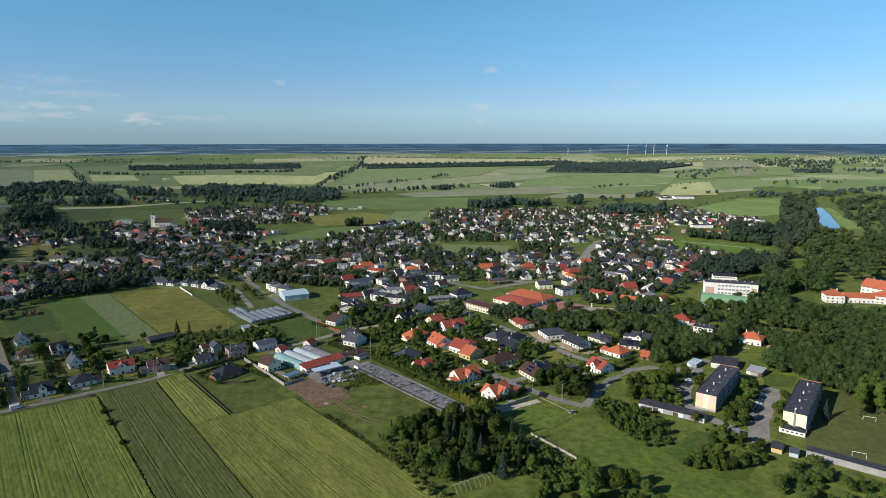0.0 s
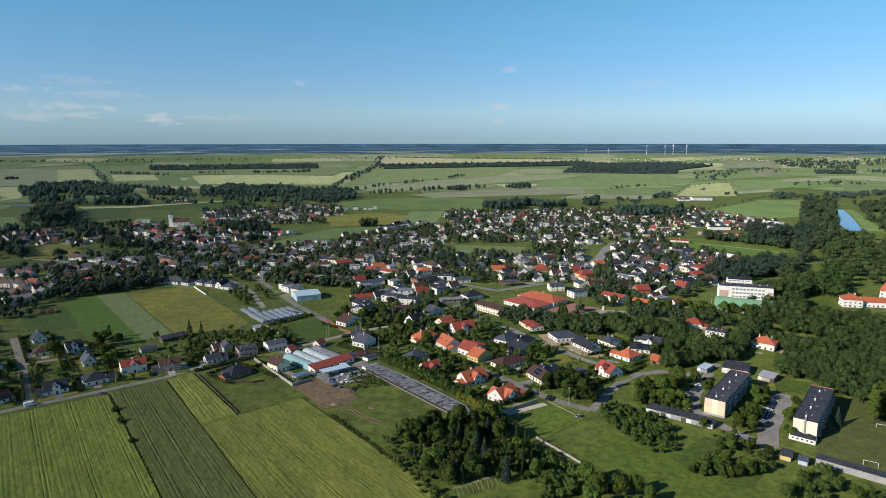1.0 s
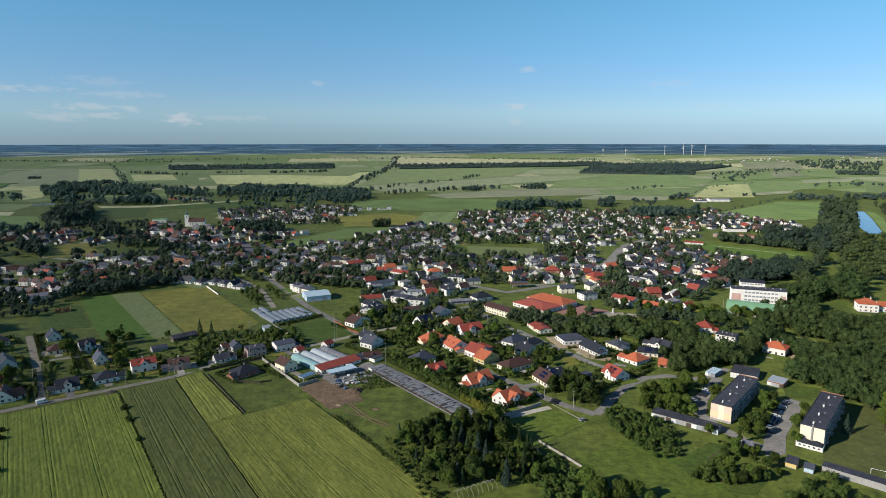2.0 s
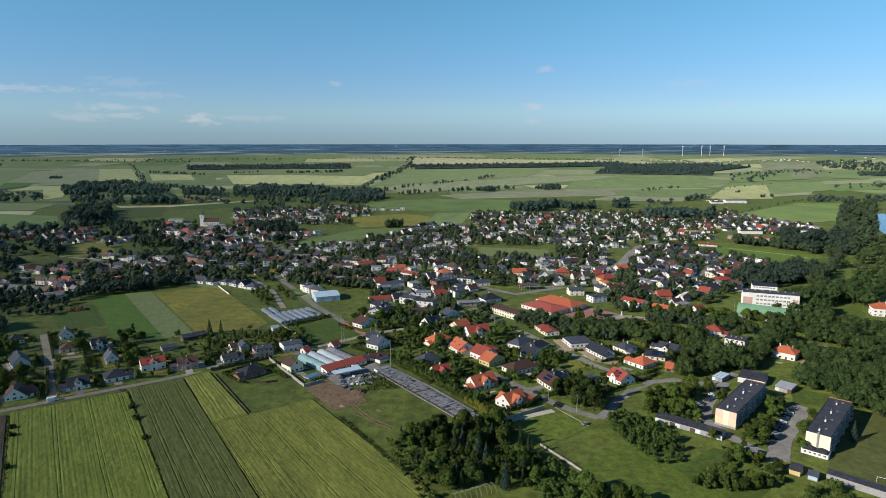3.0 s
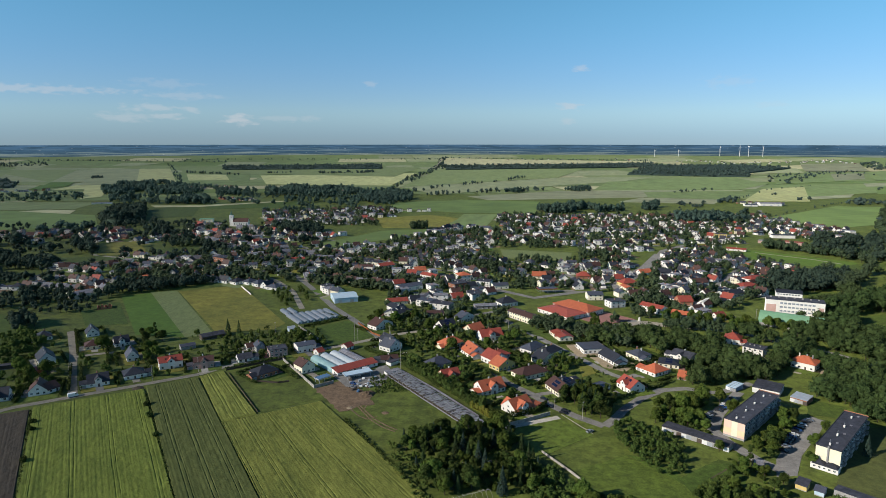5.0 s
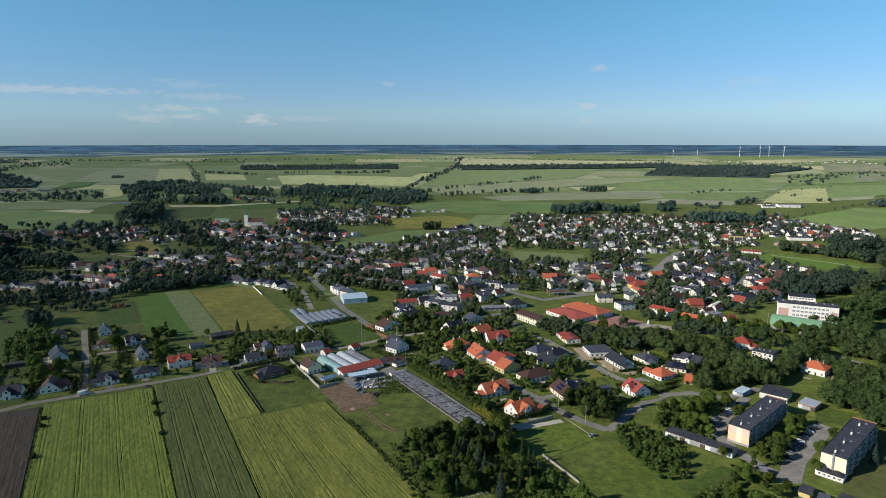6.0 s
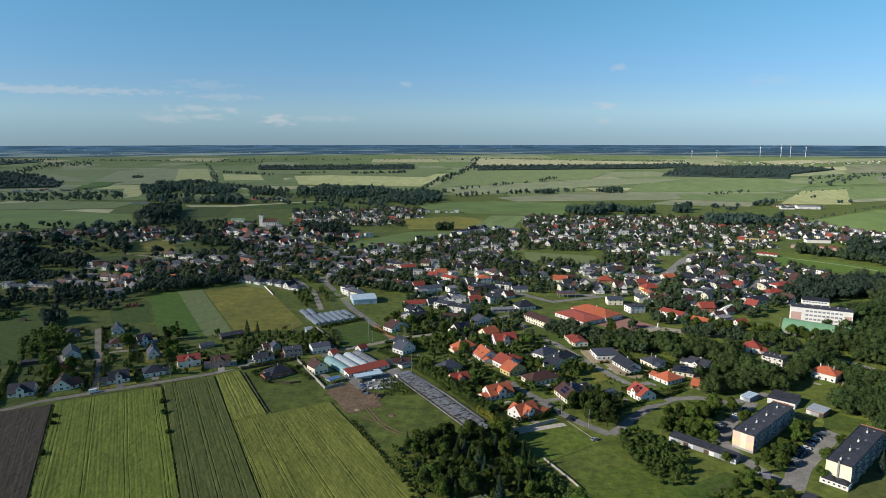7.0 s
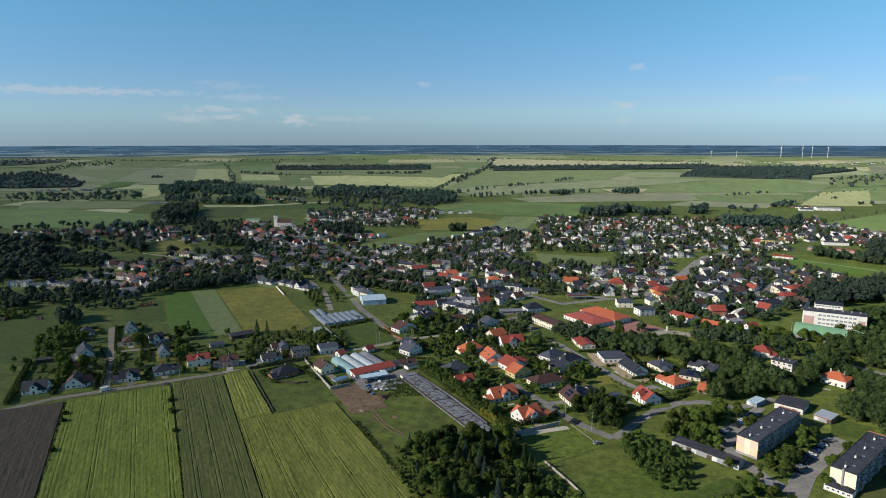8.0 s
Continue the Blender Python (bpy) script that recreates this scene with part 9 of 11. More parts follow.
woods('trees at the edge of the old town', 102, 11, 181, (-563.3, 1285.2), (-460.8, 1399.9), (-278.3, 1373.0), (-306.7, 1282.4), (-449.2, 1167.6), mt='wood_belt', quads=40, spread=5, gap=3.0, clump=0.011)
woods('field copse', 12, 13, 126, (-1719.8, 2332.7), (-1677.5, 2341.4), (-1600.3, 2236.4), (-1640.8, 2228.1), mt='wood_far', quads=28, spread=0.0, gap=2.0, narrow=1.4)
woods('big willow by a ditch', 8, 22, 127, (-1000.8, 1215), (-986.8, 1230.2), (-969.6, 1209.6), (-981, 1195.3), mt='wood_belt', quads=28, spread=0.0, gap=2.0, narrow=1.4)
woods('meadow bushes', 6, 13, 128, (-878, 964.8), (-876.8, 998), (-861.9, 984.5), (-863.5, 952.1), mt='wood_belt', quads=28, spread=0.0, gap=2.0, narrow=1.4)
woods('meadow trees', 22, 15, 129, (-745.7, 904.2), (-755.3, 959.9), (-719.3, 998.8), (-689, 959.1), (-705.1, 899.3), mt='wood_belt', quads=28, spread=0.0, gap=2.0, narrow=1.4)
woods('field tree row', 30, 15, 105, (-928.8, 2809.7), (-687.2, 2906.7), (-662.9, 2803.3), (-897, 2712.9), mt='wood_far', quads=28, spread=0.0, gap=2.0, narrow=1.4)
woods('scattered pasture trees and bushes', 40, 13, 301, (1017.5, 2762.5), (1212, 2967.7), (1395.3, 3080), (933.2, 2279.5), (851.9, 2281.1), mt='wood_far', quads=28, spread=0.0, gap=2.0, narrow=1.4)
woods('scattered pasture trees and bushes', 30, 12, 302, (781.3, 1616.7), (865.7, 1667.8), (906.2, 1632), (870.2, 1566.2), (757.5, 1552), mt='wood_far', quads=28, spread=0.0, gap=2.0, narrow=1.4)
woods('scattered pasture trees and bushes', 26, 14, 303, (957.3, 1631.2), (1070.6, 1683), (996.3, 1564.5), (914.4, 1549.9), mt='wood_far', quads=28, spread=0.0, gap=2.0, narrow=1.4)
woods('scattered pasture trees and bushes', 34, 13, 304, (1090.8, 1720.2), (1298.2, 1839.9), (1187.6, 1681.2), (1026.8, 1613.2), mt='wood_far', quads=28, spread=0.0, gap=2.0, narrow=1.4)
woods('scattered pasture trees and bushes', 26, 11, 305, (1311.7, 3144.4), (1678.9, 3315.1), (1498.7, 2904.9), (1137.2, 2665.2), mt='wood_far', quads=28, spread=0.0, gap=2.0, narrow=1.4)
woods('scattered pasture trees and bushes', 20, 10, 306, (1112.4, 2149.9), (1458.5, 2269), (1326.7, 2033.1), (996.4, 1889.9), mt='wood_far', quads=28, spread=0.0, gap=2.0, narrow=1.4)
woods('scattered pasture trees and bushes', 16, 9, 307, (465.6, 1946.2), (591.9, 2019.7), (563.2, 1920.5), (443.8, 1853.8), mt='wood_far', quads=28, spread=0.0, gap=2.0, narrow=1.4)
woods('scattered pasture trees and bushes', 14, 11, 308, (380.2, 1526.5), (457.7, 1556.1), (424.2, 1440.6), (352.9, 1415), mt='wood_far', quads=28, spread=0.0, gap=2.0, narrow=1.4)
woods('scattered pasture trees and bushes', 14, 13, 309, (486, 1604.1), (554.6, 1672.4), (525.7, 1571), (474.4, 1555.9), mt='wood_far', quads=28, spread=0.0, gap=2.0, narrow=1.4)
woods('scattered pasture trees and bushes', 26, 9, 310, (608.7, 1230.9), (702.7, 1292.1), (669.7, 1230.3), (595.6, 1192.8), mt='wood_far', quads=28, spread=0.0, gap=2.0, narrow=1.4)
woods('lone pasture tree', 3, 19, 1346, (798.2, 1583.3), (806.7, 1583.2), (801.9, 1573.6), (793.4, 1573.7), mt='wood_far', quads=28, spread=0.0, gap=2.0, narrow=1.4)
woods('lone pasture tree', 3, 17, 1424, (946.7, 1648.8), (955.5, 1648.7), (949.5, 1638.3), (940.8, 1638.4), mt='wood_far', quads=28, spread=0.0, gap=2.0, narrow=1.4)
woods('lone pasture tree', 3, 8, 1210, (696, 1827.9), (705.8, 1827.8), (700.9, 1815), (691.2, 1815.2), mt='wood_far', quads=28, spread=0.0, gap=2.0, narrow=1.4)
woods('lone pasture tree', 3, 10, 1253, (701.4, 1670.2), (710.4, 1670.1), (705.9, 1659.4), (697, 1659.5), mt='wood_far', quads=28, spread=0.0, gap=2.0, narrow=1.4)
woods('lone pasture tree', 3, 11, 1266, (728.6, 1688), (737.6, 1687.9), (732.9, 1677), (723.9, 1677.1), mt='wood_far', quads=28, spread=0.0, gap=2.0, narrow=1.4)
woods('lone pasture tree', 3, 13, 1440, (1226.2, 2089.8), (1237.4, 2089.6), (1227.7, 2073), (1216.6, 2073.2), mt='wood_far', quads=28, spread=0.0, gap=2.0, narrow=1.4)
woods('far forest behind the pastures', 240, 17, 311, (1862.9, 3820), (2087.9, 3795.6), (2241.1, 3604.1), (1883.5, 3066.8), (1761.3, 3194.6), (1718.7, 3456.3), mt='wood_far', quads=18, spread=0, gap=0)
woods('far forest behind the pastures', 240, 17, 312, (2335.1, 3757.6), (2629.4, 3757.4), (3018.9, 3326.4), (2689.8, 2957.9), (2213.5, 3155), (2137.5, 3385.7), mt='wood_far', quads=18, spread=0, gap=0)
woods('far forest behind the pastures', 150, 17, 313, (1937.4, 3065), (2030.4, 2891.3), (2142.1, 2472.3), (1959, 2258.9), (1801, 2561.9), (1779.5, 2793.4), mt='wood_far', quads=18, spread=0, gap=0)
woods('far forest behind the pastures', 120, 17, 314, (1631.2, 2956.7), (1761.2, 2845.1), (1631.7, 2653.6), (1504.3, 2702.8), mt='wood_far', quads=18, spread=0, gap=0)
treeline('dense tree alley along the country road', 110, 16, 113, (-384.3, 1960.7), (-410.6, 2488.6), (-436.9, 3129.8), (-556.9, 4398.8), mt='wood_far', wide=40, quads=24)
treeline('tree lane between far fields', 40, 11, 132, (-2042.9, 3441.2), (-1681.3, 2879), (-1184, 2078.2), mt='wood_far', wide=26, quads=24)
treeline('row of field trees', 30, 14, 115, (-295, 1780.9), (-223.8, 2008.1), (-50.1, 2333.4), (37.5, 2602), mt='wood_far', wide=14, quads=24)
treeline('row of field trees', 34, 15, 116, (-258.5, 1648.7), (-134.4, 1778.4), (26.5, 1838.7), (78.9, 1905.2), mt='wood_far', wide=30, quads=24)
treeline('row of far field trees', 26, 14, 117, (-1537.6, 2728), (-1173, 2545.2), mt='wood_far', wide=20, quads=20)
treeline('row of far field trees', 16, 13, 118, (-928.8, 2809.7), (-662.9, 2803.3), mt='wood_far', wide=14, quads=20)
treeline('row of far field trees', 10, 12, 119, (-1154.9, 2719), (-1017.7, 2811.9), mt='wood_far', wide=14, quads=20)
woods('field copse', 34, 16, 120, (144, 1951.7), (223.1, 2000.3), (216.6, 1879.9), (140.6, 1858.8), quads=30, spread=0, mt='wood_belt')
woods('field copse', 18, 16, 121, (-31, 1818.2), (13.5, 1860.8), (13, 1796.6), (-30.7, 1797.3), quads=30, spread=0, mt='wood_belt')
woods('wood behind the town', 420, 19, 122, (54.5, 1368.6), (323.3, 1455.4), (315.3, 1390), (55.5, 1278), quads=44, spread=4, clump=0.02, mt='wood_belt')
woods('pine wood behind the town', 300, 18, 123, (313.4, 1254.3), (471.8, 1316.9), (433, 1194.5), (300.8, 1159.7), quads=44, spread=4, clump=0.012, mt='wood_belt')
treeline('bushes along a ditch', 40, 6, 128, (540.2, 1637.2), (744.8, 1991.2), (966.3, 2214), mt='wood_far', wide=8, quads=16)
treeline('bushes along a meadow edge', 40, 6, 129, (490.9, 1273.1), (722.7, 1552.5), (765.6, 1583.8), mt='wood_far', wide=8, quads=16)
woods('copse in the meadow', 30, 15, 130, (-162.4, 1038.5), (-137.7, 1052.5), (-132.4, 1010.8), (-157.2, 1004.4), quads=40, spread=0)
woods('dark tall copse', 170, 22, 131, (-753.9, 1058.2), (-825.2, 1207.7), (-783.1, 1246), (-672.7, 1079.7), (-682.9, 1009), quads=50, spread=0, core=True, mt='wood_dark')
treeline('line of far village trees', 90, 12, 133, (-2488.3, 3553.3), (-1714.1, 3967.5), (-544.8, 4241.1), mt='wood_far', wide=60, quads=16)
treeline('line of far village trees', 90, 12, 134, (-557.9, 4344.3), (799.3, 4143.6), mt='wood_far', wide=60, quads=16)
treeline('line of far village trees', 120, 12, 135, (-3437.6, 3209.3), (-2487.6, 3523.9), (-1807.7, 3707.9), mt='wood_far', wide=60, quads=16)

# ---- woods in and round the town ----
woods('wooded park', 170, 17, 140, (397.8, 717.2), (489.1, 834.1), (578.8, 935.0), (630.8, 903.4), (683.6, 665.4), (583.2, 564.1), (427.1, 611.8), (396.7, 632.9), gap=4, spread=6, quads=130, mt='wood_park', narrow=1.25)
woods('round trees beside the palace', 60, 12, 251, (256.5, 532.2), (281.9, 531.2), (352.0, 626.8), (349.6, 655.4), (293.5, 607.4), gap=2, spread=5, quads=150, mt='wood_park', narrow=1.1)
woods('dark mixed park trees', 170, 14, 250, (325.2, 690.8), (345.7, 640.4), (450.9, 791.2), (585.5, 946.3), (587.7, 993.8), (481.5, 905.9), (386.9, 789.6), gap=2, spread=5, quads=110, mt='wood_mass', narrow=1.1, clump=0.03)
woods('riverside wood', 200, 14, 141, (824.7, 1520.5), (892.7, 1519.6), (754.2, 1270.1), (616.3, 1017.6), (542, 966.4), (620.4, 1147.8), gap=3, spread=3, quads=44, mt='wood_mass', narrow=1.25)
woods('riverside wood', 480, 15, 142, (889, 1434.7), (1073.4, 1517.2), (1413.6, 1401.9), (921.5, 905.5), (648.9, 907.6), (658.6, 997.2), gap=3, spread=3, quads=44, mt='wood_mass', narrow=1.25)
woods('pine grove by the school', 150, 14, 143, (269.4, 682.4), (257.2, 637.2), (291.9, 625.2), (357.8, 675.6), (378.6, 723.4), (317.4, 708.7), gap=2, spread=4, quads=60, mt='wood_dark')
woods('park trees beside the palace', 150, 17, 144, (293.9, 565.6), (402.8, 667.1), (372.9, 587.8), (324.8, 524.9), (272.1, 489.8), (267, 506.9), gap=4, spread=6.5, quads=130, mt='wood_bright', narrow=1.25)
woods('dark trees beside the sports ground', 90, 15, 178, (446.8, 979.7), (570.2, 1018), (464.6, 811.4), (447.1, 820.4), (400.9, 867.9), gap=2, spread=4, quads=80, mt='wood_dark', narrow=1.2)
woods('trees along the sports ground', 120, 12, 145, (368.4, 938), (468.1, 852.7), (457, 824.8), (355.6, 904.6), gap=1, spread=2, quads=56)
woods('wooded strip below the palace', 560, 14, 146, (190, 490.2), (259.7, 501.7), (357.7, 489.4), (450.7, 430.5), (304, 282.5), (251.3, 336.7), (243.7, 353.8), (242.7, 369.6), (237, 382.7), (216.5, 384.8), (206.3, 401.2), (168.5, 401.3), (160.3, 431.6), gap=4, spread=5, quads=300, mt='wood_bright', narrow=1.3)
woods('tree belt behind the houses', 240, 12, 147, (75.4, 445.3), (98.7, 490.6), (170, 459.2), (180.5, 431.6), (153.7, 413), (127.9, 431.8), (116.7, 452.2), gap=4, spread=5, quads=300, mt='wood_bright', narrow=1.3)
woods('old dark wood at the edge of town', 420, 18, 148, (-929.9, 690.9), (-766.8, 777.6), (-721.5, 815.2), (-608.4, 760.2), (-510.5, 655), (-495.9, 597.6), (-542.7, 575.2), (-692.3, 519.4), gap=1, spread=4.5, quads=84, narrow=1.45, mt='wood_dark', clump=0.012)
woods('dark trees between the old houses', 405, 10, 166, (-1133.8, 856.4), (-851.5, 954.7), (-664.8, 1035), (-443.6, 904.5), (-293.3, 781.9), (-246.8, 616), (-358.9, 559.4), (-612.9, 472.4), gap=0.5, spread=4, quads=64, narrow=1.2, mt='wood_dark', clump=0.02)
woods('dark trees between the town houses', 267, 10.6, 167, (-562.7, 1042.1), (-429.6, 1040.9), (-167.2, 815.9), (-40.2, 1003.3), (-9.1, 700.9), (-93.1, 614.7), (-258.1, 615.6), (-412.1, 616.4), gap=0.5, spread=4, quads=56, mt='wood_mass', narrow=1.25, clump=0.02)
woods('trees behind the old town', 108, 10, 149, (-697.4, 977), (-660.9, 1079.6), (-513.2, 1078.2), (-352.6, 795.8), (-429.4, 775.9), (-605.9, 917.7), gap=6, spread=4, quads=64, mt='wood_dark', narrow=1.25, clump=0.02)
woods('trees of the old town', 148, 14, 150, (-429.5, 974.7), (-336.4, 1076.5), (-262.7, 888.3), (-301.9, 816.9), (-361.9, 817.3), gap=6, spread=4, quads=64, mt='wood_dark', narrow=1.25, clump=0.02)
woods('garden trees of the town', 491, 10.5, 151, (-468.3, 703.7), (-330.7, 795.6), (-102.1, 773.7), (-47.7, 614.4), (-100.5, 590.2), (-218.2, 615.3), (-319.4, 591.4), (-394.2, 580.2), gap=3, spread=3, quads=56, mt='wood_mass', narrow=1.25)
woods('garden trees of the town', 421, 10.4, 152, (-227, 816.4), (-41.5, 1037.4), (-17.9, 814.9), (169.6, 859.8), (122.3, 613.5), (-13.7, 614.2), (-92.9, 701.4), gap=3, spread=3, quads=56, mt='wood_mass')
woods('garden trees of the town', 748, 10.4, 153, (-27.3, 1258), (481.5, 1294.6), (338.5, 938.3), (211.1, 869.4), (-18.9, 861.2), gap=3, spread=3, quads=40, mt='wood_mass')
woods('garden trees of the town', 292, 9.6, 154, (216.6, 859.4), (303.3, 883.9), (347, 732.9), (252.3, 612.8), (178.7, 525.6), (125, 525.8), (122.3, 613.5), gap=3, spread=3, quads=64)
woods('garden trees of the town', 180, 8.5, 155, (496.1, 1351.3), (547.6, 1046.2), (474.8, 937.2), (396, 1047.6), gap=3, spread=3, quads=40)
woods('garden trees of the town', 269, 10.2, 156, (-515.2, 1253.2), (-263.2, 1360.3), (-179.7, 1075), (-325.2, 1039.9), (-429.6, 1040.9), gap=3, spread=3, quads=40, mt='wood_mass')
woods('trees between the meadow and the town', 110, 11, 157, (-381.6, 569), (-336.9, 603.5), (-269.2, 628.6), (-308, 579.7), (-347.6, 547.7), gap=3, spread=3, quads=90, mt='wood_dark')
woods('trees among the old houses', 202, 12, 160, (-1123.1, 896.5), (-882.8, 988.3), (-718.3, 1113), (-550.6, 1019.1), (-524.3, 829.7), (-563.7, 723.5), (-874.2, 702.9), gap=4, spread=3.5, quads=56, mt='wood_dark', clump=0.02)
woods('trees among the old houses', 351, 12, 161, (-850.3, 684.3), (-548.6, 705.3), (-440.8, 847.7), (-293.3, 781.9), (-273.4, 671.5), (-379, 587.4), (-597.5, 487.7), gap=3, spread=3, quads=64, mt='wood_dark', narrow=1.25, clump=0.02)
woods('old trees at the edge of the old town', 90, 13, 243, (-720.2, 1009.4), (-610.7, 1042.7), (-499.0, 890.2), (-566.2, 855.7), (-613.4, 856.0), gap=2, spread=4, quads=64, mt='wood_dark', clump=0.02)
woods('old trees round the paddocks', 80, 12, 244, (-515.3, 776.5), (-490.9, 890.2), (-384.6, 817.6), (-354.9, 709.7), (-425.7, 697.0), gap=2, spread=4, quads=64, mt='wood_dark', clump=0.02)
woods('tall dark trees by the paddock', 50, 15, 253, (-564.3, 747.2), (-521.5, 736.9), (-567.6, 809), (-625.8, 830.5), gap=1, spread=4, quads=64, mt='wood_dark')
woods('dark hedgerow trees below the old houses', 60, 8.5, 246, (-463.4, 541.8), (-443.3, 561.1), (-355.3, 515.4), (-338.4, 481.7), (-392.7, 467.5), gap=1, spread=3.2, quads=90, mt='wood_dark')
woods('tall dark wood at the edge of the meadow', 75, 15, 247, (-651.7, 662.2), (-613.7, 697.3), (-529.5, 662.9), (-471.9, 594.9), (-482.5, 559.0), (-535.5, 549.0), gap=1, spread=4.5, quads=90, mt='wood_dark')
woods('bushy hedgerow on the meadow', 60, 7, 168, (-472.3, 404.2), (-449.5, 435.5), (-416.7, 450), (-406.6, 441.1), (-430.5, 418.4), (-448.8, 385.3), gap=1, spread=3, quads=200, narrow=1.3, mt='wood_near')
woods('thicket on the meadow', 44, 7.5, 169, (-352.5, 391.4), (-361.8, 423.3), (-329.2, 411.3), (-299.6, 378.3), (-298.6, 351.4), (-323.1, 358), gap=1, spread=3.2, quads=300, narrow=1.4, mt='wood_near')
woods('trees beside the meadow', 14, 13, 177, (-377.1, 433.4), (-371.7, 452.4), (-354.7, 434.8), (-361.5, 420.1), gap=1, spread=3.5, quads=200, mt='wood_dark')
woods('trees of the meadow edge', 130, 11, 162, (-536.2, 489.1), (-433.6, 535.6), (-358.9, 559.4), (-349, 536.8), (-404.3, 495.2), (-468.9, 431.2), gap=3, spread=3, quads=90, mt='wood_dark')
woods('hedgerow trees between gardens', 120, 8, 163, (-104.5, 614.7), (-13.7, 614.2), (8, 546), (51.3, 474.7), (-1.7, 445.7), (-64, 475.2), (-90.1, 526.8), gap=3, spread=3, quads=90)
woods('street trees before the square', 120, 9, 164, (103.7, 516.6), (170.9, 516.3), (206.4, 496.8), (202.4, 486.8), (101.3, 504.1), gap=2, spread=3, quads=90)
woods('hedges and trees of the estate', 170, 8, 165, (181, 771.7), (272.1, 812.8), (299.3, 699), (200.2, 545), (144.7, 566.3), gap=3, spread=3, quads=60)
woods('garden trees between village houses', 60, 7, 171, (-47.7, 457.8), (29.4, 474.6), (70.5, 409.9), (69.2, 354.6), (38.3, 332.5), (8.6, 341.4), (-24.6, 389.1), gap=1.5, spread=4, quads=170, mt='wood_near', narrow=1.2)
woods('garden trees between village houses', 45, 6, 172, (-329.5, 344.7), (-296.6, 403.6), (-205.4, 438.3), (-165.6, 369.1), (-223.3, 325.7), (-270.5, 292.7), gap=1.5, spread=4, quads=170, mt='wood_near')
woods('garden trees between village houses', 51, 7, 173, (-105.1, 510.3), (-24.3, 537.3), (18.5, 502.8), (-36.6, 408.6), gap=1.5, spread=4, quads=170, mt='wood_near', narrow=1.2)
woods('garden trees between village houses', 66, 6, 174, (-197.8, 425.1), (-128.7, 462.8), (-106.8, 417.7), (-164.6, 374.9), gap=1.5, spread=4, quads=170, mt='wood_near')

# ---- plots of the near houses ----
garden(-267.7, 303.9, 13.5, 9.7, 29.7, 1)
garden(-251.4, 316.9, 9.5, 11.6, 33, 2)
garden(-225.6, 333.6, 11.6, 9.7, 40, 3)
garden(-211.5, 348.1, 11.8, 10.7, 40.8, 4)
garden(-198.2, 367.3, 14.2, 8.7, 37.7, 5)
garden(-232.9, 378.1, 7.2, 12.6, 39.3, 6)
garden(-274.8, 396.2, 11.1, 9.7, 38.8, 7)
garden(-296, 423.2, 8.4, 11.6, 42.2, 8)
garden(-325.3, 409.2, 9.2, 10.7, 48.6, 9)
garden(-287.3, 365.2, 9.8, 16.5, 45.9, 10)
garden(-259, 404.5, 9.7, 8.7, 43.9, 11)
garden(-176.9, 371, 12.3, 8.7, 31.5, 12)
garden(-155.2, 385.2, 9.5, 7.8, 39, 13)
garden(-153.4, 405.4, 5.7, 8.7, 36.2, 14)
garden(-161.8, 408.1, 5.4, 7.8, 38.3, 15)
garden(-137.7, 399.6, 12.3, 9.7, 33.4, 16)
garden(-121.7, 410.9, 13.3, 9.7, 37.8, 17)
garden(-131.4, 362.2, 14, 11.6, 53.7, 18)
garden(-108.1, 372.2, 9.3, 10.7, 50.1, 19)
garden(-61.8, 421.4, 12.6, 10.7, 58.3, 20)
garden(-65.6, 433, 13.9, 8.7, -47.3, 21)
garden(-57.8, 397.8, 11.6, 7.8, 22.4, 22)
garden(-81.6, 472.7, 17.3, 10.7, 53.4, 23)
garden(-79.1, 507.4, 12.4, 7.8, -2.8, 24)
garden(-71.6, 509.3, 13.4, 7.8, 49.2, 25)
garden(-23.4, 391, 14.3, 10.7, 44.6, 26)
garden(-13.3, 370.2, 11.5, 9.7, 34, 27)
garden(12.7, 355.1, 16, 10.7, 37.8, 28)
garden(29.8, 329.7, 13.3, 11.6, 45.1, 29)
garden(-20.3, 433.6, 15.7, 10.7, 48.1, 30)
garden(-2.4, 419.6, 15.8, 13.6, -59.1, 31)
garden(6.8, 455.8, 17.5, 10.7, 28.6, 32)
garden(13.3, 405, 13.6, 12.6, -48, 33)
garden(15.1, 414.6, 13.7, 9.7, 43.7, 34)
garden(18.8, 394.7, 14.1, 9.7, 44.1, 35)
garden(38.6, 431.2, 16.4, 9.7, 53.5, 36, soil='sand')
garden(46.1, 410.3, 13.8, 10.7, 46.6, 37)
garden(50.4, 425.5, 16.7, 8.7, 50.8, 38)
garden(36.8, 383.4, 20.5, 11.6, 37, 39)
garden(54.8, 359.7, 15.7, 11.6, -62.9, 40)
garden(56.4, 367.8, 14.9, 10.7, 51.4, 41)
garden(-29.6, 478.7, 13.2, 9.7, 43.9, 42)
garden(-16.3, 502.2, 15.3, 9.7, 41.7, 43)
garden(-6.4, 471, 13.2, 9.7, 49.2, 44)
garden(60.8, 464.5, 17.4, 10.7, -68.5, 45)
garden(79.8, 438.3, 15.2, 16.5, -73.4, 46, soil='sand')
garden(92.5, 418.4, 18.1, 10.7, -63.1, 47, soil='sand')
garden(96.8, 368.9, 12.7, 10.7, -60.4, 48)
garden(110.8, 426.8, 11.7, 11.6, -56.2, 49)
garden(116, 398.2, 11.6, 12.6, -50.1, 50)
garden(128.4, 413.7, 12.8, 10.7, -17.2, 51)
garden(141.7, 428.7, 14.4, 13.6, -40.7, 52)
garden(185.3, 469.8, 11, 10.7, -24.8, 53)
garden(192.5, 445.3, 13.4, 9.7, -35.3, 54)
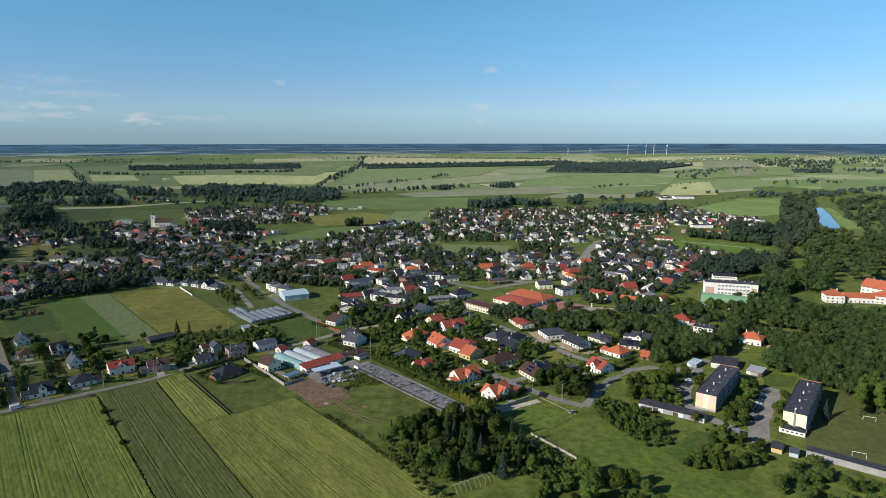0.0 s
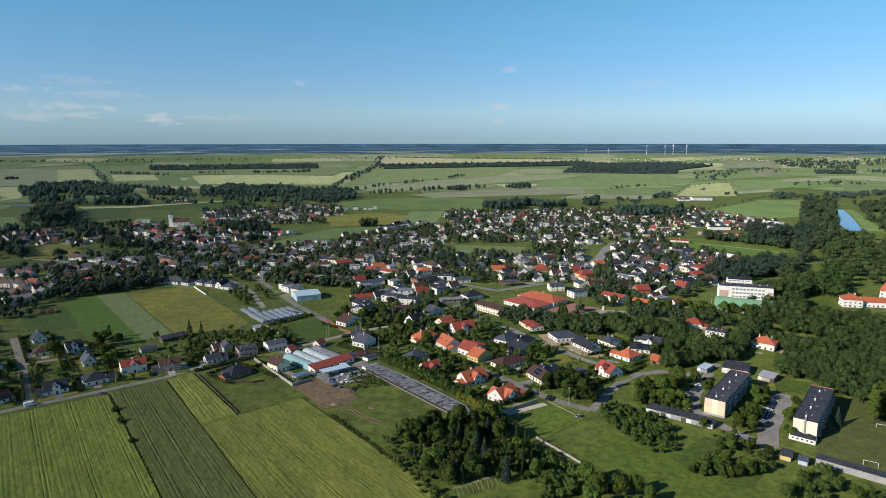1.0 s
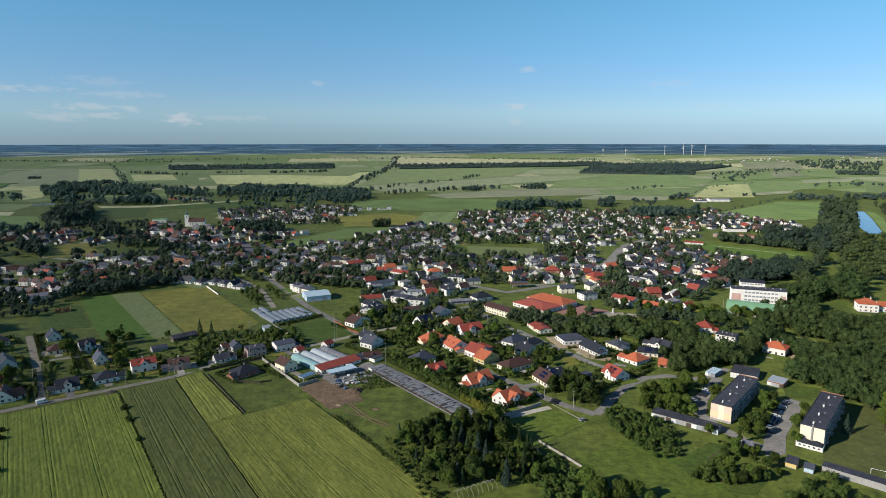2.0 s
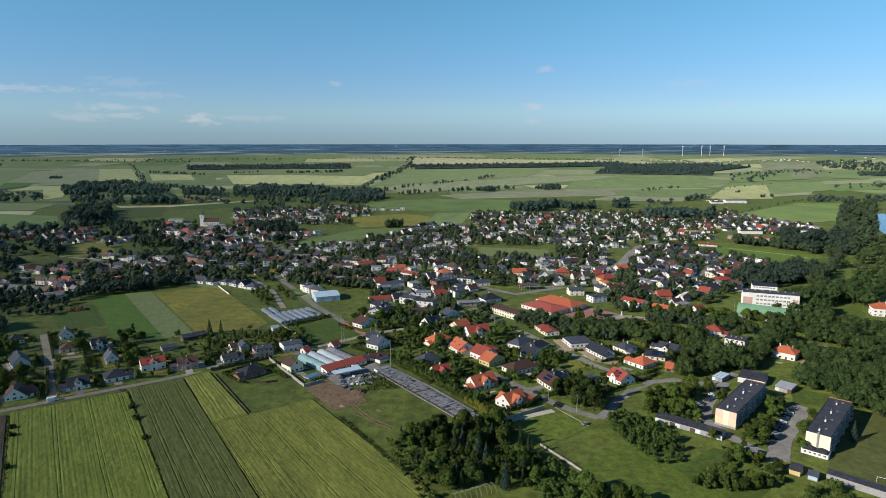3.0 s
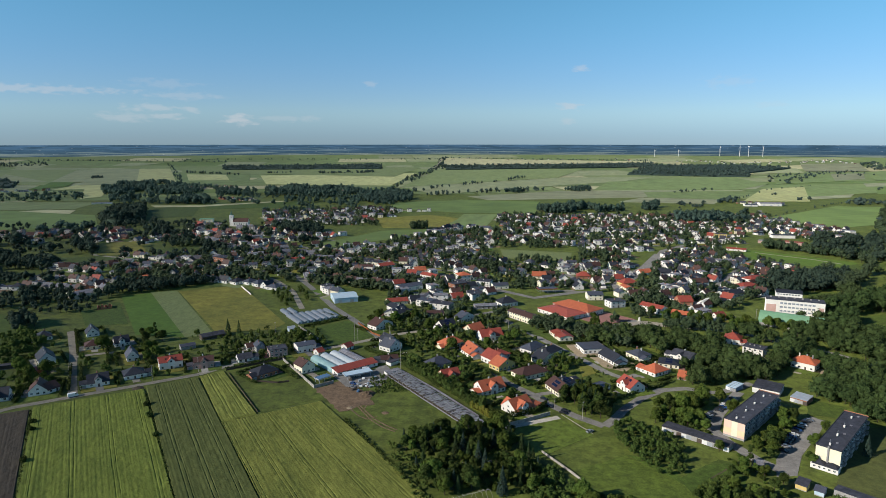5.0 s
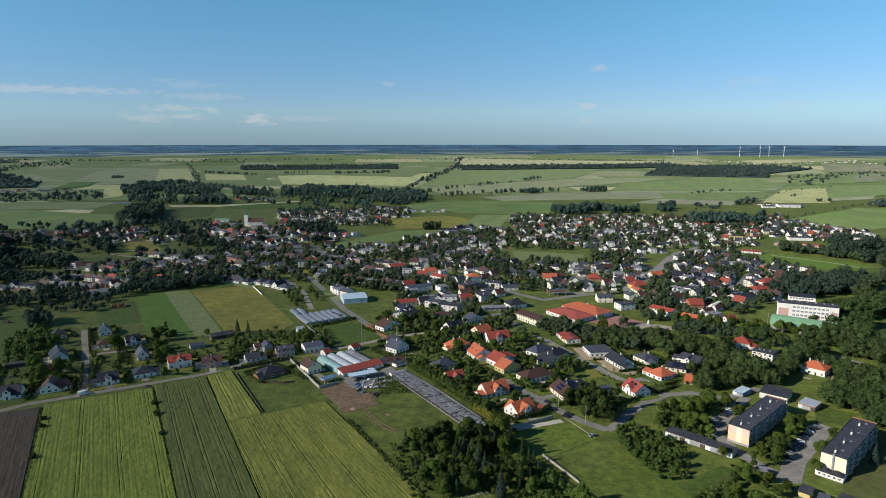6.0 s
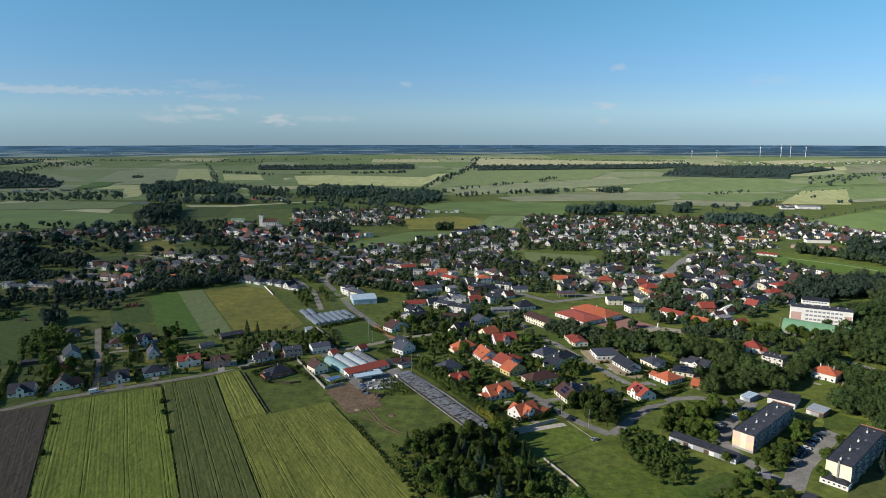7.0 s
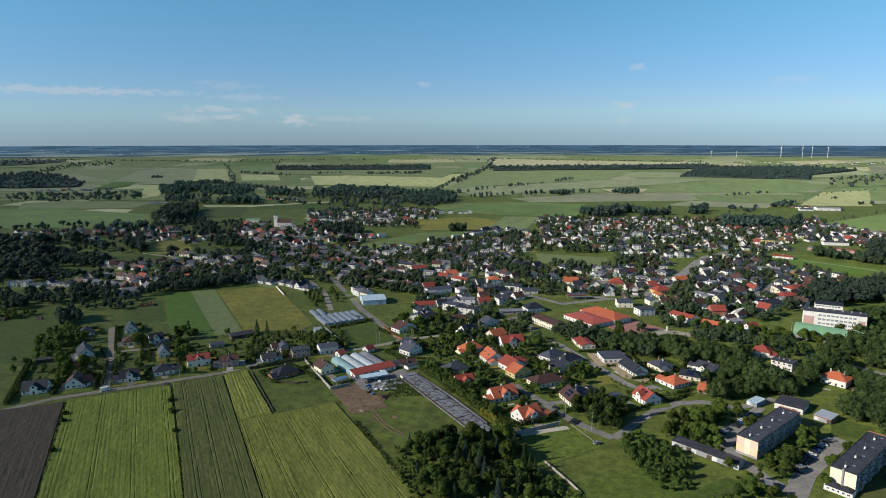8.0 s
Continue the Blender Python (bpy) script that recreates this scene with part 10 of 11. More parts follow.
garden(216.3, 422.3, 14.4, 11.6, -38.5, 55)

# ---- single trees and bushes ----
grove([('broad', 'leaf_dark'), ('broad', 'leaf_dark'), ('bush', 'leaf_dark'), ('bush', 'leaf'), ('broad', 'leaf'), ('tall', 'leaf_dark'), ('spruce', 'conifer'), ('spruce', 'leaf_blue')], 0.45, 0.95, 150, 201, (-25.8, 283.4), (-23.9, 294.4), (-4.1, 300.8), (16.3, 305.4), (30.3, 298.7), (40, 274.6), (43, 251.4), (34.5, 242.3), (17.9, 242.3), (5.9, 233.7), (-5.8, 242.4), gap=0.5, spread=3.2)
woods('low bushes along the field edge', 34, 4, 202, (-34, 283.4), (-22.2, 272), (-5.8, 242.4), (3.5, 225.7), (-3.2, 221.9), (-20.7, 251.6), gap=0.5, spread=3, quads=160, mt='wood_near', narrow=1.6)
grove([('bush', 'leaf'), ('bush', 'leaf_light'), ('broad', 'leaf'), ('bush', 'leaf_dark')], 0.6, 1.0, 46, 203, (55.5, 250.4), (63, 253.3), (70.4, 245.8), (84.1, 227.9), (83.7, 210.9), (51.3, 210.9), (50.2, 237.9), gap=0.5, spread=3)
grove([('broad', 'leaf'), ('broad', 'leaf_light'), ('bush', 'leaf'), ('broad', 'leaf_dark')], 0.4, 0.75, 24, 205, (95.8, 324.3), (106.1, 351.1), (125.9, 363.1), (140, 358.5), (123.6, 317.8), (107.8, 320.5), gap=1.0, spread=3.5)
grove([('broad', 'leaf'), ('broad', 'leaf_dark'), ('broad', 'leaf_light'), ('tall', 'leaf_dark'), ('bush', 'leaf'), ('bush', 'leaf_dark')], 0.45, 0.8, 12, 206, (136.1, 292.8), (155.2, 318.8), (155.5, 302.2), (144.5, 280.2), (136.1, 283), gap=1, spread=3.5)
grove([('broad', 'leaf'), ('broad', 'leaf_light'), ('bush', 'leaf'), ('broad', 'leaf_dark')], 0.4, 0.7, 22, 207, (127.3, 285.9), (136.1, 283), (146.6, 271.7), (145.9, 255.3), (115.1, 248.5), gap=1, spread=3.5)
woods('thicket of trees by the garages', 40, 6, 208, (131.9, 229.4), (150.6, 251.2), (161.8, 253.5), (169.2, 242), (179.3, 233.4), (163.5, 210.7), (122.3, 210.8), gap=1, spread=3.5, quads=300, mt='wood_near', narrow=1.3)
woods('dark bushes and rough growth beside the copse', 46, 4.5, 235, (37, 271.8), (49.2, 266.4), (54.8, 255.2), (51.7, 233.6), (36.8, 225.6), (23.6, 227.6), (28.1, 237.9), (37.5, 246.8), gap=0.5, spread=2.6, quads=200, mt='wood_near', narrow=1.7)
grove([('broad', 'leaf'), ('broad', 'leaf_light'), ('bush', 'leaf'), ('broad', 'leaf_dark')], 0.35, 0.6, 10, 209, (101.7, 251.3), (118.4, 262.1), (132, 258.5), (128.9, 246.6), (117.8, 248.9), gap=1, spread=3.5)
grove([('broad', 'leaf_dark'), ('broad', 'leaf_dark'), ('broad', 'leaf'), ('tall', 'leaf_dark'), ('spruce', 'conifer')], 0.7, 1.05, 32, 210, (51.7, 350.8), (63, 369.9), (74.2, 359.7), (84.2, 342.6), (77.2, 323.5), (64.2, 327.5), gap=1, spread=3.2)
woods('tangled trees along the derelict greenhouse', 70, 7, 211, (-44.3, 406.9), (-22.6, 379.3), (13.3, 330.8), (11.2, 323), (-17.9, 356.7), (-39.8, 380.6), gap=1, spread=3, quads=300, mt='wood_near', narrow=1.3)
grove([('bush', 'leaf'), ('bush', 'leaf_dark'), ('bush', 'leaf_light'), ('sapling', 'leaf'), ('broad', 'leaf'), ('column', 'thuja'), ('sapling', 'leaf_dark')], 0.7, 1.1, 28, 212, (-47.7, 457.8), (-4.8, 467.2), (29.4, 474.6), (29.6, 362.7), (3, 356.8), (-26.7, 399.4), gap=2, spread=4)
grove([('broad', 'leaf'), ('broad', 'leaf_dark'), ('broad', 'leaf_light'), ('tall', 'leaf_dark'), ('bush', 'leaf'), ('bush', 'leaf_dark')], 0.5, 0.9, 14, 213, (28.8, 422.8), (70.5, 409.9), (66.3, 370.7), (42.6, 374.4), gap=2, spread=4)
woods('dense tree belt behind the houses', 60, 10, 214, (25.3, 504.3), (50.4, 501.8), (93.2, 481.4), (119.4, 460.7), (106.2, 445.6), (63.6, 465.4), gap=2, spread=4.6, quads=300, mt='wood_mass', narrow=1.3)
woods('dense broadleaf wood behind the flats', 130, 10, 215, (138.2, 435.4), (171.9, 442.7), (200.3, 433), (206.1, 401.2), (190.4, 381.1), (161.7, 387.2), (134.6, 377.1), gap=2, spread=4.6, quads=300, mt='wood_bright', narrow=1.3)
woods('dense broadleaf wood behind the flats', 170, 11, 216, (209.2, 462.2), (257.9, 461.5), (226, 334.3), (211.3, 341.9), (206, 360.6), (201.8, 372), (209.4, 410.9), gap=2, spread=4.6, quads=300, mt='wood_bright', narrow=1.3)
grove([('broad', 'leaf_dark'), ('broad', 'leaf_dark'), ('broad', 'leaf'), ('tall', 'leaf_dark'), ('spruce', 'conifer')], 0.6, 0.9, 13, 219, (-262.9, 425.8), (-252.1, 443.9), (-221.4, 420), (-220.7, 386.5), (-217.6, 369.1), gap=1, spread=3.2)
grove([('bush', 'leaf'), ('bush', 'leaf_dark'), ('bush', 'leaf_light'), ('sapling', 'leaf'), ('broad', 'leaf'), ('column', 'thuja'), ('sapling', 'leaf_dark')], 0.7, 1.1, 14, 220, (-286.7, 391.7), (-249.6, 428.7), (-203.2, 360.9), (-248.3, 351), gap=2, spread=3.5)
grove([('bush', 'leaf'), ('bush', 'leaf_dark'), ('bush', 'leaf_light'), ('sapling', 'leaf'), ('broad', 'leaf'), ('column', 'thuja'), ('sapling', 'leaf_dark')], 0.7, 1.1, 20, 221, (-210.7, 422.3), (-154.3, 465.2), (-110.8, 416.8), (-175.2, 378.3), gap=2, spread=3.2)
woods('bushes by the greenhouses', 30, 7, 222, (-215.7, 570.5), (-194.6, 600.2), (-164.4, 547.4), (-177.3, 517.6), gap=2, spread=3.5, quads=140, mt='wood_near')
grove([('bush', 'leaf'), ('bush', 'leaf_dark'), ('bush', 'leaf_light'), ('sapling', 'leaf'), ('broad', 'leaf'), ('column', 'thuja'), ('sapling', 'leaf_dark')], 0.7, 1.2, 20, 223, (-105.1, 510.3), (-61.6, 519.8), (-17.9, 494.9), (-32.8, 409.4), (-59.7, 403.5), gap=2.5, spread=3.5)
grove([('bush', 'leaf'), ('bush', 'leaf_dark'), ('bush', 'leaf_light'), ('sapling', 'leaf'), ('broad', 'leaf'), ('column', 'thuja'), ('sapling', 'leaf_dark')], 0.7, 1.1, 30, 224, (-298.6, 351.4), (-271.6, 357.3), (-240.8, 321.9), (-265.3, 316.5), gap=2, spread=4)
woods('trees around the workshops', 34, 8, 225, (-169, 694.1), (-116.9, 705.3), (-87.9, 610.6), (-129.6, 589.2), gap=3, spread=4, quads=120, mt='wood_mass')
woods('trees around the gardens', 30, 8, 226, (-60.8, 656.3), (-6.9, 668), (4.7, 606.5), (-37.1, 586), gap=3, spread=4, quads=120, mt='wood_mass')
grove([('broad', 'leaf'), ('broad', 'leaf_light')], 0.8, 1.0, 26, 227, (129.5, 543.6), (178.3, 521.9), (226.2, 517.5), (252.2, 502.5), (212.4, 497.8), (158.4, 505.6), gap=2, spread=6)
grove([('broad', 'leaf'), ('broad', 'leaf_light'), ('bush', 'leaf'), ('broad', 'leaf_dark')], 0.5, 0.9, 26, 230, (147, 297.8), (162.5, 326.3), (181.4, 353.1), (193.6, 360.7), (179.5, 337.5), (158.4, 303.9), gap=0.5, spread=3)
grove([('broad', 'leaf'), ('broad', 'leaf_light'), ('bush', 'leaf'), ('broad', 'leaf_dark')], 0.4, 0.7, 14, 231, (162.7, 291.2), (184, 322.2), (195.4, 341), (186.6, 321), (165.2, 287), gap=0.5, spread=3)
grove([('broad', 'leaf'), ('broad', 'leaf_light'), ('bush', 'leaf'), ('broad', 'leaf_dark')], 0.4, 0.7, 8, 232, (123.6, 314.8), (134.4, 331.4), (133.7, 312.9), (127.5, 304.2), gap=0.3, spread=3)
grove([('broad', 'leaf'), ('broad', 'leaf_light'), ('bush', 'leaf'), ('broad', 'leaf_dark')], 0.5, 0.9, 20, 233, (144.3, 364.8), (157, 362.2), (147.9, 342.4), (135.4, 336.3), gap=0.5, spread=3.5)
grove([('bush', 'leaf'), ('bush', 'leaf_dark'), ('sapling', 'leaf')], 0.6, 1.1, 24, 234, (108.6, 347.9), (132.7, 366.9), (143.1, 359.2), (121.5, 336.6), gap=0.5, spread=3)
woods('dense broadleaf wood round the flats', 190, 10.5, 240, (156.8, 426.6), (160.0, 398.1), (175.6, 391.4), (201.7, 380.8), (202.5, 363.2), (220.2, 352.2), (223.7, 324.3), (250.1, 335.2), (336.1, 458.6), (153.2, 459.3), gap=1.0, spread=5, quads=300, mt='wood_bright', narrow=1.15)
grove([('tall', 'leaf_light'), ('tall', 'leaf')], 0.9, 1.15, 16, 241, (213.7, 302.9), (229.5, 305.6), (242.5, 324.2), (225.2, 324.3), gap=1, spread=3.5)
grove([('bush', 'leaf'), ('bush', 'leaf_dark'), ('bush', 'leaf_light'), ('broad', 'leaf')], 0.4, 0.7, 26, 242, (118.4, 330.7), (123.0, 305.2), (126.9, 286.0), (132.9, 271.6), (140.8, 266.3), (140.6, 289.0), (134.7, 308.6), (134.2, 330.7), gap=0.8, spread=2.6)
woods('thicket of bushes and trees before the garages', 66, 5.0, 245, (79.4, 313.3), (91.7, 321.1), (104.9, 308.1), (111.3, 295.0), (106.3, 271.9), (92.5, 268.9), (81.1, 291.1), gap=0.6, spread=2.8, quads=300, mt='wood_near', narrow=1.2)
woods('low clump of bushes on the meadow', 26, 4.5, 252, (107.3, 256.8), (119, 268), (129.9, 258.4), (122.8, 250.2), (108.4, 249.8), gap=0.6, spread=2.4, quads=300, mt='wood_near', narrow=1.3)
tree('spruce', -194.3, 440.7, 1.0, 'conifer')
tree('spruce', -185, 439.7, 0.95, 'conifer')
tree('spruce', -179.4, 422, 0.6, 'conifer')
tree('bush', 9.1, 247.8, 1.0, 'leaf_yellow')
tree('tall', 87.2, 487.2, 1.0, 'leaf')
tree('tall', 85.3, 491.2, 0.9, 'leaf_dark')
tree('tall', 89.1, 483.4, 0.85, 'leaf')
tree('broad', 21.7, 298.7, 1.15, 'leaf_light')
tree('broad', 19.2, 305.4, 1.0, 'leaf_light')
tree('spruce', 25.2, 244.5, 1.1, 'leaf_blue')
tree('spruce', 16.7, 261.3, 1.0, 'leaf_blue')
tree('spruce', 194.8, 300.2, 0.9, 'leaf_blue')
tree('bush', -216.9, 270.9, 1.0, 'leaf_dark')
tree('bush', -223.4, 279, 0.8999999999999999, 'leaf_dark')
tree('bush', -196.4, 241.8, 1.0, 'leaf_dark')
tree('bush', -176.6, 307.4, 1.05, 'leaf_dark')
tree('bush', -166.5, 293.7, 1.1, 'leaf_dark')
tree('bush', -150.2, 273.8, 0.8999999999999999, 'leaf_dark')
woods('garden shrubs and small trees', 158, 3.2, 400, (-47.7, 457.8), (29.4, 474.6), (67, 419.9), (69.2, 354.6), (38.3, 332.5), (8.6, 341.4), (-24.6, 389.1), gap=0.6, spread=1.2, quads=44, name='shrubbery', mt='wood_near')
woods('garden shrubs and small trees', 60, 2.6, 401, (-329.5, 344.7), (-296.6, 403.6), (-205.4, 438.3), (-165.6, 369.1), (-223.3, 325.7), (-270.5, 292.7), gap=0.6, spread=1.2, quads=44, name='shrubbery', mt='wood_near')
woods('garden shrubs and small trees', 80, 2.6, 402, (-197.8, 425.1), (-128.7, 462.8), (-104.5, 411.8), (-161.8, 369.9), gap=0.6, spread=1.2, quads=44, name='shrubbery', mt='wood_near')
woods('garden shrubs and small trees', 118, 4, 403, (-105.1, 510.3), (-24.3, 537.3), (18.5, 502.8), (-36.6, 408.6), gap=0.6, spread=1.2, quads=44, name='shrubbery', mt='wood_near')
woods('garden shrubs and small trees', 45, 2.6, 404, (71, 432), (138.2, 435.4), (132.9, 385.2), (97.2, 352.9), (76.6, 381.9), gap=0.6, spread=1.2, quads=44, name='shrubbery', mt='wood_near')
woods('garden shrubs and small trees', 90, 2, 405, (-64, 365.3), (-51.7, 374.9), (-30.4, 349.5), (-52.5, 340.4), gap=0.6, spread=1.2, quads=44, name='shrubbery', mt='wood_near')
woods('garden shrubs and small trees', 90, 3, 406, (110.8, 347.2), (124.4, 338.7), (122.5, 315.6), (105.5, 319.3), gap=0.6, spread=1.2, quads=44, name='shrubbery', mt='wood_near')

# ---- hedges, walls, fences ----
hedge('tall dark hedge round a lawn plot', 2.6, 2.2, (-267.8, 282.6), (-288.1, 309.6), (-315.8, 346.5))
hedge('scrubby hedge strip between crops', 0.55, 0.7, (-188.5, 323.9), (-151.7, 276.8), (-102.8, 212.8), mt='leaf_dark', rough=0.6)
hedge('scrubby hedge strip between crops', 0.45, 0.6, (-237.5, 294.1), (-200.4, 246.9), (-167.4, 202.9), mt='leaf_dark', rough=0.6)
hedge('weedy overgrown edge of a field', 0.7, 2.0, (-61.3, 305.6), (-38.7, 277.6), (1.2, 225.7), mt='weeds', rough=0.5)
hedge('tall thuja hedge round a villa', 3.0, 1.4, (21.3, 316.7), (40.1, 327.1), (45.8, 337.9))
hedge('tall dark thuja hedge by a villa', 3.0, 1.4, (13, 328.5), (21.3, 316.7))
hedge('clipped dark garden hedge along a lane', 1.8, 1.0, (-158.9, 366.2), (-143.4, 383), (-129, 393.1))
for k in range(17):
    tree('column', 3.8 + 18.2 * k / 16, 331 - 20.3 * k / 16, 1.25 + 0.12 * (k * 7 % 5), 'leaf_yellow')
hedge('thuja hedge along the derelict greenhouse', 4.0, 2.0, (-48.7, 392.4), (-18.8, 361), (7.1, 329.4))
hedge('dark clipped garden hedge beside lawns', 2.0, 1.0, (-269.4, 287.1), (-307.7, 338.1))
hedge('dark clipped garden hedge beside lawns', 2.2, 1.2, (-228.3, 321.7), (-257.7, 360.3))
hedge('dark clipped garden hedge beside lawns', 2.2, 1.2, (-273.9, 378.7), (-315.5, 430.1))
hedge('dark clipped garden hedge beside lawns', 2.2, 1.2, (-235.2, 320.2), (-263.9, 359))
hedge('dark clipped garden hedge beside lawns', 2.2, 1.2, (-240.8, 364), (-260.5, 390.7))
hedge('clipped hedge round a garden', 1.8, 1.0, (100, 382.5), (109.9, 370), (122.2, 382.9))
hedge('hedge before the red roofed house', 1.8, 1.2, (81.5, 347.9), (99.7, 362.9))
hedge('hedge behind a greenhouse', 2.0, 1.6, (-141.7, 464.7), (-115.1, 493.9))
hedge('long dark hedge row by greenhouses', 2.0, 1.4, (-139, 503), (-119.9, 492.8))
wall_line('concrete', 1.1, 0.2, 'long white garden wall through the trees', (42.5, 283.2), (55.5, 265.4), (59.7, 258.7))
wall_line('concrete', 2.0, 0.3, 'pale wall below the villa hedge', (23.8, 307.2), (47.8, 326))
wall_line('concrete', 1.8, 0.25, 'grey concrete wall round a yard', (-129, 388.4), (-92.2, 345), (-82.8, 354.4))
wall_line('roof_fibre', 1.2, 0.2, 'concrete garden wall along the greenhouse', (-47.8, 381.9), (-16.2, 348.3), (9.5, 317.6))
wall_line('white', 1.4, 0.2, 'low white wall beside a meadow', (-254.8, 591), (-230.3, 559.6))
wall_line('concrete', 1.6, 0.25, 'grey concrete wall round a yard', (-146.2, 463.7), (-115.6, 429.1))
fence('wood', 1.4, 'dark slatted fence along the lane', (-158.4, 365.2), (-141.8, 379.9), (-128.5, 392))
fence('wood', 0.9, 'dark wooden fence along the lawn', (-154.6, 360.7), (-111.1, 307.4))
fence('wood_orange', 1.4, 'orange wooden fence along the street', (-101.6, 479.9), (-83.2, 454.5), (-76.1, 448.8))
fence('concrete', 0.4, 'white rail fence along the grass', (53.7, 327.3), (68.7, 305.8))
fence('wood', 1.3, 'low dark fence in the lawn', (-130.7, 349.8), (-116.7, 349), (-110.5, 352.2))
fence('concrete', 0.6, 'white boards along the football pitch', (333.8, 868.4), (389.3, 825.3), (410.1, 798.9))
hoop_frame(12.1, 238.5, 18.2, 5.6, 31.2)
timbers(0.2, 262.4, 10)
timbers(14.1, 271.9, 150, 5)
monument(188.5, 563.9, 20, 6.5, True)
monument(126.3, 516.5, 0, 4, False)
road('asphalt', 13, 'wide main street with parking lanes', (117.6, 634.5), (142.8, 687.1), (172.3, 748.7), (205.8, 840.4))
road('concrete', 5, 'pale estate street', (215.6, 607.9), (254.9, 674), (285.3, 726.2))
field('gravel', 'gravel plaza strip beside the square', (100, 497.3), (132.1, 514.7), (120.1, 504), (103.3, 490.5))

# ---- vehicles, poles, goals ----
car(157.5, 299.8, -39.1, 'paint_dark')
car(160.3, 304.6, -16.2, 'paint_silver')
car(161.9, 307.9, -4.7, 'paint_dark')
car(164.6, 311.7, -5, 'paint_dark')
car(167.3, 315.4, -13.3, 'paint_blue')
car(169.2, 318.1, -13.5, 'paint_white')
car(171.4, 321.4, -15.8, 'paint_dark')
car(175.2, 326.7, -2.5, 'paint_dark')
car(181.4, 334.7, -6.4, 'paint_dark')
car(183.9, 336.6, -5.2, 'paint_silver')
car(163, 309.7, -4.9, 'paint_dark')
car(165.9, 313.7, -5.1, 'paint_dark')
car(173, 323.8, -4.4, 'paint_blue')
car(178, 330.3, -4.8, 'paint_white')
car(130, 329.5, -25.8, 'paint_dark')
car(142, 346.2, -24.7, 'paint_dark')
car(131.5, 333.4, -34.3, 'paint_dark')
car(133.2, 336.5, -34.7, 'paint_silver')
car(135.1, 338.9, -35.1, 'paint_dark')
car(139.9, 343.7, -27.7, 'paint_dark')
car(143.7, 348, -17.3, 'paint_blue')
car(145.2, 351.5, -8.6, 'paint_white')
car(152.9, 360.9, -26.5, 'paint_dark')
car(128.3, 325.3, -29, 'paint_dark')
car(67.3, 307.9, 40, 'paint_silver')
car(44.8, 346.1, -36.3, 'paint_dark')
car(47.8, 336.5, -34.3, 'paint_dark')
car(54.9, 328.9, -29.1, 'paint_dark')
car(56.1, 331.7, -20.3, 'paint_dark')
car(-227.1, 313.7, 47.2, 'paint_white', 'van')
car(-68.2, 377.5, 29.6, 'paint_white', 'van')
car(-89.4, 375, 64.8, 'paint_white', 'van')
car(-84.9, 366.2, -19.1, 'paint_silver')
car(-69.5, 348.6, -22.6, 'paint_silver')
car(-70.3, 353.9, -23, 'paint_blue')
car(-71.6, 367.1, 24.2, 'paint_white')
car(-71.7, 621, -28.3, 'paint_dark')
car(-68.6, 618.4, -28.2, 'paint_dark')
car(-65.4, 615.8, -28.2, 'paint_dark')
car(-62.4, 613.2, -28.2, 'paint_silver')
car(-59.3, 610.7, -28.1, 'paint_blue')
car(-56.2, 608.2, -28.1, 'paint_dark')
car(207.1, 487.5, -40, 'paint_silver')
car(210.8, 484.4, -40, 'paint_blue')
car(214.4, 481.4, -40, 'paint_dark')
car(217.9, 478.4, -40, 'paint_dark')
pole(-196.1, 343.4, 10, 1, 20)
pole(-174.8, 360.5, 10, 1, 20)
pole(-138.4, 391, 9, 1, 20)
pole(64.7, 322.8, 10, 1, 40)
pole(-158.5, 446.3, 9, 1, 0)
pole(50.5, 335.2, 9, 1, 40)
pole(20.4, 472.7, 10, 1, 30)
pole(-89, 432.6, 11, 1, 20)
pole(-69.9, 435.1, 10, 1, 20)
pole(222.2, 531.5, 10, 1, 30)
pole(-67.8, 445, 10, 1, 20)
pole(-88.9, 424.2, 22, 0, 0)
pole(-45.7, 378.3, 20, 0, 0)
goal(215.9, 298.2, -25)
goal(186.7, 261.4, 150)
goal(310.4, 851, 50, 7.3, 2.44)
goal(387, 788.7, 230, 7.3, 2.44)
turbine(893.3, 4535.7, 43.2, 45)
turbine(1065.2, 4597.1, 40.9, 24)
turbine(1343.7, 4611.2, 62.5, 31)
turbine(1462.6, 4575.3, 63.1, 17)
turbine(1514.3, 4558.3, 66.4, 36)
turbine(1597.4, 4530.0, 63.8, 54)

# ---- small things ----
zebra(114.3, 367.7, 226.1)
heap(-58.4, 339.1, 9, 2.2, 'dirt', 'brown heap of dug earth')
heap(-56.5, 342.1, 6, 1.5, 'dirt', 'brown heap of dug earth')
heap(-197.5, 330.3, 7, 1.0, 'soil', 'dark heap of compost by the lane')
heap(-63, 320.2, 4, 0.6, 'sand', 'pale heap of sand in the yard')
heap(-268.7, 348.8, 4, 0.8, 'sand', 'pale heap of sand on a lawn')
heap(81.5, 428.6, 6, 1.0, 'sand', 'pale heap of building sand')
heap(-41.8, 316.5, 4, 0.5, 'dirt', 'low heap of earth on grass')
hut(-396.9, 436.1, 30)
hut(-425.3, 426.4, 30)
shell(-338.2, 496.2, 11.6, 9, 34.9)
crate(-67.5, 353.7, 77, 1.7, 1.3, 1.0, 'steel', 'grey metal crate in the yard')
crate(-56.1, 358.3, 24, 2.4, 1.2, 1.2, 'wood', 'weathered wooden crate in the yard')
crate(-62.4, 352.2, 29, 1.9, 1.5, 1.0, 'wood', 'weathered wooden crate in the yard')
crate(-57.5, 352.4, 20, 2.1, 1.3, 0.8, 'trim_white', 'white stacked pots on a pallet')
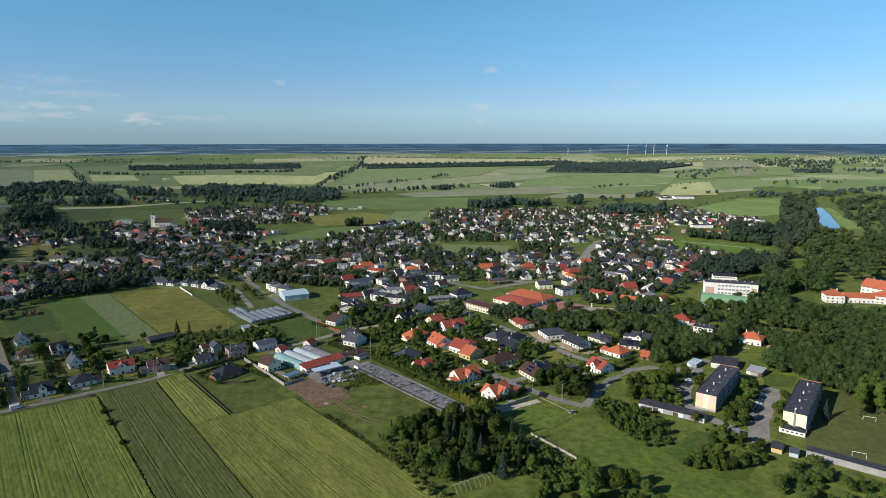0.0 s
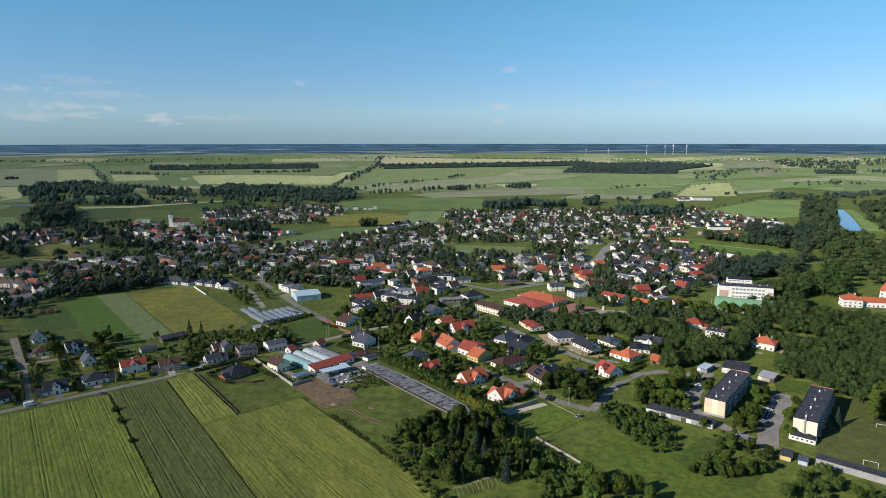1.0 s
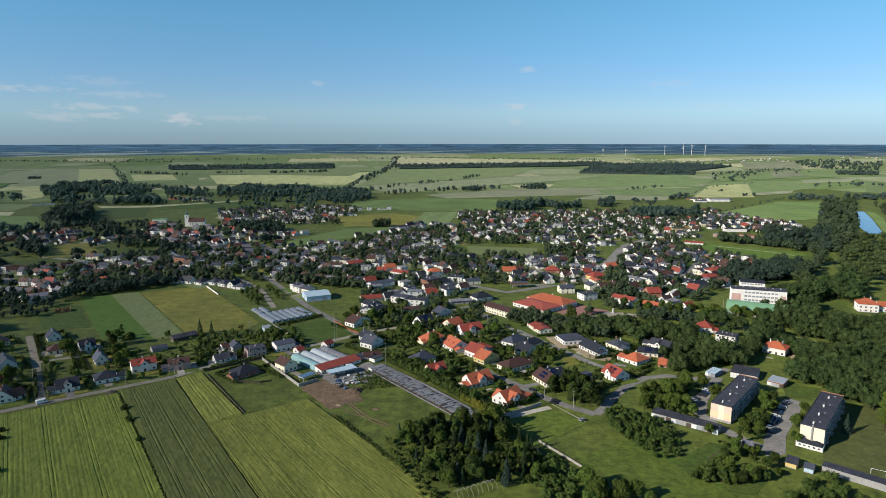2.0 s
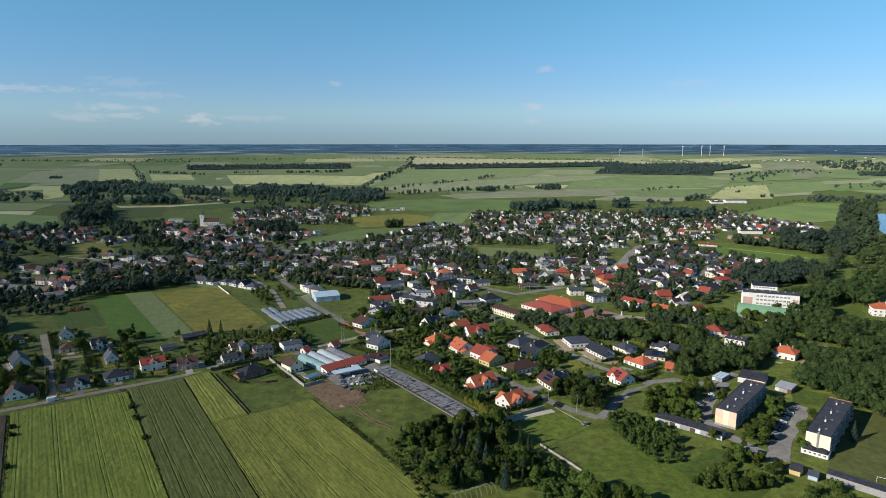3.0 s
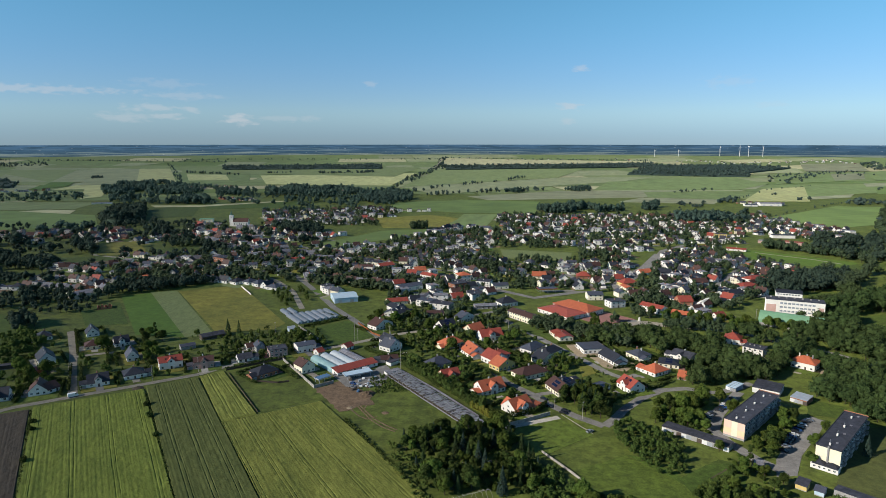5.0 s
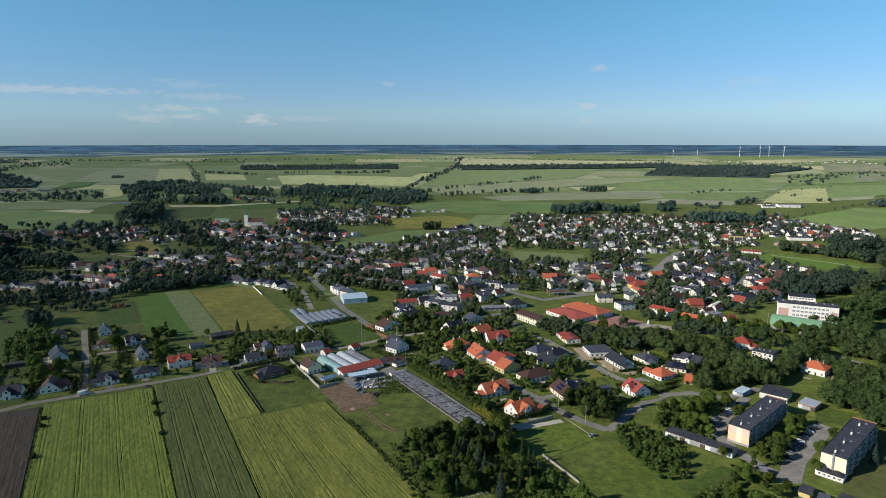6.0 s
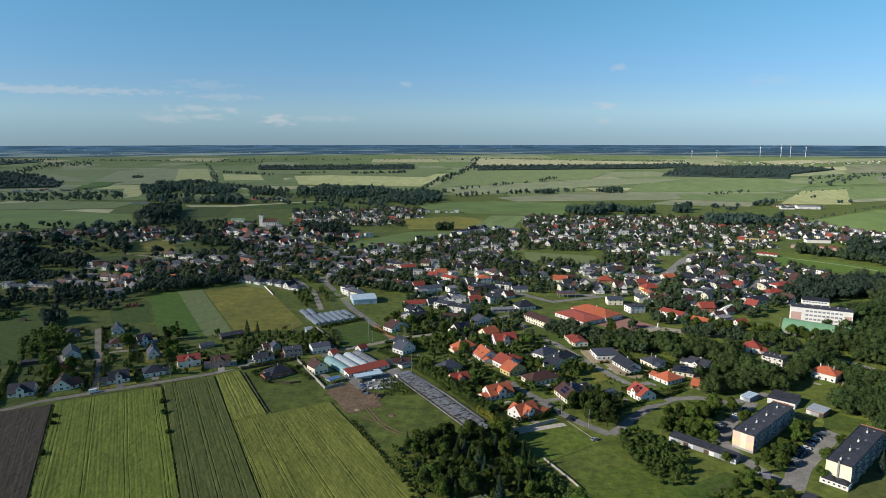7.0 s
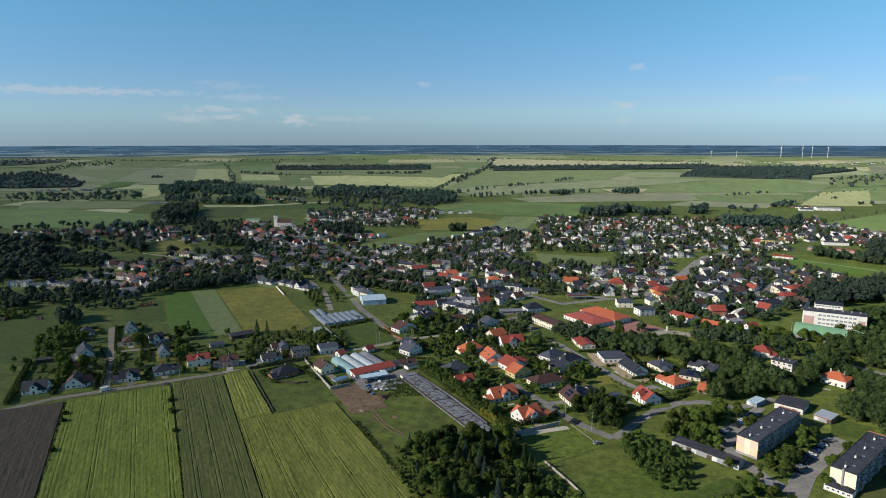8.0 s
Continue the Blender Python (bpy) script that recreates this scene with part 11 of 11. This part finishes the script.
crate(-68.4, 344.8, 76, 2.0, 1.5, 1.1, 'wood', 'weathered wooden crate in the yard')
crate(-56.5, 360.3, 17, 2.2, 1.0, 0.7, 'steel', 'grey metal crate in the yard')
crate(-64.3, 343, 80, 2.2, 1.2, 1.2, 'blue_sheet', 'blue plastic crate in the yard')
crate(-61.6, 355.3, 74, 1.3, 1.1, 1.2, 'steel', 'grey metal crate in the yard')
crate(-73.7, 359.9, 89, 2.2, 1.6, 1.2, 'wood', 'weathered wooden crate in the yard')
crate(-60.2, 350.7, 81, 2.2, 1.3, 0.8, 'wood', 'weathered wooden crate in the yard')
crate(-67.9, 345.2, 11, 1.5, 0.9, 1.2, 'wood', 'weathered wooden crate in the yard')
crate(-72.5, 355.9, 15, 1.1, 1.3, 0.6, 'blue_sheet', 'blue plastic crate in the yard')
crate(-60.7, 361.3, 64, 1.3, 0.9, 0.6, 'steel', 'grey metal crate in the yard')
crate(-69.9, 353.5, 52, 1.4, 1.1, 1.1, 'wood', 'weathered wooden crate in the yard')
crate(-55.9, 362.1, 17, 2.3, 1.2, 0.9, 'steel', 'grey metal crate in the yard')
crate(-61.6, 352.3, 79, 2.4, 1.5, 0.8, 'trim_white', 'white stacked pots on a pallet')
crate(-59, 350.9, 55, 2.4, 1.3, 1.0, 'steel', 'grey metal crate in the yard')
crate(-72.7, 356.2, 2, 1.5, 1.3, 0.7, 'steel', 'grey metal crate in the yard')
crate(-62.2, 360.9, 86, 2.3, 1.3, 0.8, 'steel', 'grey metal crate in the yard')
crate(-62.6, 353.6, 47, 1.4, 1.2, 1.0, 'trim_white', 'white stacked pots on a pallet')
crate(-67.6, 358.8, 47, 2.2, 1.1, 1.2, 'steel', 'grey metal crate in the yard')
crate(-67.5, 346.4, 39, 1.7, 1.4, 0.8, 'wood', 'weathered wooden crate in the yard')
crate(-64.7, 350.7, 13, 1.8, 1.6, 1.1, 'trim_white', 'white stacked pots on a pallet')
crate(-65.4, 346.9, 10, 1.5, 1.4, 1.2, 'wood', 'weathered wooden crate in the yard')
crate(-66.5, 363, 4, 1.7, 1.0, 1.2, 'trim_white', 'white stacked pots on a pallet')
crate(-59.7, 365.7, 43, 2.1, 1.3, 1.2, 'steel', 'grey metal crate in the yard')
